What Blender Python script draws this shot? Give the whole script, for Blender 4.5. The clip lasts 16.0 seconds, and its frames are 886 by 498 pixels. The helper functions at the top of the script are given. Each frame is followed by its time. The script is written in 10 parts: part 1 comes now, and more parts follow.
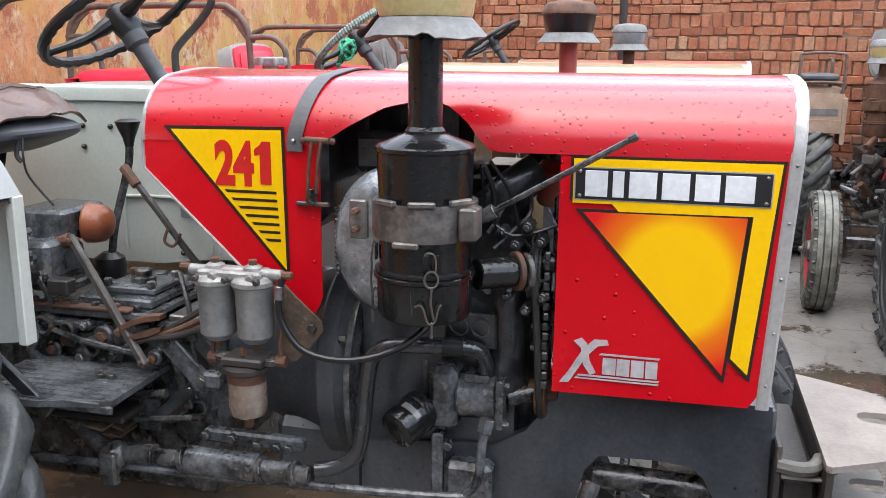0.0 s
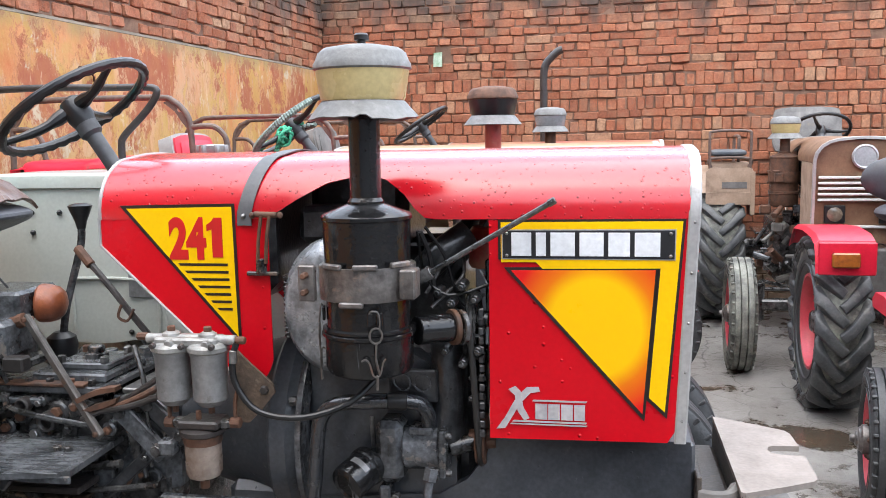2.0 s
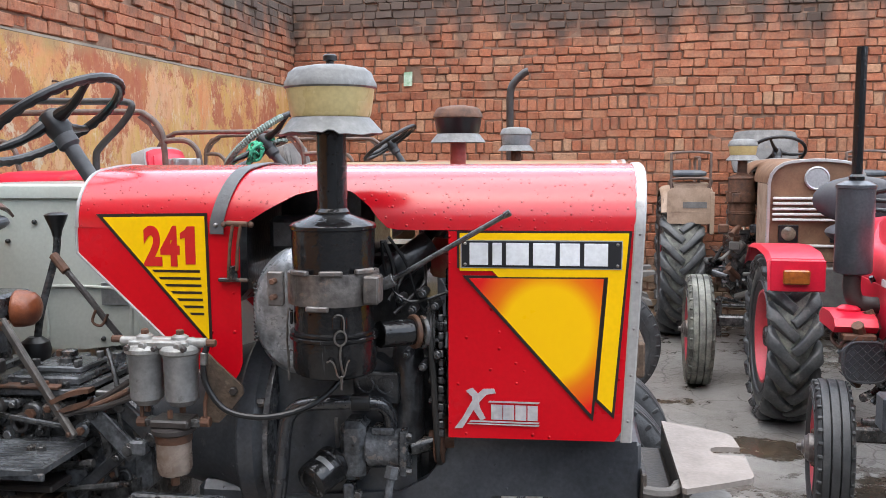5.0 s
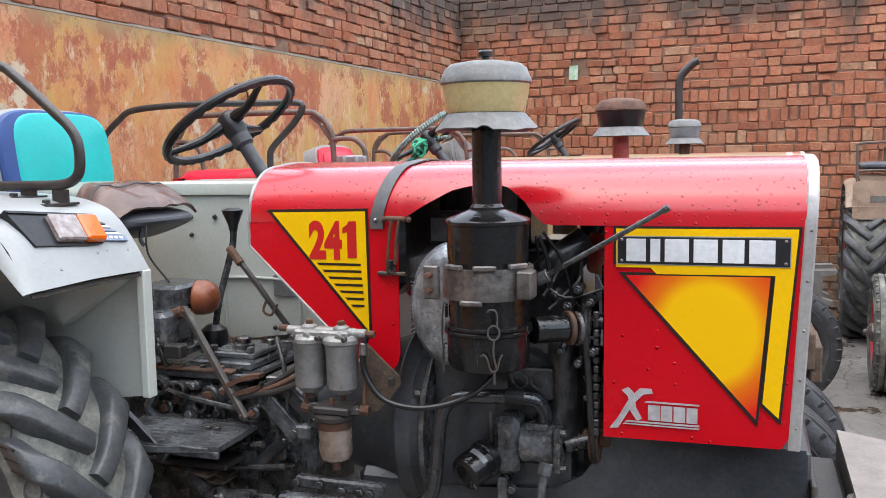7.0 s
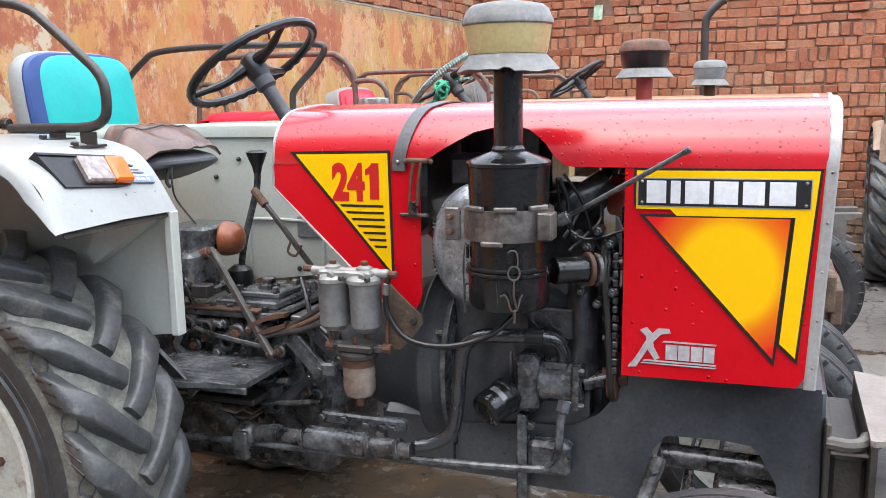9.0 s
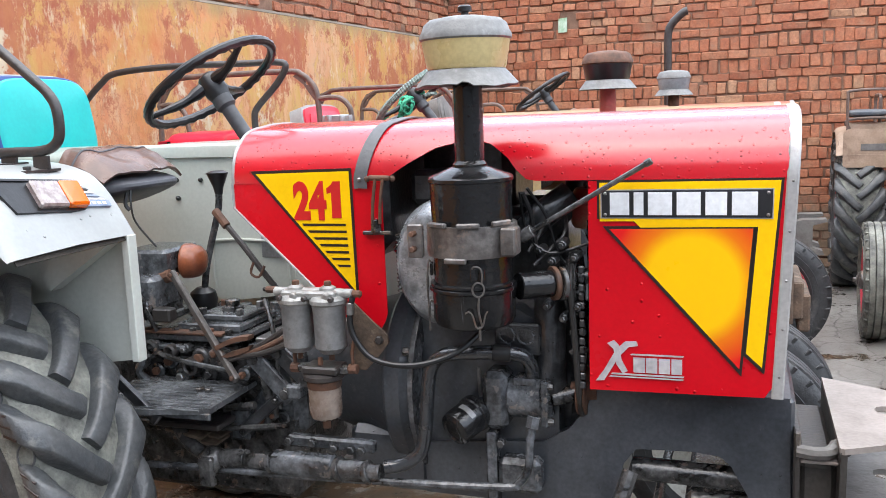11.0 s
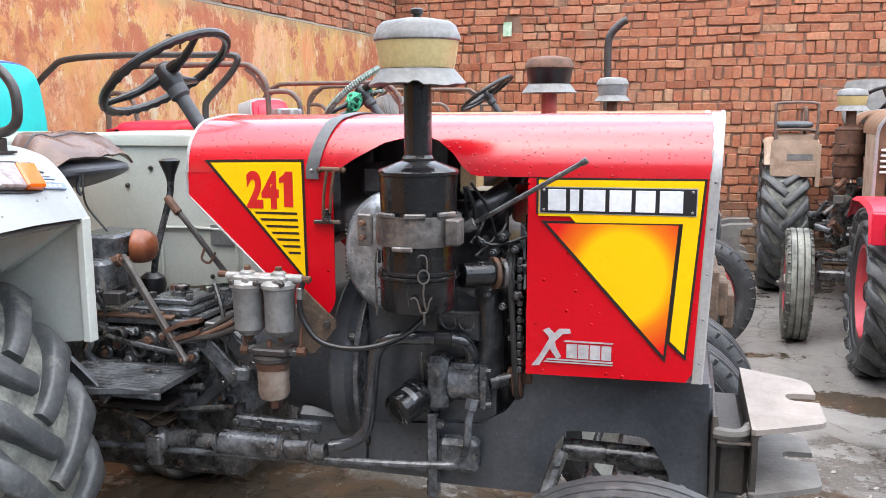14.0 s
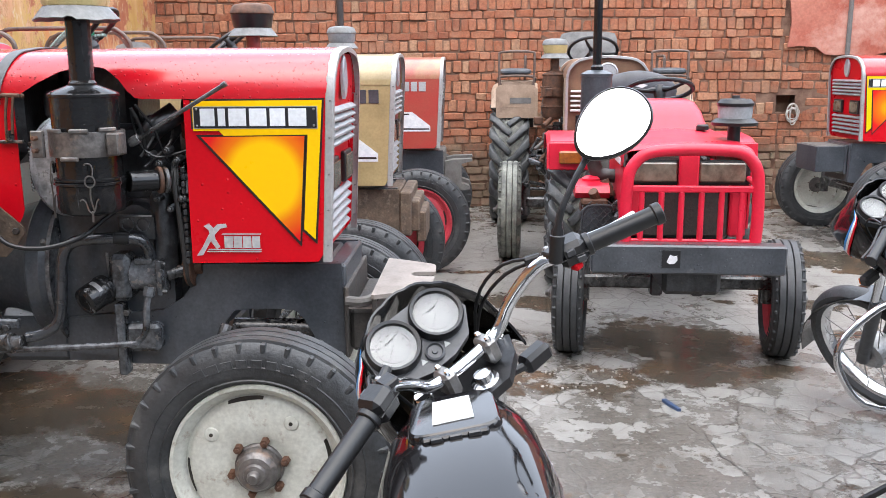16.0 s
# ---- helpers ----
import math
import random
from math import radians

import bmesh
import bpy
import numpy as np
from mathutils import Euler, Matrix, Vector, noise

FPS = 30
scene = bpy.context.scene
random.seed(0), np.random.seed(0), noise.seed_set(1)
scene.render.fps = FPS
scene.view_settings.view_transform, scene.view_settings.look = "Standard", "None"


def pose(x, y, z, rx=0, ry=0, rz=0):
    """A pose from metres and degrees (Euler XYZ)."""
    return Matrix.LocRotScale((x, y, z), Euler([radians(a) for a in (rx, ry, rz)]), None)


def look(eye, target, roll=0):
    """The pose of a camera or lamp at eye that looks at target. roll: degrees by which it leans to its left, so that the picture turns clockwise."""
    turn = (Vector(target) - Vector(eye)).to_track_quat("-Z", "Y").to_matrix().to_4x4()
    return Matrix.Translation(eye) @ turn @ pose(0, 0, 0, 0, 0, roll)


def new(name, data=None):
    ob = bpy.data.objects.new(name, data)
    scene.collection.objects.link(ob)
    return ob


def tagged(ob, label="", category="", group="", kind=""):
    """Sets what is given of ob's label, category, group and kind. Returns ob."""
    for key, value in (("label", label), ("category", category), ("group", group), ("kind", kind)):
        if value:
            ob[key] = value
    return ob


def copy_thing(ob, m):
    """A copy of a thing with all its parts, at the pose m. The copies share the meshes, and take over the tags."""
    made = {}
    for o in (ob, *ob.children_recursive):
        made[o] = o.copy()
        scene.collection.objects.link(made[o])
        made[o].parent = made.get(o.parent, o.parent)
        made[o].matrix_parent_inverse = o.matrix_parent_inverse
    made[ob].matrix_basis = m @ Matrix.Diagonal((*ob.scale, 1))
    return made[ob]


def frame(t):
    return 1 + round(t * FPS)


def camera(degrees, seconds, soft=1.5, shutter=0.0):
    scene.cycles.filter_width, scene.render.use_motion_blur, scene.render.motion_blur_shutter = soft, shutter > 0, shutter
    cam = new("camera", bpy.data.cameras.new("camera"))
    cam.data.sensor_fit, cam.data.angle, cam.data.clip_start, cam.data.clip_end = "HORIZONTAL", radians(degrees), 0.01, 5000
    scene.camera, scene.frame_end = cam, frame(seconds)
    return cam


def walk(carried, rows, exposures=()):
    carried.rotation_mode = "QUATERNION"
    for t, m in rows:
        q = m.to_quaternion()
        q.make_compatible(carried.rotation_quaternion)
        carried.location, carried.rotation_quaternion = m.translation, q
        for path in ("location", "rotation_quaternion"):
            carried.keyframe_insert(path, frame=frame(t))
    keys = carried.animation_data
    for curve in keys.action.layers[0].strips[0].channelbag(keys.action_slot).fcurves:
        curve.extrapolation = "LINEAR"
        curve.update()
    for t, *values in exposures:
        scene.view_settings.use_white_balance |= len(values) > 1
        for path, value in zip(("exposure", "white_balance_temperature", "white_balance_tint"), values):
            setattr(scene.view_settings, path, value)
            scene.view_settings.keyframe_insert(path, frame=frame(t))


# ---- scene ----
cam = camera(53.7, 16.0, soft=0.5)
PATH = [
    (0, (0.361, -0.063, 1.525), (-0.233, 1.795, 1.085), 0.4),
    (0.5, (0.405, -0.293, 1.504), (-0.208, 1.563, 1.082), 0.1),
    (1, (0.44, -0.403, 1.513), (-0.146, 1.489, 1.234), -0.5),
    (1.5, (0.437, -0.371, 1.508), (-0.01, 1.562, 1.261), -0.2),
    (2, (0.402, -0.237, 1.504), (-0.058, 1.693, 1.256), -1.0),
    (2.5, (0.383, -0.054, 1.519), (-0.119, 1.868, 1.283), -0.0),
    (3, (0.387, 0.003, 1.524), (-0.08, 1.937, 1.317), 0.3),
    (3.5, (0.391, -0.103, 1.52), (-0.066, 1.835, 1.329), 0.2),
    (4, (0.407, -0.291, 1.501), (-0.018, 1.653, 1.295), -0.3),
    (4.2, (0.415, -0.352, 1.494), (0.024, 1.597, 1.271), -0.3),
    (6.3, (0.481, -0.333, 1.499), (0.02, 1.606, 1.335), -0.4),
    (6.5, (0.477, -0.327, 1.498), (-0.094, 1.582, 1.323), -0.7),
    (7, (0.476, -0.341, 1.495), (-0.282, 1.498, 1.282), -1.0),
    (7.5, (0.482, -0.351, 1.493), (-0.37, 1.437, 1.216), -1.4),
    (8, (0.489, -0.35, 1.49), (-0.313, 1.453, 1.163), -1.3),
    (8.5, (0.491, -0.354, 1.495), (-0.26, 1.468, 1.156), -0.9),
    (9, (0.488, -0.366, 1.494), (-0.311, 1.435, 1.154), -1.1),
    (9.2, (0.492, -0.358, 1.491), (-0.293, 1.45, 1.152), -1.3),
    (11.5, (0.505, -0.332, 1.502), (-0.233, 1.502, 1.202), -2.3),
    (12, (0.515, -0.335, 1.508), (-0.203, 1.509, 1.216), -2.0),
    (12.5, (0.512, -0.341, 1.505), (-0.174, 1.515, 1.21), -1.0),
    (13, (0.517, -0.352, 1.505), (-0.16, 1.507, 1.207), -1.8),
    (13.5, (0.525, -0.366, 1.507), (-0.148, 1.494, 1.211), -1.2),
    (14, (0.526, -0.449, 1.491), (-0.09, 1.428, 1.177), -0.3),
    (14.5, (0.476, -0.705, 1.45), (0.065, 1.215, 1.071), -0.5),
    (15, (0.529, -0.87, 1.451), (0.339, 1.078, 1.039), -0.4),
    (15.5, (0.767, -0.965, 1.44), (0.605, 0.982, 1.014), -0.1),
    (16, (1.073, -0.9, 1.421), (0.891, 1.049, 1.01), -0.3),
]
walk(cam, [(t, look(eye, target, roll)) for t, eye, target, roll in PATH],
     ((0, 0.98), (1.0, 1.11), (2.0, 1.16), (3.0, 0.98), (4.2, 0.90), (6.3, 0.86), (7.5, 0.80), (8.0, 0.94), (8.5, 1.08), (9.2, 1.12), (11.5, 1.16), (13.5, 1.23), (15.0, 1.42), (16.0, 1.15)))

# ---- daylight: bright overcast sky after rain ----
SUN_UP, SUN_TURN = radians(58), radians(200)
world = bpy.data.worlds.new("overcast_sky")
scene.world = world
world.use_nodes = True
wn, wl = world.node_tree.nodes, world.node_tree.links
sky = wn.new("ShaderNodeTexSky")
sky.sky_type = "NISHITA"
sky.sun_disc = False
sky.sun_elevation, sky.sun_rotation = SUN_UP, SUN_TURN
sky.air_density, sky.dust_density, sky.ozone_density = 1.0, 6.0, 1.0
veil = wn.new("ShaderNodeMixRGB")
veil.inputs["Fac"].default_value = 0.75
veil.inputs["Color2"].default_value = (8.3, 9.2, 10.8, 1)
wl.new(sky.outputs[0], veil.inputs["Color1"])
back = wn["Background"]
back.inputs["Strength"].default_value = 0.175
wl.new(veil.outputs[0], back.inputs["Color"])
sun = new("sun", bpy.data.lights.new("sun", "SUN"))
sun.data.energy, sun.data.angle, sun.data.color = 1.5, radians(70), (1.0, 0.97, 0.93)
sun.matrix_world = look((0, 0, 12), (0 - math.sin(SUN_TURN) * math.cos(SUN_UP) * -1, 0, 12 - math.sin(SUN_UP)))


# ---- geometry helpers ----
class Geo:
    """Collects vertices and faces for one mesh."""

    def __init__(self, m=None):
        self.v, self.f, self.m = [], [], m or Matrix()

    def add(self, verts, faces, m=None):
        base, t = len(self.v), self.m @ (m or Matrix())
        self.v += [t @ Vector(p) for p in verts]
        self.f += [[base + i for i in f] for f in faces]
        return self

    def box(self, lo, hi, bev=0.003, m=None):
        c = [(a + b) / 2 for a, b in zip(lo, hi)]
        h = [abs(b - a) / 2 for a, b in zip(lo, hi)]
        b = min(bev, min(h) * 0.45)
        vs, idx = [], {}
        for sx in (-1, 1):
            for sy in (-1, 1):
                for sz in (-1, 1):
                    s = (sx, sy, sz)
                    for k in range(3):
                        idx[s, k] = len(vs)
                        vs.append([c[a] + s[a] * (h[a] - (0 if a == k else b)) for a in range(3)])
        fs = []
        for k in range(3):
            a, d = [i for i in range(3) if i != k]
            for sg in (-1, 1):
                q = []
                for p, r in ((-1, -1), (1, -1), (1, 1), (-1, 1)):
                    s = [0, 0, 0]
                    s[k], s[a], s[d] = sg, p, r
                    q.append(idx[tuple(s), k])
                fs.append(q)
            for p in (-1, 1):
                for r in (-1, 1):
                    s0, s1 = [0, 0, 0], [0, 0, 0]
                    s0[a] = s1[a] = p
                    s0[d] = s1[d] = r
                    s0[k], s1[k] = -1, 1
                    s0, s1 = tuple(s0), tuple(s1)
                    fs.append([idx[s0, a], idx[s1, a], idx[s1, d], idx[s0, d]])
        for sx in (-1, 1):
            for sy in (-1, 1):
                for sz in (-1, 1):
                    fs.append([idx[(sx, sy, sz), k] for k in range(3)])
        return self.add(vs, fs, m)

    def lathe(self, prof, seg=32, m=None):
        """Profile of (radius, z) turned about z."""
        vs, fs, rings = [], [], []
        for r, z in prof:
            if r < 1e-6:
                rings.append([len(vs)])
                vs.append((0, 0, z))
            else:
                rings.append(list(range(len(vs), len(vs) + seg)))
                vs += [(r * math.cos(2 * math.pi * i / seg), r * math.sin(2 * math.pi * i / seg), z) for i in range(seg)]
        for a, b in zip(rings, rings[1:]):
            for i in range(seg):
                j = (i + 1) % seg
                if len(a) == 1 and len(b) == 1:
                    continue
                if len(a) == 1:
                    fs.append([a[0], b[i], b[j]])
                elif len(b) == 1:
                    fs.append([a[i], a[j], b[0]])
                else:
                    fs.append([a[i], a[j], b[j], b[i]])
        return self.add(vs, fs, m)

    def rod(self, a, b, r, seg=14, bev=0.002):
        """A round bar between two points, with softened ends."""
        a, b = Vector(a), Vector(b)
        n = (b - a).length
        t = Matrix.Translation(a) @ (b - a).to_track_quat("Z", "Y").to_matrix().to_4x4()
        e = min(bev, r * 0.4, n * 0.3)
        return self.lathe([(0, 0), (r - e, 0), (r, e), (r, n - e), (r - e, n), (0, n)], seg, t)

    def tube(self, pts, r, seg=10, closed=False, smooth=4):
        """A pipe along points, rounded through them."""
        p = [Vector(q) for q in pts]
        if smooth and len(p) > 2:
            out, n = [], len(p)
            for i in range(n if closed else n - 1):
                p0, p1 = p[(i - 1) % n] if closed or i else p[0], p[i]
                p2 = p[(i + 1) % n]
                p3 = p[(i + 2) % n] if closed or i + 2 < n else p2
                for k in range(smooth):
                    u = k / smooth
                    out.append(0.5 * (2 * p1 + (p2 - p0) * u + (2 * p0 - 5 * p1 + 4 * p2 - p3) * u * u + (3 * p1 - p0 - 3 * p2 + p3) * u ** 3))
            if not closed:
                out.append(p[-1])
            p = out
        n = len(p)
        vs, fs, up = [], [], None
        for i in range(n):
            d = (p[(i + 1) % n] if closed or i + 1 < n else p[i]) - (p[i - 1] if closed or i else p[i])
            d.normalize()
            if up is None:
                up = d.orthogonal()
            up = up - d * up.dot(d)
            up = up.normalized() if up.length > 1e-6 else d.orthogonal().normalized()
            w = d.cross(up)
            rr = r[min(i * len(r) // n, len(r) - 1)] if isinstance(r, (list, tuple)) else r
            vs += [p[i] + (up * math.cos(2 * math.pi * k / seg) + w * math.sin(2 * math.pi * k / seg)) * rr for k in range(seg)]
        for i in range(n if closed else n - 1):
            for k in range(seg):
                a, b = i * seg, ((i + 1) % n) * seg
                fs.append([a + k, a + (k + 1) % seg, b + (k + 1) % seg, b + k])
        if not closed:
            fs.append(list(range(seg)))
            fs.append([(n - 1) * seg + k for k in range(seg)])
        return self.add(vs, fs)

    def plate_with_hole(self, poly, c, r, y0, y1, n=16):
        """An upright plate between y0 and y1, its outline in x and z, with a round hole about c."""
        rim, hole = [], []
        for k in range(n):
            a = 2 * math.pi * k / n
            dx, dz = math.cos(a), math.sin(a)
            far = r * 1.3
            for (ax, az), (bx, bz) in zip(poly, poly[1:] + poly[:1]):
                den = dx * (bz - az) - dz * (bx - ax)
                if abs(den) > 1e-9:
                    t = ((ax - c[0]) * (bz - az) - (az - c[1]) * (bx - ax)) / den
                    u = ((ax - c[0]) * dz - (az - c[1]) * dx) / den
                    if t > 0 and -1e-6 <= u <= 1 + 1e-6:
                        far = max(far, t)
            rim.append((c[0] + dx * far, c[1] + dz * far))
            hole.append((c[0] + dx * r, c[1] + dz * r))
        vs = [(x, y, z) for y in (y0, y1) for ring in (rim, hole) for x, z in ring]
        fs = []
        for k in range(n):
            j = (k + 1) % n
            fs += [[k, j, n + j, n + k], [2 * n + k, 3 * n + k, 3 * n + j, 2 * n + j], [k, 2 * n + k, 2 * n + j, j], [n + k, n + j, 3 * n + j, 3 * n + k]]
        self.add(vs, fs)
        return self

    def prism(self, poly, lo, hi, axis="y", m=None):
        """A flat outline given extruded along one axis; the outline is in the other two, in order."""
        n = len(poly)

        def at(p, h):
            return {"x": (h, p[0], p[1]), "y": (p[0], h, p[1]), "z": (p[0], p[1], h)}[axis]
        vs = [at(p, lo) for p in poly] + [at(p, hi) for p in poly]
        fs = [list(range(n)), list(range(n, 2 * n))]
        fs += [[i, (i + 1) % n, n + (i + 1) % n, n + i] for i in range(n)]
        return self.add(vs, fs, m)

    def grid(self, rows, thick=0.0, m=None):
        """A sheet through rows of points; with a thickness it gets a back and rims."""
        nu, nv = len(rows), len(rows[0])
        vs = [Vector(p) for r in rows for p in r]
        fs = [[i * nv + j, i * nv + j + 1, (i + 1) * nv + j + 1, (i + 1) * nv + j] for i in range(nu - 1) for j in range(nv - 1)]
        if thick:
            nrm = [Vector() for _ in vs]
            for f in fs:
                nn = (vs[f[2]] - vs[f[0]]).cross(vs[f[3]] - vs[f[1]])
                for i in f:
                    nrm[i] += nn
            n = len(vs)
            vs += [p - q.normalized() * thick if q.length > 1e-12 else p.copy() for p, q in zip(vs, nrm)]
            rim = [i for i in range(nv)] + [i * nv + nv - 1 for i in range(1, nu)]
            rim += [(nu - 1) * nv + j for j in range(nv - 2, -1, -1)] + [i * nv for i in range(nu - 2, 0, -1)]
            fs += [[i + n for i in f][::-1] for f in fs]
            fs += [[a, b, b + n, a + n] for a, b in zip(rim, rim[1:] + rim[:1])]
        return self.add(vs, fs, m)

    def ball(self, c, r, seg=16, rings=8, s=(1, 1, 1), m=None):
        prof = [(math.sin(math.pi * i / rings), -math.cos(math.pi * i / rings)) for i in range(rings + 1)]
        prof[0], prof[-1] = (0, -1), (0, 1)
        t = (m or Matrix()) @ Matrix.Translation(c) @ Matrix.Diagonal((r * s[0], r * s[1], r * s[2], 1))
        return self.lathe(prof, seg, t)

    def mesh(self, name, sharp=32):
        me = bpy.data.meshes.new(name)
        me.from_pydata([tuple(p) for p in self.v], [], self.f)
        bm = bmesh.new()
        bm.from_mesh(me)
        bmesh.ops.recalc_face_normals(bm, faces=bm.faces)
        bm.to_mesh(me)
        bm.free()
        me.shade_smooth()
        me.set_sharp_from_angle(angle=radians(sharp))
        return me


def part(name, g, material, parent=None, label="", sharp=32):
    """Links one mesh under a thing or a part (or at top level)."""
    me = g.mesh(name, sharp) if isinstance(g, Geo) else g
    if not me.materials:
        me.materials.append(material)
    ob = new(name, me)
    ob.parent = parent
    if label:
        tagged(ob, label)
    return ob


def thing(name, m, label, category, group=""):
    """An empty at a thing's base that carries its parts."""
    ob = new(name)
    ob.empty_display_size = 0.2
    ob.matrix_basis = m
    return tagged(ob, label, category, group)


def lettering(name, text, size, m, material, parent, depth=0.0008, sx=1.0):
    """A word or number as a thin mesh in the built-in font."""
    cu = bpy.data.curves.new(name, "FONT")
    cu.body, cu.size, cu.extrude, cu.align_x = text, size, depth, "CENTER"
    cu.offset = size * 0.045
    tmp = bpy.data.objects.new(name, cu)
    scene.collection.objects.link(tmp)
    me = bpy.data.meshes.new_from_object(tmp.evaluated_get(bpy.context.evaluated_depsgraph_get()))
    bpy.data.objects.remove(tmp)
    me.name = name
    me.transform(m @ Matrix.Diagonal((sx, 1, 1, 1)))
    me.materials.clear()
    me.materials.append(material)
    ob = new(name, me)
    ob.parent = parent
    return ob


# ---- materials ----
def mat(name, a, b=None, rough=0.5, metal=0.0, scale=9.0, fine=90.0, bump=0.1, vary=0.35, dirt=None, dirty=0.0, dirt_scale=3.0, coat=0.0, spec=0.5, streak=0.0, grain=0.26):
    """A surface: two shades in patches, fine grain, dirt in blotches, uneven gloss and a little relief."""
    ma = bpy.data.materials.new(name)
    ma.use_nodes = True
    n, l = ma.node_tree.nodes, ma.node_tree.links
    bs = n["Principled BSDF"]
    co = n.new("ShaderNodeTexCoord")
    mp = n.new("ShaderNodeMapping")
    l.new(co.outputs["Object"], mp.inputs["Vector"])
    if streak:
        mp.inputs["Scale"].default_value = (1, 1, streak)
    big = n.new("ShaderNodeTexNoise")
    big.inputs["Scale"].default_value, big.inputs["Detail"].default_value, big.inputs["Roughness"].default_value = scale, 5, 0.6
    l.new(mp.outputs[0], big.inputs["Vector"])
    small = n.new("ShaderNodeTexNoise")
    small.inputs["Scale"].default_value, small.inputs["Detail"].default_value = fine, 3
    l.new(co.outputs["Object"], small.inputs["Vector"])
    r1 = n.new("ShaderNodeValToRGB")
    r1.color_ramp.elements[0].position, r1.color_ramp.elements[1].position = 0.35, 0.65
    b = b or tuple(c * (1 - vary) for c in a)
    r1.color_ramp.elements[0].color, r1.color_ramp.elements[1].color = (*a, 1), (*b, 1)
    l.new(big.outputs["Fac"], r1.inputs["Fac"])
    col = r1.outputs["Color"]
    g = n.new("ShaderNodeMixRGB")
    g.blend_type = "MULTIPLY"
    g.inputs["Fac"].default_value = grain
    l.new(col, g.inputs["Color1"])
    gm = n.new("ShaderNodeMapRange")
    gm.inputs["From Min"].default_value, gm.inputs["From Max"].default_value = 0.3, 0.7
    gm.inputs["To Min"].default_value, gm.inputs["To Max"].default_value = 0.55, 1.2
    l.new(small.outputs["Fac"], gm.inputs["Value"])
    l.new(gm.outputs[0], g.inputs["Color2"])
    gg = n.new("ShaderNodeBrightContrast")
    gg.inputs["Bright"].default_value = 0.0
    l.new(g.outputs[0], gg.inputs["Color"])
    col = gg.outputs[0]
    rgh = n.new("ShaderNodeMapRange")
    rgh.inputs["To Min"].default_value, rgh.inputs["To Max"].default_value = rough * 0.75, min(1, rough * 1.3)
    l.new(big.outputs["Fac"], rgh.inputs["Value"])
    rout = rgh.outputs[0]
    if dirt and dirty > 0:
        dn = n.new("ShaderNodeTexNoise")
        dn.inputs["Scale"].default_value, dn.inputs["Detail"].default_value, dn.inputs["Roughness"].default_value = dirt_scale, 7, 0.68
        l.new(mp.outputs[0], dn.inputs["Vector"])
        dr = n.new("ShaderNodeValToRGB")
        dr.color_ramp.elements[0].position = max(0.0, 0.72 - 0.4 * dirty)
        dr.color_ramp.elements[1].position = min(1.0, 0.84 - 0.3 * dirty)
        l.new(dn.outputs["Fac"], dr.inputs["Fac"])
        dm = n.new("ShaderNodeMixRGB")
        dm.inputs["Color2"].default_value = (*dirt, 1)
        l.new(dr.outputs[0], dm.inputs["Fac"])
        l.new(col, dm.inputs["Color1"])
        col = dm.outputs[0]
        rm = n.new("ShaderNodeMixRGB")
        rm.inputs["Color2"].default_value = (0.75, 0.75, 0.75, 1)
        l.new(dr.outputs[0], rm.inputs["Fac"])
        l.new(rout, rm.inputs["Color1"])
        rout = rm.outputs[0]
    l.new(col, bs.inputs["Base Color"])
    l.new(rout, bs.inputs["Roughness"])
    bs.inputs["Metallic"].default_value = metal
    bs.inputs["Specular IOR Level"].default_value = spec
    bs.inputs["Coat Weight"].default_value = coat
    bs.inputs["Coat Roughness"].default_value = 0.08
    if bump:
        bu = n.new("ShaderNodeBump")
        bu.inputs["Strength"].default_value, bu.inputs["Distance"].default_value = bump, 0.004
        hm = n.new("ShaderNodeMath")
        hm.operation = "ADD"
        l.new(big.outputs["Fac"], hm.inputs[0])
        l.new(small.outputs["Fac"], hm.inputs[1])
        l.new(hm.outputs[0], bu.inputs["Height"])
        l.new(bu.outputs[0], bs.inputs["Normal"])
    return ma


def droplets(ma, amount=0.5, size=62):
    """Adds rain drops standing on a smooth surface as relief."""
    n, l = ma.node_tree.nodes, ma.node_tree.links
    bs = n["Principled BSDF"]
    co = n.new("ShaderNodeTexCoord")
    vo = n.new("ShaderNodeTexVoronoi")
    vo.inputs["Scale"].default_value = size
    l.new(co.outputs["Object"], vo.inputs["Vector"])
    ra = n.new("ShaderNodeValToRGB")
    ra.color_ramp.elements[0].color, ra.color_ramp.elements[1].color = (1, 1, 1, 1), (0, 0, 0, 1)
    ra.color_ramp.elements[0].position, ra.color_ramp.elements[1].position = 0.0, 0.24
    l.new(vo.outputs["Distance"], ra.inputs["Fac"])
    sep = n.new("ShaderNodeSeparateColor")
    l.new(vo.outputs["Color"], sep.inputs[0])
    gt = n.new("ShaderNodeMath")
    gt.operation, gt.inputs[1].default_value = "GREATER_THAN", 1 - amount
    l.new(sep.outputs[0], gt.inputs[0])
    mu = n.new("ShaderNodeMath")
    mu.operation = "MULTIPLY"
    l.new(ra.outputs[0], mu.inputs[0])
    l.new(gt.outputs[0], mu.inputs[1])
    bu = n.new("ShaderNodeBump")
    bu.inputs["Strength"].default_value, bu.inputs["Distance"].default_value = 1.0, 0.006
    l.new(mu.outputs[0], bu.inputs["Height"])
    old = bs.inputs["Normal"].links
    if old:
        l.new(old[0].from_socket, bu.inputs["Normal"])
    l.new(bu.outputs[0], bs.inputs["Normal"])
    return ma


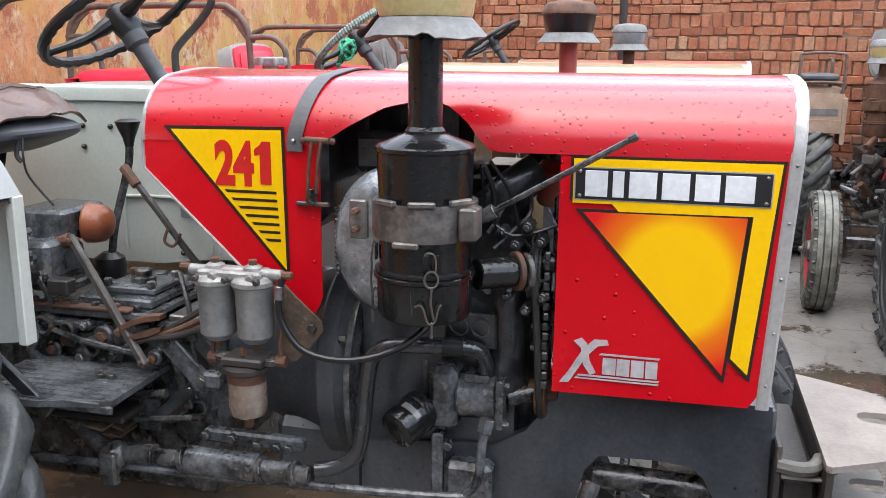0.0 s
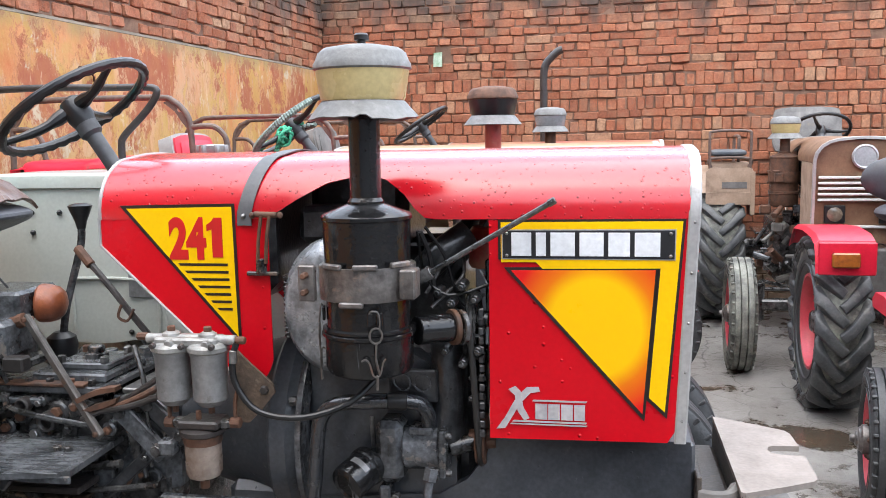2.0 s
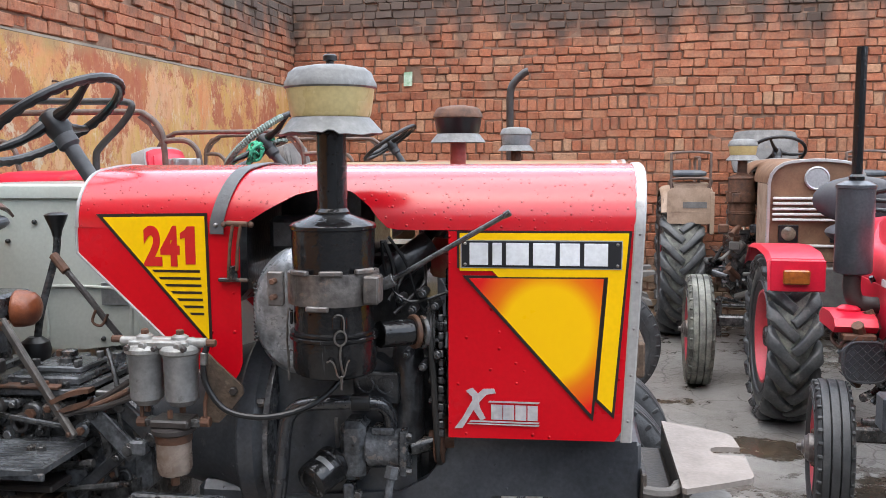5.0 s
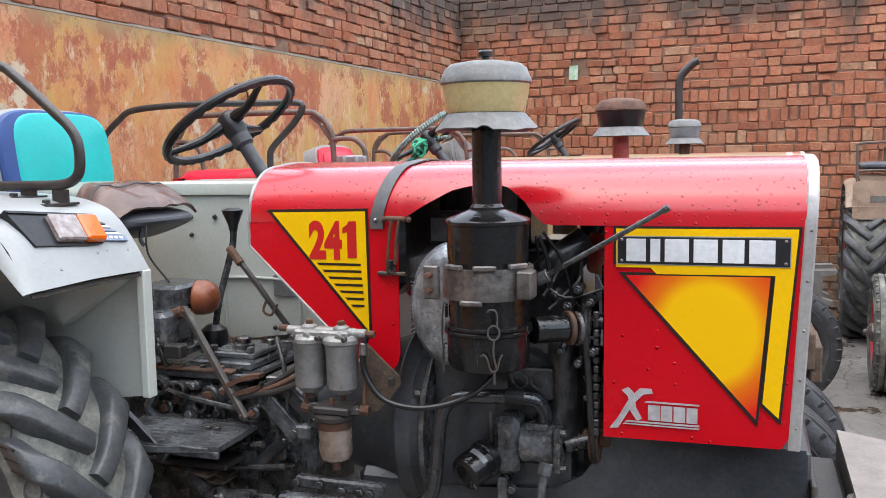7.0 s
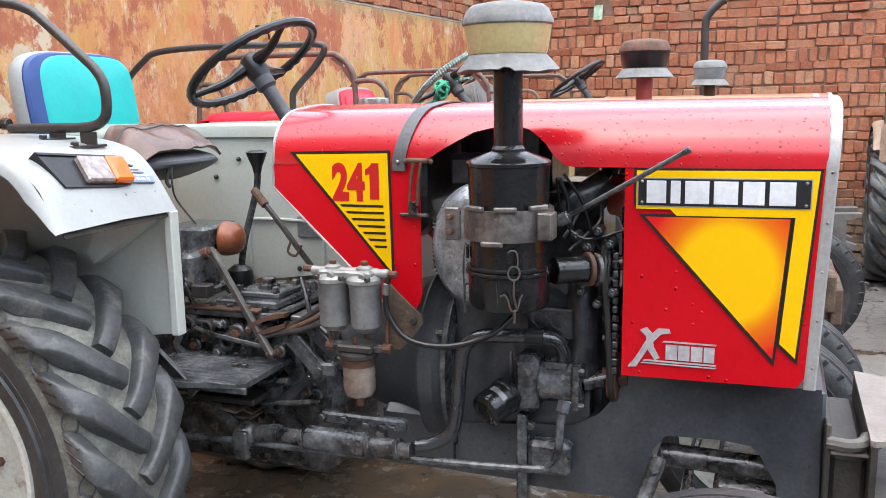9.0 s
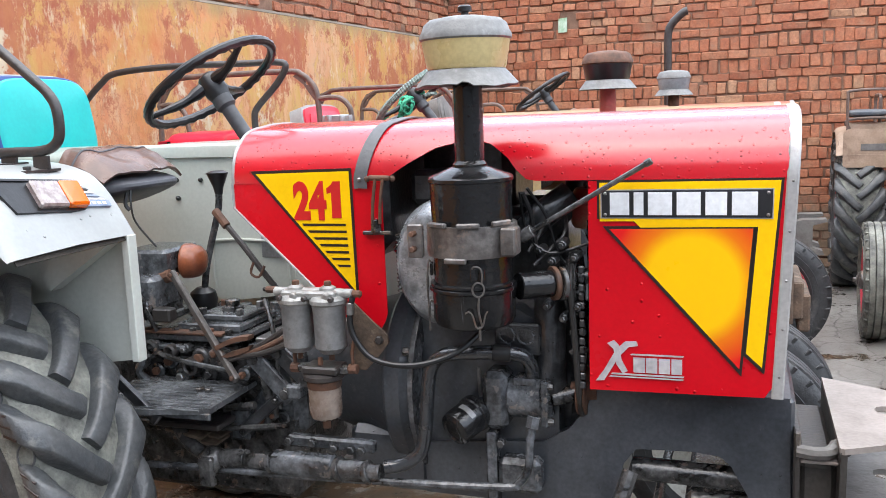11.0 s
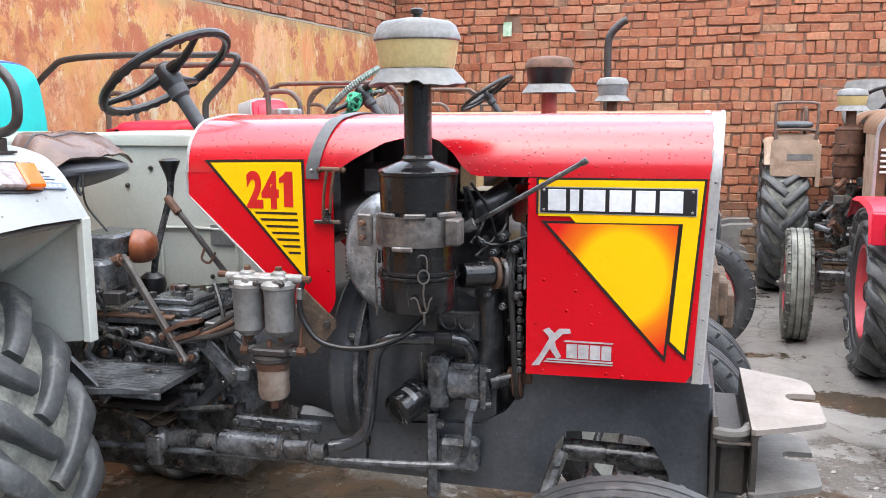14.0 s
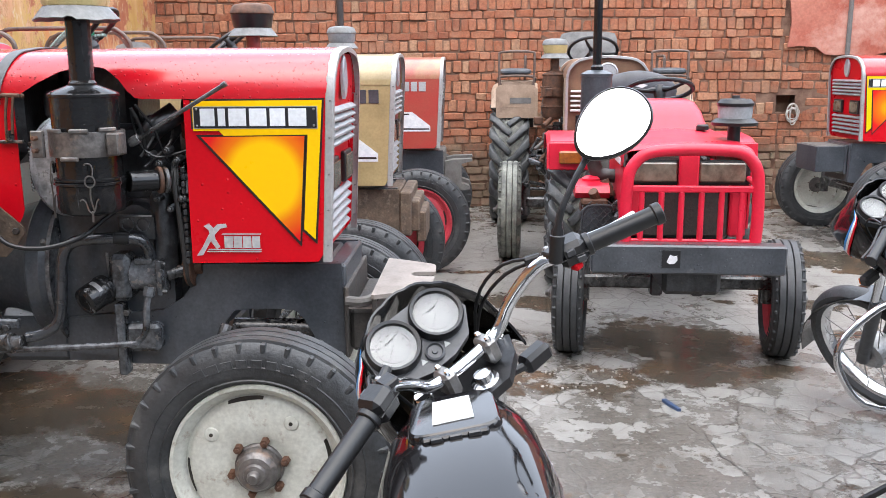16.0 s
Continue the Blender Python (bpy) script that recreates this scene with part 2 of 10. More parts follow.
RED = droplets(mat("red_hood_paint", (0.52, 0.004, 0.012), (0.46, 0.003, 0.01), rough=0.22, bump=0.03, scale=3, coat=1.0, vary=0.1, spec=0.3, grain=0.1), 0.75, 66)
RED.node_tree.nodes["Principled BSDF"].inputs["Coat Roughness"].default_value = 0.2
RED.node_tree.nodes["Principled BSDF"].inputs["Coat IOR"].default_value = 1.52
RED_FLAT = droplets(mat("red_panel_paint", (0.58, 0.004, 0.012), (0.53, 0.003, 0.01), rough=0.28, spec=0.2, bump=0.03, scale=3, vary=0.1, grain=0.12), 0.12, 50)
PINKRED = mat("bright_red_paint", (0.66, 0.016, 0.045), (0.56, 0.012, 0.034), rough=0.3, bump=0.06, scale=6, spec=0.5, dirt=(0.2, 0.09, 0.08), dirty=0.16, grain=0.15)
MAROON = mat("faded_red_paint", (0.42, 0.05, 0.045), (0.34, 0.06, 0.04), rough=0.38, bump=0.08, coat=0.3, dirt=(0.4, 0.27, 0.14), dirty=0.52)
GOLD = mat("faded_gold_paint", (0.42, 0.31, 0.15), (0.32, 0.235, 0.11), rough=0.32, bump=0.06, coat=0.5, dirt=(0.42, 0.11, 0.06), dirty=0.28)
FADEDGOLD = mat("faded_gold_and_red_paint", (0.36, 0.24, 0.12), (0.4, 0.1, 0.07), rough=0.34, bump=0.06, coat=0.4, scale=4, dirt=(0.42, 0.3, 0.17), dirty=0.3)
BROWNHOOD = mat("weathered_brown_paint", (0.23, 0.13, 0.075), (0.16, 0.085, 0.05), rough=0.5, bump=0.1, dirt=(0.36, 0.27, 0.16), dirty=0.4)
TAN = mat("dusty_tan_paint", (0.43, 0.31, 0.225), (0.31, 0.215, 0.15), rough=0.55, bump=0.1, dirt=(0.17, 0.11, 0.075), dirty=0.36)
YELLOW = mat("yellow_sticker", (0.88, 0.53, 0.002), (0.85, 0.5, 0.002), rough=0.3, bump=0.01, vary=0.05, grain=0.1, spec=0.2)
BLACKLINE = mat("black_sticker_line", (0.02, 0.012, 0.01), rough=0.35, bump=0.02)
DIGIT = mat("dark_red_sticker", (0.55, 0.012, 0.012), rough=0.35, bump=0.01, vary=0.1, grain=0.12)
PLATE_WHITE = mat("white_letter_blocks", (0.74, 0.76, 0.78), (0.66, 0.68, 0.7), rough=0.4, bump=0.05, dirt=(0.2, 0.2, 0.2), dirty=0.12, dirt_scale=14)
PLATE_BLACK = mat("black_name_plate", (0.018, 0.018, 0.02), rough=0.35, bump=0.05, dirt=(0.25, 0.25, 0.25), dirty=0.12, dirt_scale=18)
STICK_WHITE = mat("white_sticker", (0.75, 0.74, 0.74), (0.6, 0.6, 0.62), rough=0.4, bump=0.02, scale=40, grain=0.12)
WHITE = droplets(mat("white_fender_paint", (0.335, 0.345, 0.335), (0.29, 0.30, 0.29), rough=0.3, bump=0.04, scale=4, vary=0.1, dirt=(0.3, 0.27, 0.22), dirty=0.1, grain=0.12), 0.12)
GREYWHITE = mat("grey_white_fender_paint", (0.54, 0.56, 0.51), (0.47, 0.49, 0.44), rough=0.36, bump=0.06, scale=3, dirt=(0.24, 0.22, 0.17), dirty=0.18, dirt_scale=5, grain=0.14)
TRIM = mat("pale_metal_trim", (0.459, 0.451, 0.437), (0.355, 0.348, 0.34), rough=0.34, metal=0.35, bump=0.05, dirt=(0.192, 0.178, 0.17), dirty=0.2, dirt_scale=9)
# the pale streaked dirt colour paints in highlights of running water
GLOSS_BLACK = droplets(mat("wet_black_enamel_with_glints", (0.006, 0.0062, 0.007), (0.012, 0.012, 0.0125), rough=0.15, bump=0.4, scale=16, fine=70, streak=0.07, dirt=(0.26, 0.265, 0.27), dirty=0.26, dirt_scale=30), 0.3, 95)
ENGINE = droplets(mat("black_engine_paint", (0.009, 0.0097, 0.011), (0.052, 0.054, 0.058), rough=0.3, bump=0.4, scale=20, dirt=(0.09, 0.075, 0.065), dirty=0.27, dirt_scale=14, grain=0.75, coat=0.35), 0.2, 95)
ENGINE_GREY = droplets(mat("dark_grey_casting", (0.13, 0.137, 0.147), (0.008, 0.009, 0.01), rough=0.22, bump=0.45, scale=15, dirt=(0.19, 0.145, 0.11), dirty=0.31, dirt_scale=20, grain=0.85, coat=0.35), 0.2, 105)
FRAMEP = droplets(mat("dark_chassis_paint", (0.036, 0.041, 0.048), (0.068, 0.074, 0.084), rough=0.3, bump=0.16, scale=7, dirt=(0.15, 0.15, 0.15), dirty=0.2, dirt_scale=11, grain=0.55, coat=0.35), 0.07, 70)
GREASE = droplets(mat("greasy_grimy_metal", (0.095, 0.093, 0.092), (0.003, 0.003, 0.003), rough=0.22, bump=0.6, scale=24, dirt=(0.2, 0.115, 0.07), dirty=0.31, dirt_scale=22, grain=0.85, coat=0.4), 0.25, 110)
RUST = mat("rusty_steel", (0.136, 0.06, 0.032), (0.072, 0.036, 0.0224), rough=0.68, bump=0.4, scale=26, dirt=(0.036, 0.0288, 0.0256), dirty=0.4, dirt_scale=16)
DARKRUST = mat("dark_rusty_pipe", (0.045, 0.038, 0.035), (0.026, 0.023, 0.022), rough=0.38, bump=0.3, scale=30, dirt=(0.13, 0.07, 0.045), dirty=0.22, dirt_scale=18)
RAILBROWN = mat("brown_painted_pipe", (0.15, 0.095, 0.072), (0.085, 0.06, 0.05), rough=0.5, bump=0.25, scale=24, dirt=(0.05, 0.04, 0.036), dirty=0.3, dirt_scale=14)
FOOTSTEEL = mat("worn_wet_steel_plate", (0.22, 0.226, 0.235), (0.06, 0.063, 0.067), rough=0.2, metal=0.3, bump=0.25, scale=11, dirt=(0.03, 0.028, 0.027), dirty=0.4, dirt_scale=10, grain=0.55)
ALU = mat("dull_aluminium", (0.34, 0.34, 0.34), (0.24, 0.24, 0.24), rough=0.4, metal=0.55, bump=0.25, scale=16, dirt=(0.1, 0.09, 0.08), dirty=0.3, dirt_scale=24, grain=0.35)
PALECAST = mat("pale_cast_alloy", (0.34, 0.34, 0.325), (0.23, 0.225, 0.21), rough=0.4, metal=0.3, bump=0.35, scale=30, dirt=(0.11, 0.085, 0.06), dirty=0.34, dirt_scale=18, grain=0.4)
DOMECAP = mat("orange_brown_enamel", (0.3, 0.085, 0.032), (0.17, 0.05, 0.024), rough=0.3, bump=0.3, scale=18, dirt=(0.075, 0.038, 0.024), dirty=0.4, dirt_scale=14)
COWL = mat("worn_silver_cowl", (0.36, 0.385, 0.41), (0.12, 0.13, 0.14), rough=0.28, metal=0.4, bump=0.5, scale=22, dirt=(0.35, 0.36, 0.37), dirty=0.3, dirt_scale=28, grain=0.6)
BAND = mat("oily_steel_band", (0.2, 0.185, 0.175), (0.08, 0.072, 0.067), rough=0.3, metal=0.4, bump=0.4, scale=20, dirt=(0.3, 0.21, 0.16), dirty=0.36, dirt_scale=18, grain=0.5)
CHROME = mat("chrome", (0.64, 0.65, 0.67), rough=0.1, metal=1.0, bump=0.02, vary=0.08, grain=0.12)
STEEL = mat("bare_steel", (0.34, 0.33, 0.32), (0.2, 0.19, 0.18), rough=0.35, metal=0.8, bump=0.2, scale=40)
RUBBER = mat("tyre_rubber", (0.026, 0.028, 0.03), (0.05, 0.052, 0.054), rough=0.5, bump=0.45, scale=14, dirt=(0.095, 0.095, 0.09), dirty=0.42, dirt_scale=9, grain=0.55)
RUBBER_DUST = mat("dusty_tyre_rubber", (0.23, 0.235, 0.2), (0.06, 0.061, 0.056), rough=0.66, bump=0.9, scale=11, dirt=(0.25, 0.243, 0.205), dirty=0.44, dirt_scale=8, grain=0.6)
LUG = mat("worn_tread_rubber", (0.045, 0.049, 0.053), (0.085, 0.088, 0.088), rough=0.42, bump=0.45, scale=13, dirt=(0.21, 0.205, 0.18), dirty=0.38, dirt_scale=7, grain=0.6)
HOSE = mat("black_hose", (0.0104, 0.0104, 0.0111), rough=0.38, bump=0.08)
PLASTIC = mat("black_plastic", (0.008, 0.008, 0.009), (0.014, 0.014, 0.015), rough=0.32, bump=0.12, scale=40)
GREYPL = mat("grey_plastic", (0.055, 0.057, 0.062), (0.04, 0.042, 0.046), rough=0.42, bump=0.1, scale=40)
BIKE = droplets(mat("glossy_black_tank", (0.006, 0.006, 0.007), (0.01, 0.009, 0.009), rough=0.08, bump=0.01, scale=3, spec=0.5, grain=0.12, coat=0.3), 0.1)
BIKE_RED = mat("dark_red_flake", (0.12, 0.006, 0.006), (0.02, 0.003, 0.003), rough=0.1, bump=0.01, coat=1.0)
RIMP = mat("cream_rim_paint", (0.6, 0.61, 0.55), (0.5, 0.5, 0.44), rough=0.36, bump=0.15, scale=9, dirt=(0.19, 0.11, 0.065), dirty=0.34, dirt_scale=13, grain=0.35)
PINKRIM = mat("pink_red_rim_paint", (0.6, 0.06, 0.09), (0.45, 0.05, 0.06), rough=0.45, bump=0.1, dirt=(0.2, 0.13, 0.1), dirty=0.25)
BOWL = mat("cream_prefilter_bowl", (0.52, 0.42, 0.2), (0.46, 0.36, 0.16), rough=0.28, bump=0.03, scale=5, vary=0.1)
CAPGREY = mat("weathered_grey_lid", (0.205, 0.205, 0.198), (0.14, 0.14, 0.136), rough=0.48, bump=0.25, scale=20, dirt=(0.36, 0.36, 0.36), dirty=0.3, dirt_scale=12, grain=0.4)
GLASSY = mat("smoky_plastic_bowl", (0.3, 0.31, 0.32), (0.2, 0.21, 0.22), rough=0.2, bump=0.03)
BOWLGLASS = mat("dirty_fuel_bowl", (0.27, 0.22, 0.185), (0.15, 0.11, 0.085), rough=0.22, bump=0.15, scale=20, dirt=(0.09, 0.045, 0.028), dirty=0.5, dirt_scale=16)
ORANGE = mat("orange_lens", (0.85, 0.16, 0.005), (0.78, 0.12, 0.004), rough=0.15, bump=0.1, fine=160, coat=0.6, grain=0.12)
OLDAMBER = mat("brown_amber_lens", (0.38, 0.12, 0.02), (0.22, 0.07, 0.015), rough=0.2, bump=0.1, scale=30, coat=0.4)
CLEARLENS = mat("clear_ribbed_lens", (0.38, 0.33, 0.31), (0.2, 0.15, 0.14), rough=0.12, bump=0.25, scale=45, fine=120, coat=0.6)
LAMPGLASS = mat("clouded_lamp_glass", (0.2, 0.165, 0.12), (0.085, 0.066, 0.048), rough=0.15, bump=0.15, scale=16, coat=0.8)
TEAL = mat("teal_vinyl", (0.0, 0.42, 0.40), (0.0, 0.36, 0.35), rough=0.38, bump=0.06, scale=5, vary=0.1, grain=0.12)
BLUEV = mat("blue_vinyl", (0.016, 0.055, 0.21), (0.012, 0.045, 0.17), rough=0.35, bump=0.06, grain=0.12)
GREYV = mat("pale_grey_vinyl", (0.34, 0.355, 0.345), (0.28, 0.295, 0.285), rough=0.45, bump=0.08, grain=0.15)
REDV = mat("red_vinyl", (0.62, 0.03, 0.06), (0.5, 0.025, 0.045), rough=0.4, bump=0.06)
MINT = mat("pale_green_vinyl", (0.27, 0.31, 0.265), (0.2, 0.235, 0.2), rough=0.42, bump=0.15, scale=7, dirt=(0.16, 0.15, 0.12), dirty=0.2)
BROWNV = mat("brown_leathercloth", (0.15, 0.083, 0.06), (0.075, 0.042, 0.032), rough=0.28, bump=0.25, scale=9, grain=0.15)
GREYBOX = mat("weathered_grey_vinyl", (0.2, 0.19, 0.18), (0.12, 0.115, 0.11), rough=0.6, bump=0.15, scale=12, dirt=(0.3, 0.24, 0.18), dirty=0.3)
DARKV = mat("dark_grey_vinyl", (0.06, 0.06, 0.07), (0.045, 0.045, 0.05), rough=0.42, bump=0.1)
ROPE = mat("green_rope", (0.015, 0.3, 0.15), (0.08, 0.42, 0.26), rough=0.7, bump=0.4, scale=60)
SPIRAL = mat("grey_green_sleeve", (0.24, 0.3, 0.27), (0.12, 0.17, 0.15), rough=0.6, bump=0.3, scale=60)
PALEWOOD = mat("pale_worn_steel_plate", (0.281, 0.242, 0.215), (0.211, 0.183, 0.164), rough=0.6, bump=0.25, scale=9, dirt=(0.195, 0.156, 0.133), dirty=0.3)
DUSTGREY = mat("dusty_grey_casting", (0.161, 0.153, 0.14), (0.113, 0.105, 0.0967), rough=0.6, bump=0.35, scale=14, dirt=(0.0645, 0.0484, 0.0403), dirty=0.35)
CEMENTROPE = mat("pale_dirty_rope", (0.5, 0.47, 0.42), (0.36, 0.33, 0.29), rough=0.8, bump=0.4, scale=50)
PADBLUE = mat("worn_blue_grey_vinyl", (0.05, 0.06, 0.075), (0.11, 0.115, 0.12), rough=0.5, bump=0.2, scale=12, dirt=(0.2, 0.19, 0.17), dirty=0.25)
WORNLEVER = mat("worn_rusty_lever", (0.13, 0.12, 0.112), (0.07, 0.062, 0.056), rough=0.36, metal=0.3, bump=0.3, scale=18, dirt=(0.24, 0.1, 0.045), dirty=0.4, dirt_scale=9, grain=0.5)
PIPEBLACK = mat("wet_black_pipe", (0.03, 0.032, 0.036), (0.018, 0.019, 0.021), rough=0.2, bump=0.15, scale=14, dirt=(0.11, 0.1, 0.09), dirty=0.2, dirt_scale=16, coat=0.8)
STRAPRUBBER = mat("grey_weathered_strap", (0.075, 0.078, 0.082), (0.11, 0.112, 0.115), rough=0.5, bump=0.3, scale=15, dirt=(0.2, 0.2, 0.19), dirty=0.25, dirt_scale=14)
MUDSTEEL = mat("mud_caked_steel", (0.15, 0.1, 0.065), (0.07, 0.05, 0.037), rough=0.75, bump=0.7, scale=13, dirt=(0.26, 0.2, 0.14), dirty=0.42, dirt_scale=17, grain=0.5)
# dark brown for mud, and for shade under fenders and in rim openings
MUD_SHADE = mat("dark_mud_and_shade", (0.03, 0.028, 0.025), (0.06, 0.052, 0.043), rough=0.9, bump=0.6, scale=11, spec=0.1)
SLAT = mat("silver_grille_slat", (0.55, 0.56, 0.57), (0.4, 0.41, 0.42), rough=0.35, metal=0.5, bump=0.1, dirt=(0.15, 0.13, 0.12), dirty=0.2)
SLATWHITE = mat("white_grille_bar", (0.7, 0.7, 0.67), (0.58, 0.58, 0.55), rough=0.4, bump=0.08)
BELT = mat("worn_belt", (0.03, 0.028, 0.026), rough=0.55, bump=0.2)
PAPER = mat("white_paper_label", (0.85, 0.85, 0.83), (0.78, 0.78, 0.76), rough=0.5, bump=0.03, vary=0.05, grain=0.12)
DIAL = mat("white_dial_face", (0.3, 0.31, 0.315), (0.22, 0.23, 0.235), rough=0.3, bump=0.01, grain=0.12)
WEATHERED = mat("weathered_dark_steel", (0.035, 0.032, 0.030), (0.068, 0.060, 0.052), rough=0.5, bump=0.5, scale=12, dirt=(0.17, 0.14, 0.115), dirty=0.34, dirt_scale=16, streak=0.3, grain=0.5)
SILVERSTICK = mat("silver_sticker", (0.5, 0.47, 0.48), (0.36, 0.34, 0.35), rough=0.35, bump=0.02, scale=40, grain=0.2)
FADEDBLUE = mat("faded_blue_sticker", (0.13, 0.19, 0.3), (0.25, 0.29, 0.36), rough=0.35, bump=0.02, scale=30, grain=0.2)
REDGOLD = mat("red_paint_worn_to_gold", (0.4, 0.03, 0.03), (0.36, 0.07, 0.045), rough=0.35, bump=0.06, scale=2.4, vary=0.3, dirt=(0.36, 0.25, 0.12), dirty=0.35, dirt_scale=2.2, grain=0.2)
COREBROWN = mat("brown_radiator_fins", (0.045, 0.03, 0.025), (0.03, 0.022, 0.02), rough=0.6, bump=0.5, scale=60, grain=0.4)
SKYBLUE = mat("sky_blue_sticker", (0.03, 0.22, 0.55), (0.025, 0.19, 0.5), rough=0.3, bump=0.01, grain=0.12)
BLUEBIT = mat("blue_plastic_scrap", (0.05, 0.09, 0.19), rough=0.4, bump=0.1)
GREENBIT = mat("faded_green_poster", (0.5, 0.6, 0.5), (0.16, 0.34, 0.16), rough=0.7, bump=0.1, scale=16)

# the printed setting sun: yellow heart, orange and red towards its edges
SUNSET = mat("sunset_sticker", (0.9, 0.5, 0.01), rough=0.3, bump=0.01, grain=0.12, spec=0.2)
_n, _l = SUNSET.node_tree.nodes, SUNSET.node_tree.links
_co, _mp, _gr, _ra = _n.new("ShaderNodeTexCoord"), _n.new("ShaderNodeMapping"), _n.new("ShaderNodeTexGradient"), _n.new("ShaderNodeValToRGB")
_gr.gradient_type = "SPHERICAL"
_mp.vector_type = "TEXTURE"
_mp.inputs["Location"].default_value, _mp.inputs["Scale"].default_value = (0.272, -0.288, 1.085), (0.2, 1.0, 0.215)
_l.new(_co.outputs["Object"], _mp.inputs[0])
_l.new(_mp.outputs[0], _gr.inputs[0])
_e = _ra.color_ramp.elements
_e[0].position, _e[0].color = 0.05, (0.66, 0.012, 0.012, 1)
_e[1].position, _e[1].color = 0.5, (0.87, 0.5, 0.002, 1)
_x = _e.new(0.33)
_x.color = (0.74, 0.17, 0.006, 1)
_l.new(_gr.outputs["Fac"], _ra.inputs["Fac"])
_l.new(_ra.outputs[0], _n["Principled BSDF"].inputs["Base Color"])

# mirror and clear glass
MIRROR = mat("mirror_glass", (0.9, 0.9, 0.92), rough=0.02, metal=1.0, bump=0, vary=0.02, grain=0.12)
GLASS = bpy.data.materials.new("clear_glass")
GLASS.use_nodes = True
_b = GLASS.node_tree.nodes["Principled BSDF"]
_b.inputs["Transmission Weight"].default_value, _b.inputs["Roughness"].default_value, _b.inputs["IOR"].default_value = 1.0, 0.04, 1.45

# ---- ground and walls ----
def ground_material():
    ma = bpy.data.materials.new("wet_broken_concrete")
    ma.use_nodes = True
    n, l = ma.node_tree.nodes, ma.node_tree.links
    bs = n["Principled BSDF"]
    co = n.new("ShaderNodeTexCoord")

    def noise_tex(scale, detail=6, rough=0.6):
        t = n.new("ShaderNodeTexNoise")
        t.inputs["Scale"].default_value, t.inputs["Detail"].default_value, t.inputs["Roughness"].default_value = scale, detail, rough
        l.new(co.outputs["Object"], t.inputs["Vector"])
        return t.outputs["Fac"]

    def ramp(src, a, b, ca=(0, 0, 0), cb=(1, 1, 1)):
        r = n.new("ShaderNodeValToRGB")
        r.color_ramp.elements[0].position, r.color_ramp.elements[1].position = a, b
        r.color_ramp.elements[0].color, r.color_ramp.elements[1].color = (*ca, 1), (*cb, 1)
        l.new(src, r.inputs["Fac"])
        return r.outputs[0]

    def mix(fac, c1, c2, mode="MIX"):
        x = n.new("ShaderNodeMixRGB")
        x.blend_type = mode
        for sock, v in ((x.inputs["Fac"], fac), (x.inputs["Color1"], c1), (x.inputs["Color2"], c2)):
            if isinstance(v, (int, float)):
                sock.default_value = v
            elif isinstance(v, tuple):
                sock.default_value = (*v, 1)
            else:
                l.new(v, sock)
        return x.outputs[0]
    slab = ramp(noise_tex(2.2, 8, 0.65), 0.3, 0.72, (0.135, 0.122, 0.106), (0.26, 0.245, 0.226))
    grit = ramp(noise_tex(55, 5, 0.7), 0.3, 0.72, (0.52, 0.52, 0.52), (1.25, 1.25, 1.25))
    col = mix(1.0, slab, grit, "MULTIPLY")
    # paler grey patches in the middle of the yard
    pale_area = None
    for px, py, rx, ry in ((1.0, 5.2, 1.9, 2.2), (3.2, 4.6, 1.6, 1.4), (2.9, 2.2, 0.8, 0.6)):
        mp = n.new("ShaderNodeMapping")
        mp.vector_type = "TEXTURE"
        mp.inputs["Location"].default_value, mp.inputs["Scale"].default_value = (px, py, 0), (rx, ry, 1)
        l.new(co.outputs["Object"], mp.inputs[0])
        gr = n.new("ShaderNodeTexGradient")
        gr.gradient_type = "SPHERICAL"
        l.new(mp.outputs[0], gr.inputs[0])
        pale_area = gr.outputs["Color"] if pale_area is None else mix(1.0, pale_area, gr.outputs["Color"], "LIGHTEN")
    dsum = n.new("ShaderNodeMath")
    dsum.operation, dsum.inputs[1].default_value = "MULTIPLY_ADD", 0.7
    l.new(pale_area, dsum.inputs[0])
    l.new(noise_tex(3.3, 8, 0.72), dsum.inputs[2])
    pale_area = ramp(dsum.outputs[0], 0.66, 0.80)
    col = mix(pale_area, col, mix(noise_tex(11, 8, 0.7), (0.27, 0.264, 0.252), (0.43, 0.42, 0.405)))
    # pale skin broken into plates with dark seams
    nz = n.new("ShaderNodeTexNoise")
    nz.inputs["Scale"].default_value, nz.inputs["Detail"].default_value = 6, 6
    l.new(co.outputs["Object"], nz.inputs["Vector"])
    warp = n.new("ShaderNodeMixRGB")
    warp.inputs["Fac"].default_value = 0.085
    l.new(co.outputs["Object"], warp.inputs["Color1"])
    l.new(nz.outputs["Color"], warp.inputs["Color2"])

    def cells(scale, feature):
        v = n.new("ShaderNodeTexVoronoi")
        v.feature = feature
        v.inputs["Scale"].default_value = scale
        l.new(warp.outputs[0], v.inputs["Vector"])
        return v.outputs["Distance" if feature == "DISTANCE_TO_EDGE" else "Color"]
    broken = ramp(noise_tex(0.75, 5, 0.6), 0.44, 0.54)
    sepc = n.new("ShaderNodeSeparateColor")
    l.new(cells(7.5, "F1"), sepc.inputs[0])
    pick = n.new("ShaderNodeMath")
    pick.operation, pick.inputs[1].default_value = "MULTIPLY_ADD", 0.45
    l.new(sepc.outputs[0], pick.inputs[0])
    l.new(noise_tex(4.2, 8, 0.7), pick.inputs[2])
    plates = mix(1.0, ramp(pick.outputs[0], 0.70, 0.715), broken, "MULTIPLY")
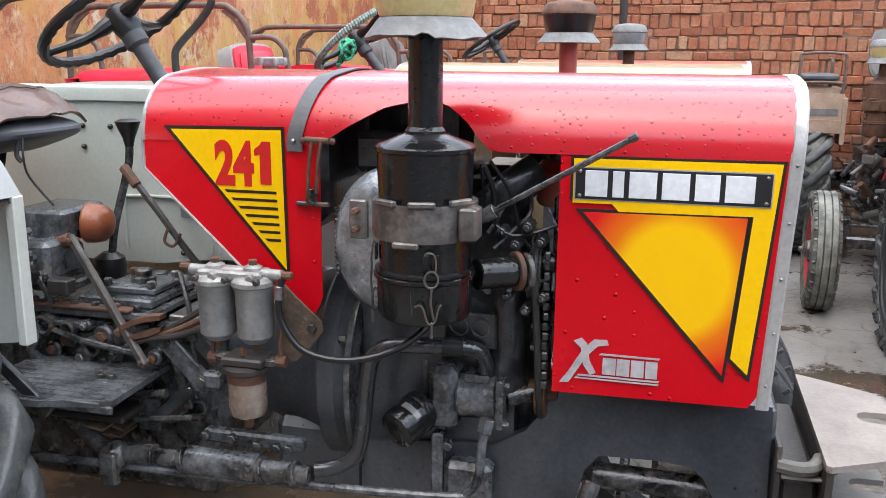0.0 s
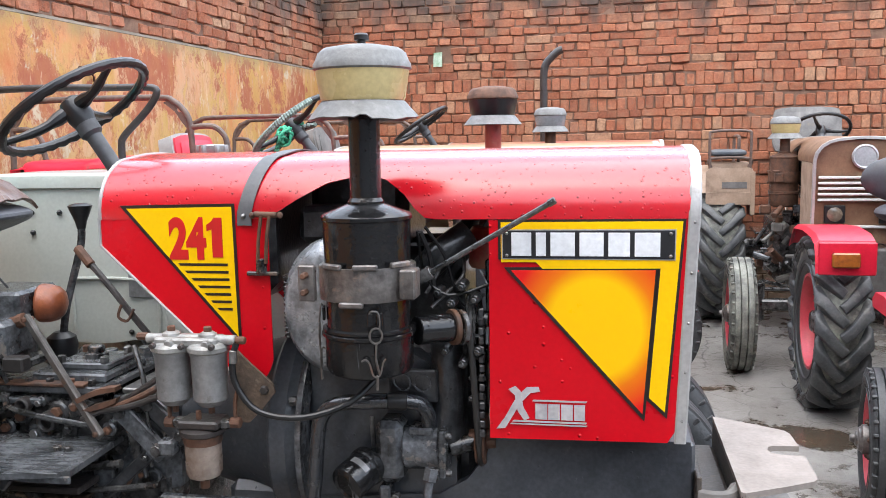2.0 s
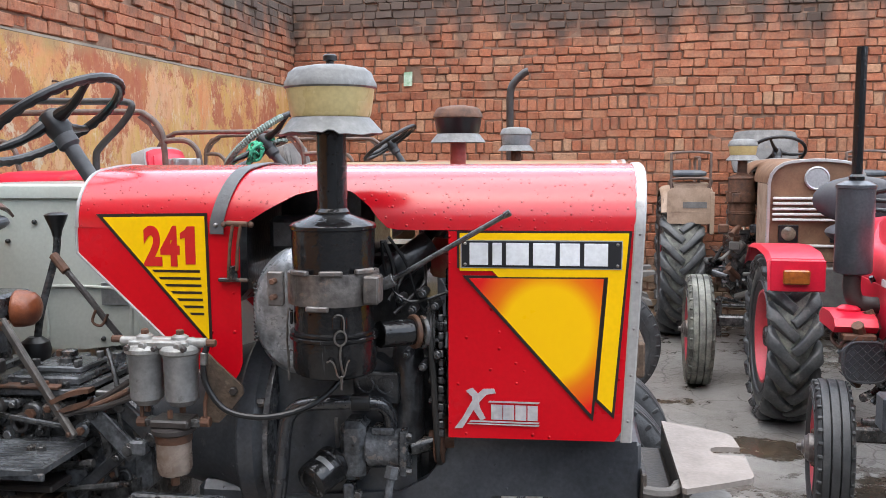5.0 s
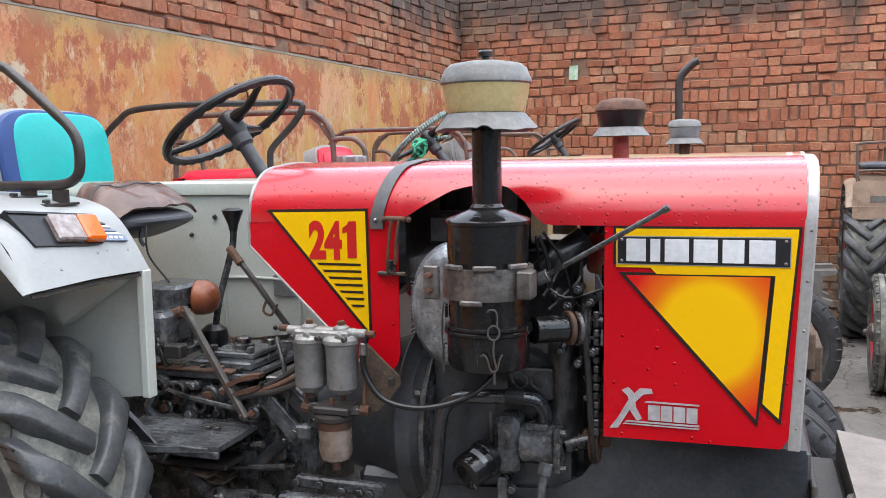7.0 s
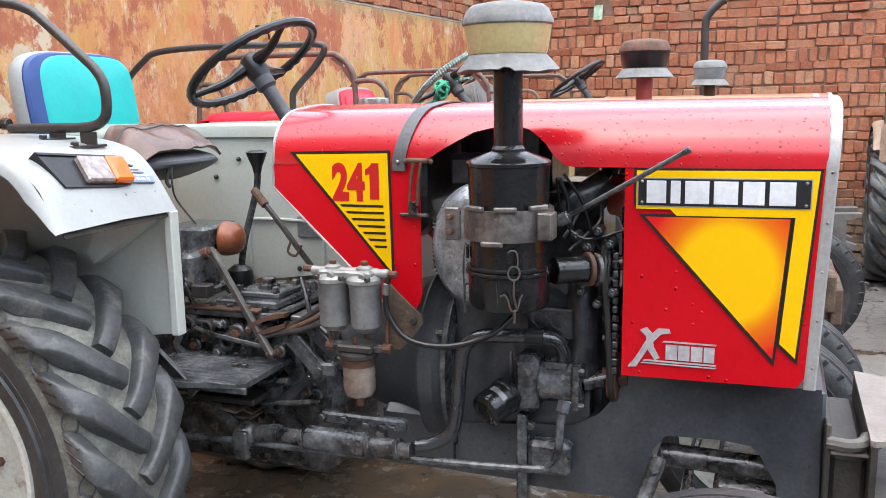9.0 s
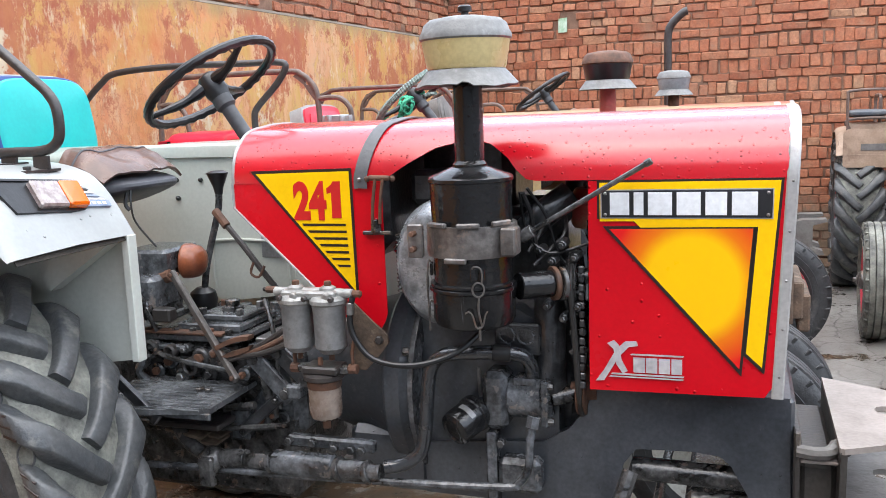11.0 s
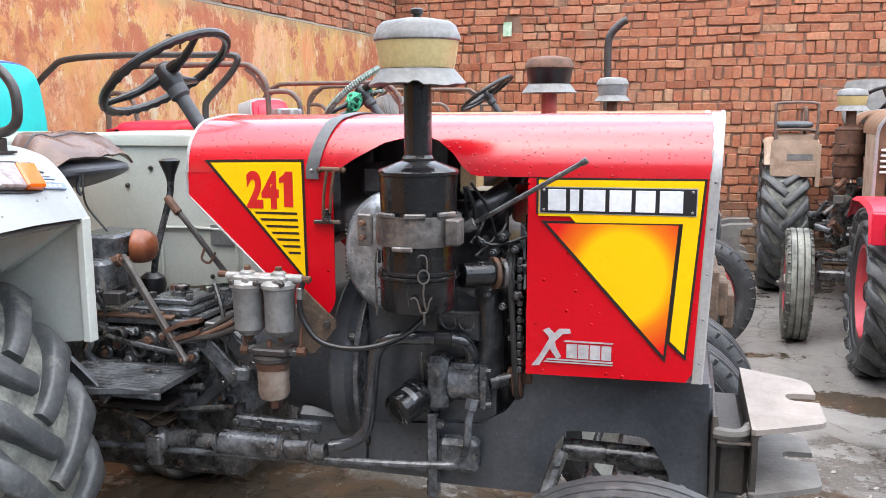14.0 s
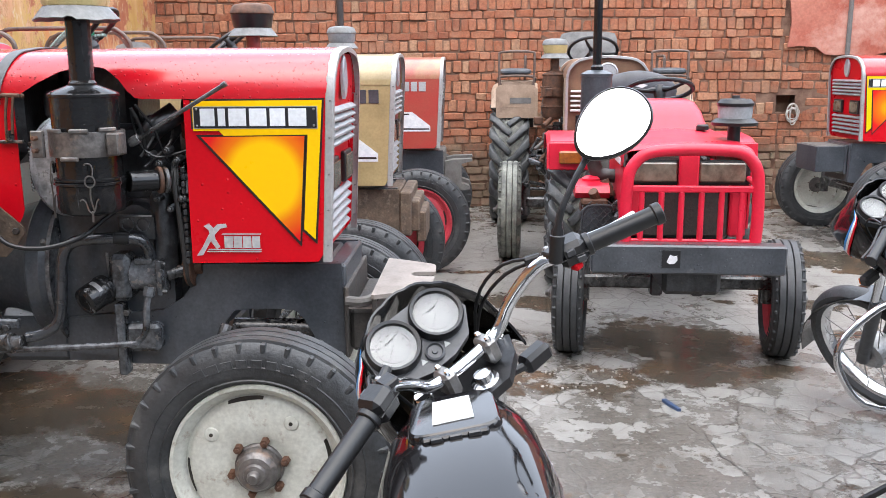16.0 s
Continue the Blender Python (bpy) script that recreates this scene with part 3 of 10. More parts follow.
    seams = mix(1.0, ramp(cells(7.5, "DISTANCE_TO_EDGE"), 0.012, 0.045, (1, 1, 1), (0, 0, 0)), broken, "MULTIPLY")
    flake = mix(1.0, ramp(noise_tex(5.2, 9, 0.68), 0.535, 0.55), ramp(noise_tex(0.9, 3), 0.34, 0.46), "MULTIPLY")
    flake = mix(1.0, flake, plates, "LIGHTEN")
    col = mix(flake, col, mix(noise_tex(30), (0.25, 0.243, 0.23), (0.38, 0.37, 0.352)))
    col = mix(mix(0.55, (0.0, 0.0, 0.0), seams), col, (0.105, 0.097, 0.086))
    col = mix(1.0, col, ramp(noise_tex(0.8, 8, 0.7), 0.36, 0.62, (0.62, 0.6, 0.57), (1.1, 1.1, 1.1)), "MULTIPLY")
    # standing water and mud in the low places
    pool = ramp(noise_tex(1.1, 7, 0.66), 0.55, 0.75)
    for px, py, rx, ry in ((-0.5, 2.45, 1.0, 0.45), (-0.45, 1.6, 0.8, 0.45), (-1.4, 2.4, 1.0, 0.7), (1.8, 3.55, 0.75, 0.6), (1.9, 3.15, 0.7, 0.35), (-1.2, 4.4, 1.2, 0.6), (3.4, 5.6, 0.8, 0.6), (1.15, 4.3, 0.5, 0.3), (0.95, 3.0, 0.35, 0.3), (2.7, 4.4, 0.5, 0.25)):
        mp = n.new("ShaderNodeMapping")
        mp.vector_type = "TEXTURE"
        mp.inputs["Location"].default_value, mp.inputs["Scale"].default_value = (px, py, 0), (rx, ry, 1)
        l.new(co.outputs["Object"], mp.inputs[0])
        gr = n.new("ShaderNodeTexGradient")
        gr.gradient_type = "SPHERICAL"
        l.new(mp.outputs[0], gr.inputs[0])
        pool = mix(1.0, pool, gr.outputs["Color"], "LIGHTEN")
    wet = n.new("ShaderNodeMath")
    wet.operation, wet.inputs[1].default_value = "MULTIPLY_ADD", 0.33
    l.new(pool, wet.inputs[0])
    l.new(noise_tex(2.6, 8, 0.7), wet.inputs[2])
    low = ramp(wet.outputs[0], 0.59, 0.66)
    col = mix(low, col, mix(ramp(noise_tex(2.4), 0.5, 0.7), (0.07, 0.056, 0.042), (0.14, 0.085, 0.048)))
    vo = n.new("ShaderNodeTexVoronoi")
    vo.feature = "DISTANCE_TO_EDGE"
    vo.inputs["Scale"].default_value = 1.35
    l.new(warp.outputs[0], vo.inputs["Vector"])
    crack = mix(1.0, ramp(vo.outputs["Distance"], 0.001, 0.006, (1, 1, 1), (0, 0, 0)), ramp(noise_tex(3.1, 5), 0.42, 0.6), "MULTIPLY")
    fv = n.new("ShaderNodeTexVoronoi")
    fv.feature = "DISTANCE_TO_EDGE"
    fv.inputs["Scale"].default_value = 4.2
    l.new(warp.outputs[0], fv.inputs["Vector"])
    fine = mix(1.0, ramp(fv.outputs["Distance"], 0.004, 0.02, (1, 1, 1), (0, 0, 0)), ramp(noise_tex(1.7, 4), 0.48, 0.6), "MULTIPLY")
    fine = mix(low, fine, (0.0, 0.0, 0.0))
    col = mix(fine, col, (0.085, 0.076, 0.066))
    col = mix(crack, col, (0.05, 0.045, 0.04))
    col = mix(1.0, col, (0.86, 0.85, 0.84), "MULTIPLY")
    l.new(col, bs.inputs["Base Color"])
    rg = mix(low, mix(flake, ramp(noise_tex(9), 0.3, 0.7, (0.12, 0.12, 0.12), (0.34, 0.34, 0.34)), (0.4, 0.4, 0.4)), ramp(noise_tex(7, 6), 0.35, 0.65, (0.1, 0.1, 0.1), (0.3, 0.3, 0.3)))
    rg = mix(mix(low, pale_area, (0.0, 0.0, 0.0)), rg, (0.36, 0.36, 0.36))
    l.new(rg, bs.inputs["Roughness"])
    bs.inputs["Specular IOR Level"].default_value = 0.5
    h = mix(low, mix(0.5, mix(flake, (0.35, 0.35, 0.35), (0.8, 0.8, 0.8)), noise_tex(70, 5)), (0.25, 0.25, 0.25))
    h = mix(fine, mix(crack, h, (0.0, 0.0, 0.0)), (0.1, 0.1, 0.1))
    h = mix(seams, h, (0.15, 0.15, 0.15))
    bu = n.new("ShaderNodeBump")
    bu.inputs["Strength"].default_value, bu.inputs["Distance"].default_value = 0.55, 0.012
    l.new(h, bu.inputs["Height"])
    l.new(bu.outputs[0], bs.inputs["Normal"])
    return ma


def plaster_material():
    """Limewash in many coats: cream, ochre and orange, peeled to brick red, with run-down stains."""
    ma = bpy.data.materials.new("peeling_ochre_limewash")
    ma.use_nodes = True
    n, l = ma.node_tree.nodes, ma.node_tree.links
    bs = n["Principled BSDF"]
    co = n.new("ShaderNodeTexCoord")

    def tex(scale, detail=7, rough=0.65, stretch=1.0):
        mp = n.new("ShaderNodeMapping")
        mp.inputs["Scale"].default_value = (1, 1, stretch)
        l.new(co.outputs["Object"], mp.inputs[0])
        t = n.new("ShaderNodeTexNoise")
        t.inputs["Scale"].default_value, t.inputs["Detail"].default_value, t.inputs["Roughness"].default_value = scale, detail, rough
        l.new(mp.outputs[0], t.inputs["Vector"])
        return t.outputs["Fac"]

    def ramp(src, stops):
        r = n.new("ShaderNodeValToRGB")
        e = r.color_ramp.elements
        e[0].position, e[0].color = stops[0][0], (*stops[0][1], 1)
        e[1].position, e[1].color = stops[-1][0], (*stops[-1][1], 1)
        for p, c in stops[1:-1]:
            e.new(p).color = (*c, 1)
        l.new(src, r.inputs["Fac"])
        return r.outputs[0]

    def mix(fac, c1, c2):
        x = n.new("ShaderNodeMixRGB")
        for sock, v in ((x.inputs["Fac"], fac), (x.inputs["Color1"], c1), (x.inputs["Color2"], c2)):
            if isinstance(v, tuple):
                sock.default_value = (*v, 1)
            else:
                l.new(v, sock)
        return x.outputs[0]
    coat = ramp(tex(1.3), [(0.3, (0.51, 0.155, 0.058)), (0.42, (0.56, 0.262, 0.112)), (0.5, (0.49, 0.315, 0.1)), (0.58, (0.57, 0.3, 0.16)), (0.72, (0.48, 0.35, 0.21))])
    washes = tex(3.4, 9, 0.72, 0.5)
    wash = ramp(washes, [(0.49, (0, 0, 0)), (0.52, (1, 1, 1))])
    col = mix(wash, coat, ramp(tex(2.1, 6, 0.6, 0.4), [(0.35, (0.53, 0.2, 0.08)), (0.48, (0.48, 0.3, 0.085)), (0.58, (0.57, 0.33, 0.17)), (0.75, (0.45, 0.38, 0.26))]))
    # broad patches rubbed back to an orange undercoat, and dark broken edges where a coat ends
    col = mix(ramp(tex(0.8, 8, 0.66, 0.8), [(0.5, (0, 0, 0)), (0.6, (0.75, 0.75, 0.75))]), col, ramp(tex(6, 8, 0.7), [(0.4, (0.46, 0.13, 0.05)), (0.62, (0.56, 0.25, 0.11))]))
    col = mix(ramp(washes, [(0.478, (0, 0, 0)), (0.489, (0.7, 0.7, 0.7)), (0.5, (0, 0, 0))]), col, (0.25, 0.12, 0.06))
    peel = ramp(tex(2.3, 12, 0.76, 0.8), [(0.495, (0, 0, 0)), (0.535, (1, 1, 1))])
    col = mix(peel, col, ramp(tex(14), [(0.3, (0.310, 0.086, 0.045)), (0.7, (0.387, 0.138, 0.065))]))
    flecks = ramp(tex(17, 9, 0.75, 0.35), [(0.55, (0, 0, 0)), (0.6, (0.850, 0.850, 0.807))])
    col = mix(flecks, col, ramp(tex(4), [(0.4, (0.396, 0.163, 0.074)), (0.6, (0.585, 0.447, 0.278))]))
    bare = ramp(tex(1.5, 9, 0.7), [(0.62, (0, 0, 0)), (0.64, (1, 1, 1))])
    col = mix(bare, col, (0.516, 0.421, 0.294))
    run = ramp(tex(8, 8, 0.75, 0.2), [(0.5, (0, 0, 0)), (0.68, (0.645, 0.645, 0.613))])
    col = mix(run, col, (0.413, 0.172, 0.057))
    # grey-green damp along the top ledge and at the foot
    sep = n.new("ShaderNodeSeparateXYZ")
    l.new(co.outputs["Object"], sep.inputs[0])
    ad = n.new("ShaderNodeMath")
    ad.operation, ad.inputs[1].default_value = "MULTIPLY_ADD", 0.35
    l.new(tex(3, 7, 0.7, 0.4), ad.inputs[0])
    l.new(sep.outputs[2], ad.inputs[2])
    mr = n.new("ShaderNodeMapRange")
    mr.inputs["From Min"].default_value, mr.inputs["From Max"].default_value = 2.26, 2.38
    mr.inputs["To Max"].default_value = 0.75
    l.new(ad.outputs[0], mr.inputs["Value"])
    col = mix(mr.outputs[0], col, (0.258, 0.215, 0.106))
    l.new(col, bs.inputs["Base Color"])
    bs.inputs["Roughness"].default_value = 0.85
    bu = n.new("ShaderNodeBump")
    bu.inputs["Strength"].default_value, bu.inputs["Distance"].default_value = 0.5, 0.008
    l.new(mix(peel, tex(24), (0.1, 0.1, 0.1)), bu.inputs["Height"])
    l.new(bu.outputs[0], bs.inputs["Normal"])
    return ma


def brick_material(name, single):
    ma = bpy.data.materials.new(name)
    ma.use_nodes = True
    n, l = ma.node_tree.nodes, ma.node_tree.links
    bs = n["Principled BSDF"]
    rnd = n.new("ShaderNodeObjectInfo").outputs["Random"] if single else n.new("ShaderNodeNewGeometry").outputs["Random Per Island"]
    geo = n.new("ShaderNodeNewGeometry").outputs["Position"]
    r = n.new("ShaderNodeValToRGB")
    e = r.color_ramp.elements
    e[0].position, e[0].color = 0.0, (0.29, 0.095, 0.05, 1)
    e[1].position, e[1].color = 1.0, (0.43, 0.255, 0.155, 1)
    for p, c in ((0.15, (0.40, 0.138, 0.068)), (0.35, (0.33, 0.112, 0.058)), (0.55, (0.43, 0.162, 0.084)), (0.75, (0.38, 0.14, 0.076)), (0.9, (0.46, 0.205, 0.112))):
        e.new(p).color = (*c, 1)
    l.new(rnd, r.inputs["Fac"])

    def tex(scale, detail=6, rough=0.65):
        t = n.new("ShaderNodeTexNoise")
        t.inputs["Scale"].default_value, t.inputs["Detail"].default_value, t.inputs["Roughness"].default_value = scale, detail, rough
        l.new(geo, t.inputs["Vector"])
        return t.outputs["Fac"]

    def ramp(src, a, b, ca, cb):
        x = n.new("ShaderNodeValToRGB")
        x.color_ramp.elements[0].position, x.color_ramp.elements[1].position = a, b
        x.color_ramp.elements[0].color, x.color_ramp.elements[1].color = (*ca, 1), (*cb, 1)
        l.new(src, x.inputs["Fac"])
        return x.outputs[0]

    def mix(fac, c1, c2, mode="MIX"):
        x = n.new("ShaderNodeMixRGB")
        x.blend_type = mode
        for sock, v in ((x.inputs["Fac"], fac), (x.inputs["Color1"], c1), (x.inputs["Color2"], c2)):
            if isinstance(v, float):
                sock.default_value = v
            elif isinstance(v, tuple):
                sock.default_value = (*v, 1)
            else:
                l.new(v, sock)
        return x.outputs[0]
    col = mix(1.0, r.outputs[0], ramp(tex(40, 6, 0.75), 0.32, 0.68, (0.5, 0.48, 0.47), (1.18, 1.16, 1.12)), "MULTIPLY")
    col = mix(ramp(tex(16, 7, 0.7), 0.56, 0.66, (0, 0, 0), (0.55, 0.55, 0.55)), col, (0.22, 0.11, 0.075))
    col = mix(ramp(tex(7), 0.46, 0.72, (0, 0, 0), (0.45, 0.45, 0.45)), col, (0.37, 0.225, 0.14))
    col = mix(ramp(tex(2.3, 8, 0.7), 0.52, 0.7, (0, 0, 0), (0.4, 0.4, 0.4)), col, (0.2, 0.16, 0.11))
    # black growth that runs down from the coping
    sep = n.new("ShaderNodeSeparateXYZ")
    l.new(geo, sep.inputs[0])
    mp = n.new("ShaderNodeMapping")
    mp.inputs["Scale"].default_value = (2.4, 2.4, 0.6)
    l.new(geo, mp.inputs[0])
    t = n.new("ShaderNodeTexNoise")
    t.inputs["Scale"].default_value, t.inputs["Detail"].default_value, t.inputs["Roughness"].default_value = 1.3, 8, 0.62
    l.new(mp.outputs[0], t.inputs["Vector"])
    s = n.new("ShaderNodeMath")
    s.operation, s.inputs[1].default_value = "MULTIPLY_ADD", 1.5
    l.new(t.outputs["Fac"], s.inputs[0])
    l.new(sep.outputs[2], s.inputs[2])
    mr = n.new("ShaderNodeMapRange")
    mr.inputs["From Min"].default_value, mr.inputs["From Max"].default_value, mr.inputs["To Max"].default_value = 3.26, 3.6, 0.9
    l.new(s.outputs[0], mr.inputs["Value"])
    col = mix(mr.outputs[0], col, (0.062, 0.052, 0.043))
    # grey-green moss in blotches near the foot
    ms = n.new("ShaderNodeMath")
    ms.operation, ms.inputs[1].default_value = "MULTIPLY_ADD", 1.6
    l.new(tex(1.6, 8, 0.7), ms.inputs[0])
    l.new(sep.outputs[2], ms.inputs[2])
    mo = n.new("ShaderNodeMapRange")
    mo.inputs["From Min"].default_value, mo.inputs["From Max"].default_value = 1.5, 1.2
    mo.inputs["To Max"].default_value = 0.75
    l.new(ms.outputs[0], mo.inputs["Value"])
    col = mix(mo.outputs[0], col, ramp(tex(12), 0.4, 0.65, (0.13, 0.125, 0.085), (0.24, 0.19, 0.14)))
    l.new(col, bs.inputs["Base Color"])
    bs.inputs["Roughness"].default_value = 0.85
    bu = n.new("ShaderNodeBump")
    bu.inputs["Strength"].default_value, bu.inputs["Distance"].default_value = 0.9, 0.010
    l.new(tex(28, 7, 0.7), bu.inputs["Height"])
    l.new(bu.outputs[0], bs.inputs["Normal"])
    return ma


GROUND = ground_material()
PLASTER = plaster_material()
REDPLASTER = mat("faded_red_plaster", (0.36, 0.085, 0.05), (0.47, 0.19, 0.13), rough=0.85, bump=0.5, scale=1.7, fine=40, dirt=(0.55, 0.31, 0.24), dirty=0.5, dirt_scale=1.6, grain=0.4)
GREYPLASTER = mat("grey_cement_plaster", (0.25, 0.26, 0.27), (0.19, 0.195, 0.2), rough=0.85, bump=0.4, scale=3, dirt=(0.12, 0.12, 0.12), dirty=0.35)
MORTAR = mat("grey_brown_mortar", (0.12, 0.06, 0.038), (0.25, 0.15, 0.1), rough=0.9, bump=0.6, scale=9)
CEMENT = mat("cement_wash", (0.2, 0.165, 0.125), (0.13, 0.11, 0.085), rough=0.85, bump=0.4, scale=6)

LEFT_X, BACK_Y, WALL_TOP, LEDGE = -2.74, 8.0, 3.08, 2.19
rows = [[(x, y, 0) for y in (-90, -6, -2, 2, 5, 8.2, 90)] for x in (-90, -4, 0, 4, 9, 90)]
tagged(part("ground", Geo().grid(rows), GROUND), "wet cracked grey concrete yard with muddy puddles", "ground", kind="structure")

NICHE = (3.51, 3.69, 0.95, 1.12)
g = Geo()
for lo, hi in (((LEFT_X, BACK_Y + 0.013, -0.2), (NICHE[0], BACK_Y + 0.24, WALL_TOP - 0.01)), ((NICHE[1], BACK_Y + 0.013, -0.2), (9.0, BACK_Y + 0.24, WALL_TOP - 0.01)),
               ((NICHE[0], BACK_Y + 0.013, -0.2), (NICHE[1], BACK_Y + 0.24, NICHE[2])), ((NICHE[0], BACK_Y + 0.013, NICHE[3]), (NICHE[1], BACK_Y + 0.24, WALL_TOP - 0.01)), ((NICHE[0], BACK_Y + 0.2, NICHE[2]), (NICHE[1], BACK_Y + 0.24, NICHE[3]))):
    g.box(lo, hi, 0.0005)
wall_back = tagged(part("wall_back", g, MORTAR), "tall bare red brick yard wall, black with damp along its top", "wall", kind="structure")
wall_left = tagged(part("wall_left", Geo().box((LEFT_X - 0.24, -5.0, -0.2), (LEFT_X - 0.013, BACK_Y + 0.24, WALL_TOP - 0.01), 0.004), MORTAR),
                   "brick yard wall with peeling orange limewashed plaster below", "wall", kind="structure")
g = Geo()
ys = [i * 0.25 - 5.0 for i in range(53)]
g.grid([[(LEFT_X + 0.016 + 0.004 * noise.noise((y * 1.7, z * 1.7, 0)), min(y, BACK_Y), z) for z in (0, 0.5, 1.0, 1.5, 1.9, LEDGE - 0.02)] for y in ys], 0.03)
part("plaster", g, PLASTER, wall_left, "peeling cream and orange limewash")
part("ledge", Geo().grid([[(LEFT_X + 0.018, min(y, BACK_Y), LEDGE - 0.022 + 0.004 * noise.noise((y * 3, 0, 0))), (LEFT_X - 0.012, min(y, BACK_Y), LEDGE)] for y in ys], 0.012),
     CEMENT, wall_left, "weathered cement ledge")
rows = []
for i in range(34):
    u = (i / 33) ** 1.6
    row = []
    for k in range(12):
        z = 1.5 + (3.06 - 1.5) * k / 11
        edge = 3.575 + 0.03 * noise.noise((z * 3.1, 2, 7)) + 0.02 * noise.noise((z * 11, 5, 1))
        x = edge + (8.9 - edge) * u
        low = (0.075 if x < 3.9 else 0.0) + 0.03 * noise.noise((x * 5, 1, 1)) + 0.015 * noise.noise((x * 17, 3, 1))
        row.append((x, BACK_Y - 0.014 - 0.004 * noise.noise((x * 2, z * 2, 3)), z + (low if k == 0 else 0)))
    rows.append(row)
part("plaster_patch", Geo().grid(rows, 0.03), REDPLASTER, wall_back, "faded red painted plaster with a broken edge")
part("downpipe", Geo().rod((4.12, BACK_Y - 0.05, 1.42), (4.12, BACK_Y - 0.05, 3.1), 0.022), DUSTGREY, wall_back, "grey downpipe")
# unseen walls, added to close the yard and darken what glossy parts mirror
for nm, lo, hi in (("added_wall_front", (-2.98, -5.2, -0.2), (9.2, -5.0, 4.2)), ("added_wall_right", (9.0, -5.0, -0.2), (9.2, 8.24, 3.08))):
    tagged(part(nm, Geo().box(lo, hi, 0.01), GREYPLASTER), "unseen plain grey wall, added to close the yard", "wall", kind="structure")

# unseen tall wall, added so the hood's left part mirrors less sky
tall_wall = tagged(part("wall_house", Geo().box((-2.98, -5.0, 3.08), (-2.76, -0.6, 6.5), 0.01), GREYPLASTER), "unseen tall grey wall, added to darken the hood's reflection", "wall", kind="structure")
part("tall_wall_end", Geo().box((-2.98, -5.2, 4.2), (-0.9, -5.0, 6.5), 0.01), GREYPLASTER, tall_wall)

# ---- the farm tractor: x forward, y to its left, z up, origin on the ground ----
HALF = 0.285
FRONT_TOP, FRONT_LOW, REAR = 0.47, 0.44, -0.905


def hood_section(low, n=18):
    """Points of half the hood's cross-section, from height low on its right side to the crown."""
    full = [(-HALF, z) for z in np.linspace(0.8, 1.335, 24)]
    full += [(-0.135 - 0.15 * math.cos(a), 1.335 + 0.132 * math.sin(a)) for a in np.linspace(0, math.pi / 2, 24)[1:]]
    full += [(y, 1.467 + 0.010 * (1 - (y / 0.135) ** 2)) for y in np.linspace(-0.135, 0, 8)[1:]]
    pts = [p for p in full if p[1] >= low]
    below = [p for p in full if p[1] < low]
    if below:
        a, b = below[-1], pts[0]
        u = (low - a[1]) / (b[1] - a[1])
        pts.insert(0, (a[0] + (b[0] - a[0]) * u, low))
    seg = [0.0]
    for a, b in zip(pts, pts[1:]):
        seg.append(seg[-1] + math.dist(a, b))
    out = []
    for s in np.linspace(0, seg[-1], n):
        k = min(max(1, int(np.searchsorted(seg, s))), len(seg) - 1)
        u = (s - seg[k - 1]) / max(1e-9, seg[k] - seg[k - 1])
        out.append((pts[k - 1][0] + (pts[k][0] - pts[k - 1][0]) * u, pts[k - 1][1] + (pts[k][1] - pts[k - 1][1]) * u))
    return out


def loop_section(low):
    h = hood_section(low)
    return h + [(-y, z) for y, z in h[-2::-1]]


def arch(x):
    """Lower edge of the hood over the engine bay."""
    if -0.483 < x < -0.10:
        ks = [(-0.483, 1.328), (-0.41, 1.372), (-0.34, 1.408), (-0.275, 1.421), (-0.21, 1.418), (-0.16, 1.385), (-0.12, 1.335), (-0.10, 1.326)]
        return float(np.interp(x, [k[0] for k in ks], [k[1] for k in ks]))
    return 1.326


def wheel_matrix(x, y, z, out, turn=0):
    """Wheel axis along y; out = -1 puts the outer face to the tractor's right."""
    return Matrix.Translation((x, y, z)) @ pose(0, 0, 0, 0, 0, turn) @ pose(0, 0, 0, 90 if out < 0 else -90, 0, 0)


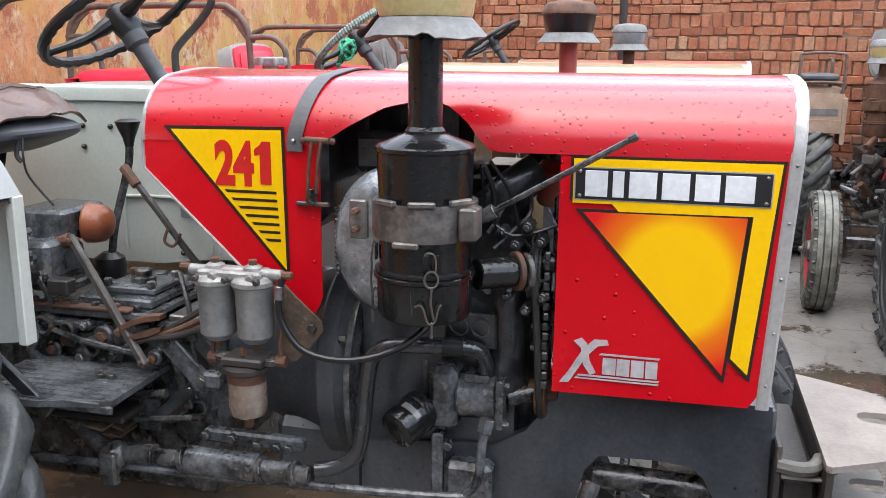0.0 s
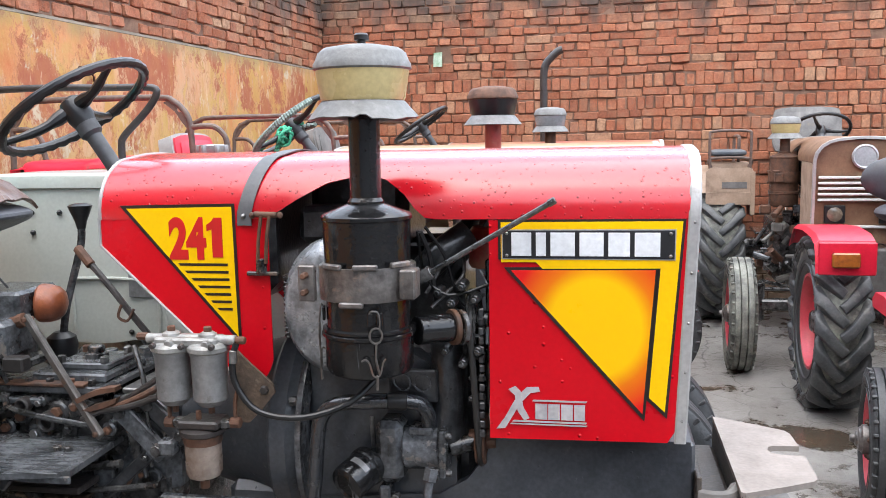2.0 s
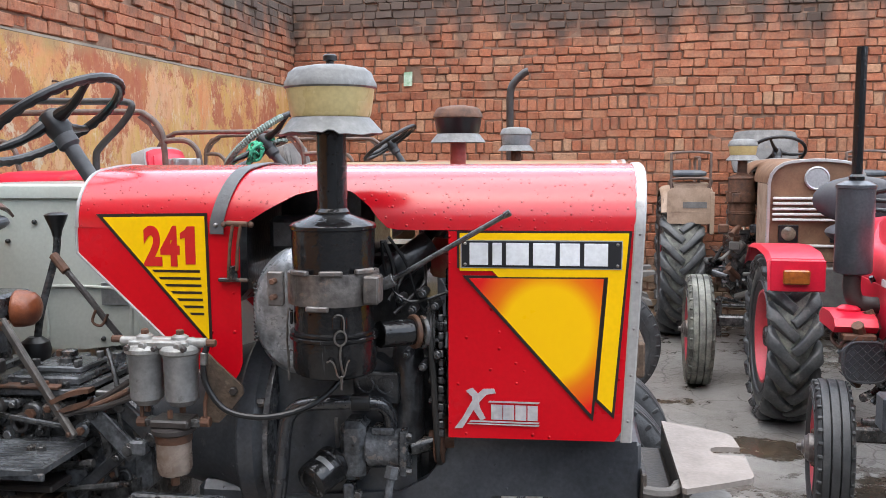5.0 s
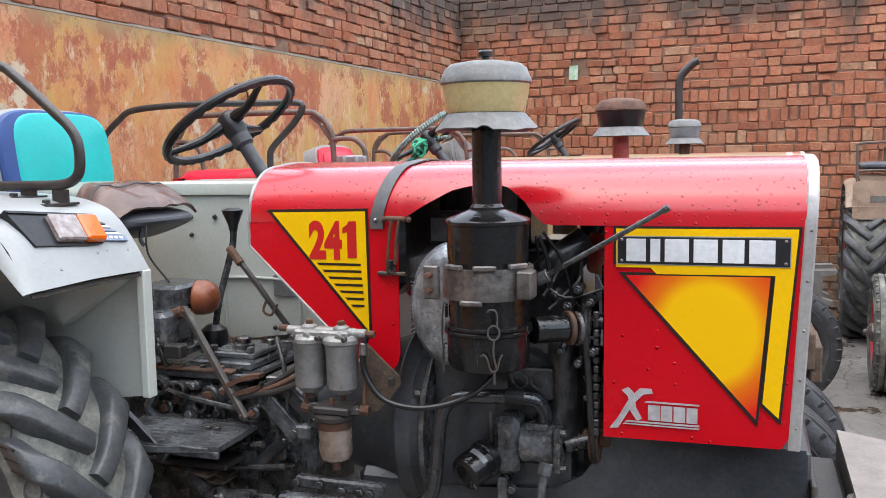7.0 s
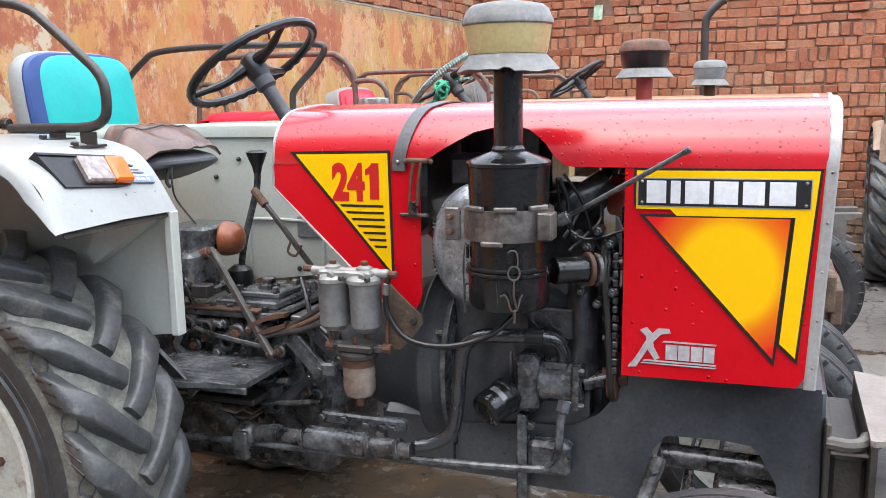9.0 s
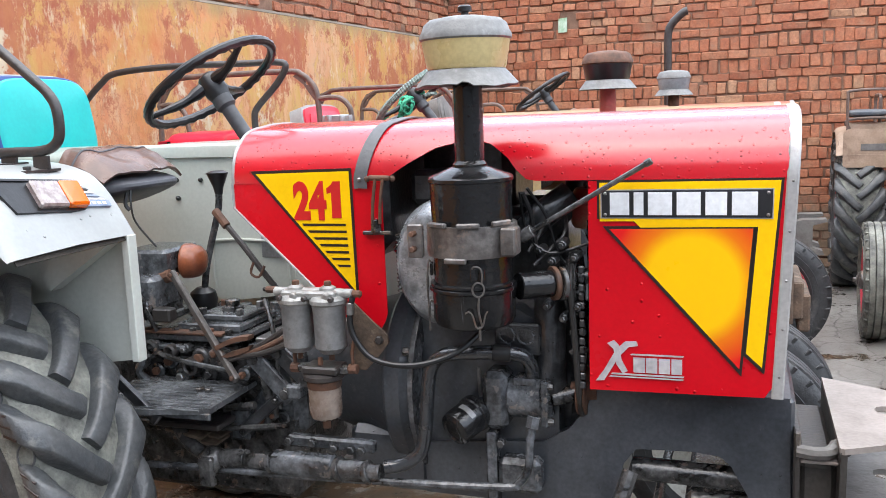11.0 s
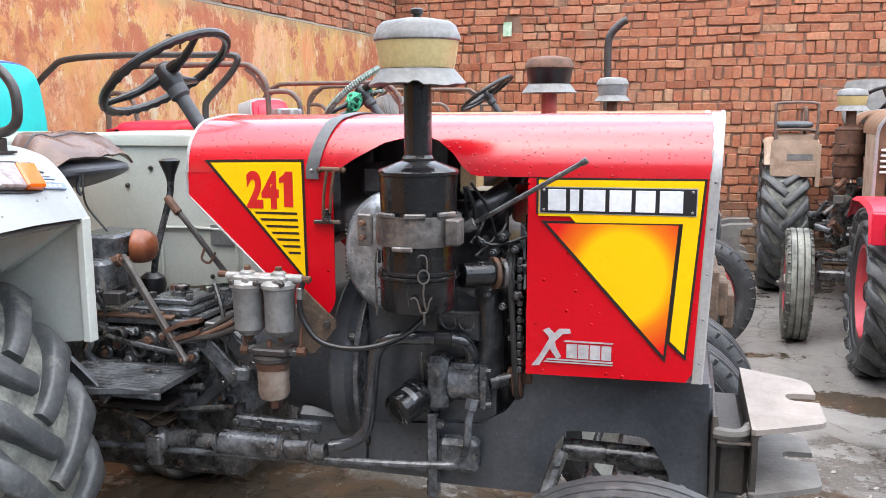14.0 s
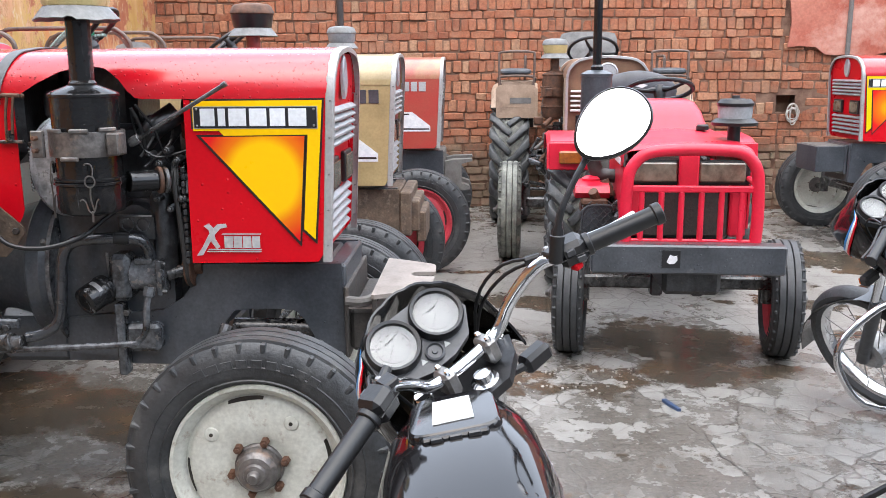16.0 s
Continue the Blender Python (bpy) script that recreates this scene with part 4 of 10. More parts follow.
def front_wheel(root, m, rim_mat, R=0.367, W=0.165, label="", rubber=None):
    """Ribbed steering tyre on a pressed steel disc; the outer face looks along +z of m."""
    w = W / 2
    rr = R * 0.645
    tyre, marks = Geo(m), []
    prof = [(rr, -w * 0.62), (rr + 0.012, -w * 0.8), (R * 0.76, -w), (R * 0.88, -w * 0.98), (R * 0.945, -w * 0.86), (R * 0.975, -w * 0.72)]
    for a, b in ((-0.66, -0.3), (-0.2, 0.2), (0.3, 0.66)):
        prof += [(R * 0.955, w * a - 0.004), (R * 0.995, w * a), (R, w * (a + b) / 2), (R * 0.995, w * b), (R * 0.955, w * b + 0.004)]
    prof += [(R * 0.975, w * 0.72), (R * 0.945, w * 0.86), (R * 0.88, w * 0.98), (R * 0.76, w), (rr + 0.012, w * 0.8), (rr, w * 0.62)]
    tyre.lathe(prof, 64)
    for s in (-1, 1):
        for i in range(34):
            a = 2 * math.pi * i / 34
            t = Matrix.Rotation(a, 4, "Z")
            tyre.box((R * 0.90, -0.007, s * w * 0.80 - 0.010), (R * 0.982, 0.007, s * w * 0.86 + 0.006), 0.004, t)
        for r in (0.70, 0.80):
            tyre.lathe([(R * r, s * w * 0.985), (R * r + 0.003, s * (w + 0.002)), (R * r + 0.006, s * w * 0.985)], 64)
    for i in range(9):
        a = 1.0 + 0.13 * i
        tyre_mark = Geo(m @ Matrix.Rotation(a, 4, "Z")).box((R * 0.80, -0.015, w * 0.985), (R * 0.865, 0.015, w + 0.0025), 0.002)
        marks.append(tyre_mark)
    ty = part("front_tyre", tyre, rubber or RUBBER, root, label or "ribbed black tyre")
    for k in marks:
        part("sidewall_mark", k, RUBBER, ty)
    rim = Geo(m)
    rim.lathe([(rr + 0.006, w * 0.72), (rr + 0.004, w * 0.82), (rr - 0.005, w * 0.82), (rr - 0.010, w * 0.72), (rr - 0.016, w * 0.64), (rr * 0.9, w * 0.56), (rr * 0.88, w * 0.44), (rr * 0.865, w * 0.36),
               (rr * 0.845, w * 0.37), (rr * 0.82, w * 0.47), (rr * 0.78, w * 0.52), (rr * 0.6, w * 0.56), (rr * 0.42, w * 0.58), (rr * 0.36, w * 0.5), (0, w * 0.5)], 56)
    rim.lathe([(rr * 0.865, w * 0.36), (rr * 0.87, -w * 0.5), (rr + 0.004, -w * 0.8), (rr + 0.006, -w * 0.7)], 56)
    ri = part("rim", rim, rim_mat, root, "painted pressed steel rim")
    hub = Geo(m @ Matrix.Translation((0, 0, 0.022))).lathe([(0, 0.104), (0.012, 0.104), (0.016, 0.099), (0.018, 0.086), (0.028, 0.083), (0.032, 0.076), (0.046, 0.072), (0.052, 0.062), (0.058, 0.058), (0.062, 0.03), (0.067, 0.026), (0.068, 0.018), (0, 0.018)], 32)
    part("hub", hub, BAND, ri, "greasy hub cap")
    for i in range(6):
        a = 2 * math.pi * (i + 0.25) / 6
        c = Vector((0.076 * math.cos(a), 0.076 * math.sin(a), 0.022))
        bo = Geo(m).rod(c + Vector((0, 0, 0.018)), c + Vector((0, 0, 0.046)), 0.0065, 8)
        bo.lathe([(0.0, 0.042), (0.0115, 0.042), (0.0125, 0.028), (0.0125, 0.02)], 6, Matrix.Translation(c))
        part("wheel_nut", bo, RUST, ri)
    for i in range(4):
        a = 2 * math.pi * (i + 0.6) / 4
        c = Vector((rr * 0.66 * math.cos(a), rr * 0.66 * math.sin(a), w * 0.545))
        bs_ = part("disc_boss", Geo(m).lathe([(0.021, 0.0), (0.019, 0.004), (0.012, 0.006), (0.006, 0.006), (0, 0.006)], 18, Matrix.Translation(c)), rim_mat, ri)
        # dark disc laid on the boss, in place of the shade inside a hole
        part("boss_hole", Geo(m).lathe([(0.0055, 0.0), (0.0055, 0.0015), (0, 0.0015)], 10, Matrix.Translation(c + Vector((0, 0, 0.0058)))), MUD_SHADE, bs_)
        rows = []
        for k in range(9):
            e = a + math.pi / 4 + (k - 4) * 0.062
            ra, rb = rr * (0.812 + 0.014 * abs(k - 4) / 4), rr * 0.848
            rows.append([(ra * math.cos(e), ra * math.sin(e), w * 0.52), (rb * math.cos(e), rb * math.sin(e), w * 0.41)])
        # dark strip laid on the disc, in place of the shade in a slot
        part("disc_slot", Geo(m).grid(rows, 0.003), MUD_SHADE, ri, "dark strip standing in for a shaded crescent slot")
    return ty


def rear_wheel(root, m, rim_mat, R=0.62, W=0.31, lugs=21):
    """Driving tyre with raised chevron bars."""
    w = W / 2
    rr = R * 0.545
    base = R - 0.034
    car = Geo(m)
    car.lathe([(rr, -w * 0.72), (rr + 0.02, -w * 0.86), (R * 0.74, -w * 0.97), (R * 0.85, -w * 0.99), (base * 0.965, -w * 0.9), (base, -w * 0.6), (base + 0.006, 0),
               (base, w * 0.6), (base * 0.965, w * 0.9), (R * 0.85, w * 0.99), (R * 0.74, w * 0.97), (rr + 0.02, w * 0.86), (rr, w * 0.72)], 72)
    rings = Geo(m)
    for s in (-1, 1):
        for r, h in ((0.66, 0.006), (0.70, 0.004)):
            rings.lathe([(R * r, s * w * 0.93), (R * r + 0.005, s * (w * 0.95 + h)), (R * r + 0.01, s * w * 0.94)], 72)
    ca = part("rear_tyre", car, RUBBER_DUST, root, "dusty chevron-treaded tyre")
    part("sidewall_ring", rings, RUBBER, ca)
    part("sidewall", Geo(m).lathe([(rr + 0.018, w * 0.87), (rr + 0.03, w * 0.90), (R * 0.72, w * 0.975), (R * 0.775, w * 0.995), (R * 0.785, w * 0.985)], 72), RUBBER, ca, "smooth black sidewall")
    bars, slots, ovals = Geo(m), Geo(m), Geo(m)
    step = 2 * math.pi / lugs
    for s in (-1, 1):
        for i in range(lugs):
            a0 = (i + (0.5 if s > 0 else 0)) * step
            keys = [(base + 0.004, 0.00, -0.06, 0.029, 0.062), (base + 0.004, 0.09, 0.3, 0.031, 0.066), (base, 0.22, 0.7, 0.034, 0.077), (base * 0.985, 0.315, 0.9, 0.034, 0.093), (R * 0.9, 0.385, 1.0, 0.022, 0.104), (R * 0.835, 0.43, 1.02, 0.008, 0.1)]
            rows = []
            for q in range(16):
                u = q / 3
                j = min(4, int(u))
                p0, p1, p2, p3 = keys[max(0, j - 1)], keys[j], keys[j + 1], keys[min(5, j + 2)]
                f = u - j
                r, da, y, h, wd = [0.5 * (2 * b1 + (c1 - a1) * f + (2 * a1 - 5 * b1 + 4 * c1 - d1) * f * f + (3 * b1 - a1 - 3 * c1 + d1) * f ** 3) for a1, b1, c1, d1 in zip(p0, p1, p2, p3)]
                h -= 0.006 * (q in (0, 15))
                a = a0 + da * 0.95
                rad, tan = Vector((math.cos(a), math.sin(a), 0)), Vector((-math.sin(a), math.cos(a), 0))
                out = Vector((0, 0, s))
                k = min(1.0, max(0.0, (abs(y) - 0.75) * 4))
                nor = (rad * (1 - k) + out * k + rad * 0.15).normalized()
                skew = tan * 0.8 - out * 0.6 * (1 - k)
                skew.normalize()
                c = rad * r + Vector((0, 0, s * y * w * (1.0 if k < 0.9 else 0.985)))
                rows.append([c + skew * wd * 0.87 * e1 + nor * (h * e2 - 0.01 * (e2 == 0)) for e1, e2 in ((-0.54, 0), (-0.47, 0.6), (-0.42, 0.9), (-0.34, 1.0), (0, 1.03), (0.34, 1.0), (0.42, 0.9), (0.47, 0.6), (0.54, 0))])
            bars.grid(rows)
            for e in (rows[0], rows[-1]):
                bars.add(e, [list(range(9))])
            # near-black rods set into the lug give the shade of moulded slots
            for k2 in (3, 4, 5):
                slots.rod(rows[11][k2], rows[14][k2], 0.0035, 6)
            a, loop = a0 + 0.366 + step / 2, []
            for k2 in range(14):
                e = 2 * math.pi * k2 / 14
                du, dv = 0.055 * math.cos(e), 0.016 * math.sin(e)
                loop.append(Vector((math.cos(a + du) * (R * 0.885 + dv + 0.12 * du), math.sin(a + du) * (R * 0.885 + dv + 0.12 * du), s * (w * 0.975 - dv * 0.6))))
            ovals.tube(loop, 0.0028, 5, True, 0)
    tagged(part("tread_slots", slots, BLACKLINE, ca), "near-black rods standing in for shaded shoulder slots", kind="stuff")
    tagged(part("tread_ovals", ovals, LUG, ca), "raised oval marks at the tyre shoulder", kind="stuff")
    part("tread", bars, LUG, ca, "worn rubber tread bars", sharp=50)
    rim = Geo(m)
    rim.lathe([(rr + 0.01, w * 0.78), (rr + 0.006, w * 0.86), (rr - 0.008, w * 0.86), (rr - 0.02, w * 0.66), (rr * 0.9, w * 0.55), (rr * 0.88, w * 0.2), (rr * 0.8, w * 0.12), (rr * 0.5, w * 0.2), (rr * 0.3, w * 0.3), (0, w * 0.3)], 56)
    rim.lathe([(rr * 0.88, w * 0.2), (rr * 0.9, -w * 0.6), (rr + 0.006, -w * 0.86), (rr + 0.012, -w * 0.76)], 56)
    ri = part("rear_rim", rim, rim_mat, root, "painted steel rear rim")
    for i in range(8):
        a = 2 * math.pi * i / 8
        c = Vector((rr * 0.4 * math.cos(a), rr * 0.4 * math.sin(a), w * 0.22))
        part("wheel_nut", Geo(m).lathe([(0, 0.03), (0.012, 0.03), (0.014, 0.0)], 6, Matrix.Translation(c)), RUST, ri)
    part("rear_hub", Geo(m).lathe([(0, w * 0.75), (0.05, w * 0.75), (0.06, w * 0.66), (0.065, w * 0.32)], 24), GREASE, ri)
    return ca


def steering_wheel(root, hub, axis, R, material, col_len, col_mat, spokes=3, turn=0.0):
    a = Vector(axis).normalized()
    t = Matrix.Translation(hub) @ a.to_track_quat("Z", "Y").to_matrix().to_4x4()
    ring = Geo(t)
    n = 72
    ring.tube([((R - 0.001 * (i % 2)) * math.cos(2 * math.pi * i / n), (R - 0.001 * (i % 2)) * math.sin(2 * math.pi * i / n), 0.012 + 0.0022 * (i % 2)) for i in range(n)], [0.0148, 0.0126] * (n // 2), 10, True, 0)
    wh = part("steering_wheel", ring, material, root, "black moulded steering wheel")
    for i in range(spokes):
        b = 2 * math.pi * i / spokes + turn
        c, s = math.cos(b), math.sin(b)
        part("spoke", Geo(t).tube([(0.02 * c, 0.02 * s, 0.012), (R * 0.5 * c, R * 0.5 * s, 0.0), (R * 0.99 * c, R * 0.99 * s, 0.012)], [0.019, 0.013, 0.010], 10), material, wh)
    part("horn_button", Geo(t).lathe([(0, 0.045), (0.02, 0.043), (0.032, 0.034), (0.036, 0.02), (0.036, -0.02), (0.03, -0.04), (0, -0.04)], 24), material, wh)
    part("steering_column", Geo(t).lathe([(0.030, -0.03), (0.031, -0.07), (0.022, -0.08), (0.022, -col_len), (0, -col_len)], 20), col_mat, root)
    return wh


def intake_stack(root, c, mats, z0=1.0, lid_z=1.70, ragged=True):
    """Oil-bath air cleaner with its pipe and pre-cleaner, about the point c in plan."""
    body, band, pipe, skirt, bowl, lid = mats
    t = Matrix.Translation((c[0], c[1], 0))
    g = Geo(t).lathe([(0, z0), (0.07, z0), (0.09, z0 + 0.008), (0.096, z0 + 0.02), (0.097, z0 + 0.088), (0.092, z0 + 0.094), (0.092, z0 + 0.17), (0.093, z0 + 0.25), (0.095, z0 + 0.336), (0.0985, z0 + 0.339), (0.0985, z0 + 0.346), (0.094, z0 + 0.351),
                      (0.05, z0 + 0.368), (0.04, z0 + 0.372), (0, z0 + 0.372)], 44)
    ac = part("air_cleaner", g, body, root, "wet black oil-bath air cleaner canister")
    r = Geo(t)
    r.lathe([(0.097, z0 + 0.086), (0.103, z0 + 0.09), (0.103, z0 + 0.096), (0.097, z0 + 0.1)], 44)
    r.lathe([(0.096, z0 + 0.098), (0.101, z0 + 0.101), (0.101, z0 + 0.106), (0.093, z0 + 0.109)], 44)
    part("clamp_ring", r, body, ac)
    g = Geo(t).lathe([(0.094, z0 + 0.171), (0.104, z0 + 0.171), (0.105, z0 + 0.176), (0.105, z0 + 0.237), (0.104, z0 + 0.242), (0.094, z0 + 0.242)], 44)
    g.box((-0.135, -0.07, z0 + 0.168), (-0.098, -0.055, z0 + 0.245), 0.003)
    g.box((0.085, -0.075, z0 + 0.175), (0.12, -0.02, z0 + 0.238), 0.004)
    mb = part("mounting_band", g, band, ac, "oily steel mounting band")
    for a, z in ((-95, z0 + 0.168), (-78, z0 + 0.246), (-120, z0 + 0.246), (-35, z0 + 0.248)):
        part("band_cleat", Geo(t @ pose(0, 0, 0, 0, 0, a)).box((0.099, -0.026, z - 0.006), (0.112, 0.026, z + 0.006), 0.003), band, ac)
    for z in (z0 + 0.19, z0 + 0.225):
        part("band_bolt", Geo(t).rod((-0.117, -0.092, z), (-0.117, -0.06, z), 0.007, 6), RUST, ac)
    for a in (-68, 195):
        tc = t @ pose(0, 0, 0, 0, 0, a)
        kp = part("toggle_keeper", Geo(tc).box((0.094, -0.016, z0 + 0.122), (0.1, -0.003, z0 + 0.15), 0.002).box((0.094, 0.003, z0 + 0.122), (0.1, 0.016, z0 + 0.15), 0.002), body, ac)
        w = Geo(tc)
        w.tube([(0.1, -0.012, z0 + 0.15), (0.104, -0.008, z0 + 0.155), (0.104, 0.004, z0 + 0.153), (0.105, 0.009, z0 + 0.14), (0.108, 0.008, z0 + 0.118)], 0.002, 6)
        w.tube([(0.108, 0.013 * math.cos(k * 0.5236), z0 + 0.104 + 0.016 * math.sin(k * 0.5236)) for k in range(12)], 0.0022, 6, True)
        w.tube([(0.109, 0.001, z0 + 0.09), (0.108, -0.001, z0 + 0.06), (0.106, 0.003, z0 + 0.035), (0.104, 0.007, z0 + 0.02)], 0.0024, 6)
        w.tube([(0.1, -0.03, z0 + 0.05), (0.104, -0.022, z0 + 0.054), (0.106, -0.014, z0 + 0.045), (0.107, -0.008, z0 + 0.022), (0.107, 0, z0 + 0.016), (0.107, 0.008, z0 + 0.022), (0.106, 0.014, z0 + 0.045), (0.104, 0.02, z0 + 0.054)], 0.002, 6)
        w.rod((0.106, 0.001, z0 - 0.012), (0.107, 0.001, z0 + 0.02), 0.003, 6)
        part("wire_toggle", w, WORNLEVER, kp, "bent bright steel wire toggle clip")
    zt = z0 + 0.372
    part("intake_pipe", Geo(t).lathe([(0.038, zt - 0.012), (0.040, zt + 0.004), (0.034, zt + 0.012), (0.0335, lid_z - 0.115), (0.0, lid_z - 0.115)], 28), pipe, ac)
    sk = Geo(t)
    rows = []
    nseg = 60
    for i in range(nseg + 1):
        a = 2 * math.pi * i / nseg
        wv = (0.003 * math.sin(3 * a + 1) + 0.0012 * math.sin(11 * a)) if ragged else 0
        if ragged and i in (47, 48):
            wv += 0.008
        row = []
        for rr, z, k in ((0.036, lid_z - 0.112, 0), (0.088, lid_z - 0.113, 0), (0.098, lid_z - 0.125, 0.2), (0.117, lid_z - 0.149, 1)):
            row.append((rr * math.cos(a), rr * math.sin(a), z + wv * k))
        rows.append(row)
    sk.grid(rows, 0.003)
    part("rain_skirt", sk, skirt, ac, "grey rubber skirt with a torn edge")
    part("precleaner_bowl", Geo(t).lathe([(0, lid_z - 0.112), (0.087, lid_z - 0.112), (0.09, lid_z - 0.106), (0.1, lid_z - 0.046), (0.098, lid_z - 0.042), (0, lid_z - 0.042)], 48), bowl, ac, "plastic pre-cleaner bowl")
    part("precleaner_lid", Geo(t).lathe([(0.099, lid_z - 0.05), (0.104, lid_z - 0.046), (0.103, lid_z - 0.036), (0.099, lid_z - 0.030), (0.093, lid_z - 0.014), (0.08, lid_z - 0.004), (0.04, lid_z + 0.003), (0, lid_z + 0.004)], 48), lid, ac)
    if ragged:
        part("wing_nut", Geo(t).lathe([(0.009, lid_z), (0.009, lid_z + 0.012), (0.016, lid_z + 0.014), (0.016, lid_z + 0.024), (0.011, lid_z + 0.028), (0, lid_z + 0.029)], 14), PLASTIC, ac)
    return ac


def round_line(pts, n):
    """Points of a line rounded through the given ones."""
    p, out = [Vector((x, z)) for x, z in pts], []
    for i in range(len(p) - 1):
        a, b, c, d = p[max(0, i - 1)], p[i], p[i + 1], p[min(len(p) - 1, i + 2)]
        for k in range(n):
            u = k / n
            out.append(0.5 * (2 * b + (c - a) * u + (2 * a - 5 * b + 4 * c - d) * u * u + (3 * b - a - 3 * c + d) * u ** 3))
    return [(q.x, q.y) for q in out + [p[-1]]]


def round_path(pts, n):
    """A path of points with its corners drawn out."""
    return [tuple(p) for p in spline([Vector(p) for p in pts], n)]


def spline(p, n):
    out = []
    for i in range(len(p) - 1):
        a, b, c, d = p[max(0, i - 1)], p[i], p[i + 1], p[min(len(p) - 1, i + 2)]
        for k in range(n):
            t = k / n
            out.append(0.5 * (2 * b + (c - a) * t + (2 * a - 5 * b + 4 * c - d) * t * t + (3 * b - a - 3 * c + d) * t ** 3))
    return out + [p[-1]]


def hoop_rail(xf, xr, top, low=1.43):
    """Points of a pipe hoop over a fender, from its front foot to its rear one."""
    return [(xf, low), (xf - 0.005, top - 0.14), (xf - 0.014, top - 0.085), (xf - 0.04, top - 0.045), (xf - 0.08, top - 0.014), (xf - 0.13, top), (xf - 0.4, top + 0.002), (xr + 0.16, top), (xr + 0.1, top - 0.012), (xr + 0.05, top - 0.04), (xr + 0.018, top - 0.085), (xr + 0.01, top - 0.14), (xr, low - 0.13)]


def side_fender(root, s, material, plate_mat, axle, rail_mat, lamp=True, R=0.62, sheet_y=0.47, front=-1.1, rail_pts=None, lift=0.0, rail_y=0.62, rail_r=0.0128, base=True, flat=False, hoop=False):
    """Mudguard over a rear wheel: rounded top, inner sheet, hand rail and lamp; s = -1 is the right side."""
    y0, y1 = s * sheet_y, s * 0.87
    dx = axle + 1.62
    prof = [(front + 0.0, 1.215), (front - 0.045, 1.29), (front - 0.085, 1.342), (front - 0.14, 1.379), (front - 0.26, 1.404), (-1.62 + dx, 1.414), (-1.85 + dx, 1.398), (-2.05 + dx, 1.33), (-2.22 + dx, 1.18), (-2.30 + dx, 0.98)]
    if flat:
        prof[6:] = [(-1.72 + dx, 1.406), (-1.85 + dx, 1.402), (-1.972 + dx, 1.40), (-1.977 + dx, 1.35)]
    prof = [(x, z + lift) for x, z in prof]
    prof = round_line(prof, 4)
    rows = []
    for i, (x, z) in enumerate(prof):
        k4 = 0.3 + 0.7 * min(1.0, i / 5)
        p = prof[max(0, i - 1)], prof[min(len(prof) - 1, i + 1)]
        tx, tz = p[1][0] - p[0][0], p[1][1] - p[0][1]
        k = math.hypot(tx, tz)
        nx, nz = tz / k, -tx / k
        if nz < 0:
            nx, nz = -nx, -nz
        rows.append([(x, y0, z), (x, y0 + (y1 - y0) * 0.5, z + 0.004), (x, y1 - s * 0.05, z)] +
                    [(x - nx * d * k4, y1 - s * e, z - nz * d * k4) for d, e in ((0.003, 0.034), (0.008, 0.02), (0.016, 0.008), (0.026, 0.001), (0.038, -0.003))])
    fe = part("fender", Geo().grid(rows, 0.004), material, root, "")
    sh = Geo()
    poly = [(x, z) for x, z in prof if x > -1.84 + dx] + [(-1.9 + dx, 1.0), (-1.62 + dx, 0.86), (front - 0.2, 0.86), (front - 0.015, 0.885)]
    sh.prism(poly, y0 - 0.002, y0 + 0.002, "y")
    part("inner_sheet", sh, plate_mat, fe, "flat fender side sheet")
    # dark liner: caked mud, with the shade below the fender put into its colour
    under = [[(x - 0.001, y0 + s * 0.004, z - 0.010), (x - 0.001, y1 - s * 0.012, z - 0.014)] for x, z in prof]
    part("fender_underside", Geo().grid(under, 0.002), MUD_SHADE, fe, "muddy underside, darkened for the shade beneath")
    ed = Geo().box((front - 0.018, min(y0 - 0.004, y0 + s * 0.03), 0.885), (front + 0.006, max(y0 + 0.004, y0 + s * 0.03), 1.218), 0.003)
    part("front_flange", ed, plate_mat, fe)
    gz = Geo()
    gz.prism([(front - 0.02, 1.21), (front - 0.2, 1.21), (front - 0.26, 1.1), (front - 0.24, 1.07)], y0 + s * 0.006, y0 + s * 0.05, "y")
    part("gusset", gz, plate_mat, fe)
    yr = s * rail_y
    pts = rail_pts or [(front - 0.42, 1.436), (front - 0.27, 1.437), (front - 0.16, 1.439), (front - 0.115, 1.455), (front - 0.10, 1.486), (front - 0.103, 1.542), (front - 0.125, 1.579), (front - 0.163, 1.612), (front - 0.285, 1.71), (front - 0.33, 1.737), (front - 0.412, 1.756), (front - 0.6, 1.762), (front - 0.75, 1.755), (front - 0.84, 1.71), (front - 0.875, 1.6), (front - 0.88, 1.38)]
    ra = part("hand_rail", Geo().tube([(x, yr, z) for x, z in pts], rail_r, 12), rail_mat, fe, "bent steel pipe hand rail")
    if hoop:
        xa, xb, zt = pts[0][0], pts[-1][0], max(p[1] for p in pts)
        for x, d in ((xa, -1), (xb, 1)):
            part("rail_gusset", Geo().plate_with_hole([(x, zt - 0.15), (x + d * 0.012, zt - 0.07), (x + d * 0.05, zt - 0.02), (x + d * 0.12, zt - 0.004), (x + d * 0.145, zt - 0.004), (x + d * 0.07, zt - 0.06), (x + d * 0.025, zt - 0.13)], (x + d * 0.05, zt - 0.052), 0.011, yr - 0.004, yr + 0.004), rail_mat, ra)
        for x in (xa, xb):
            zl = zt - 0.125
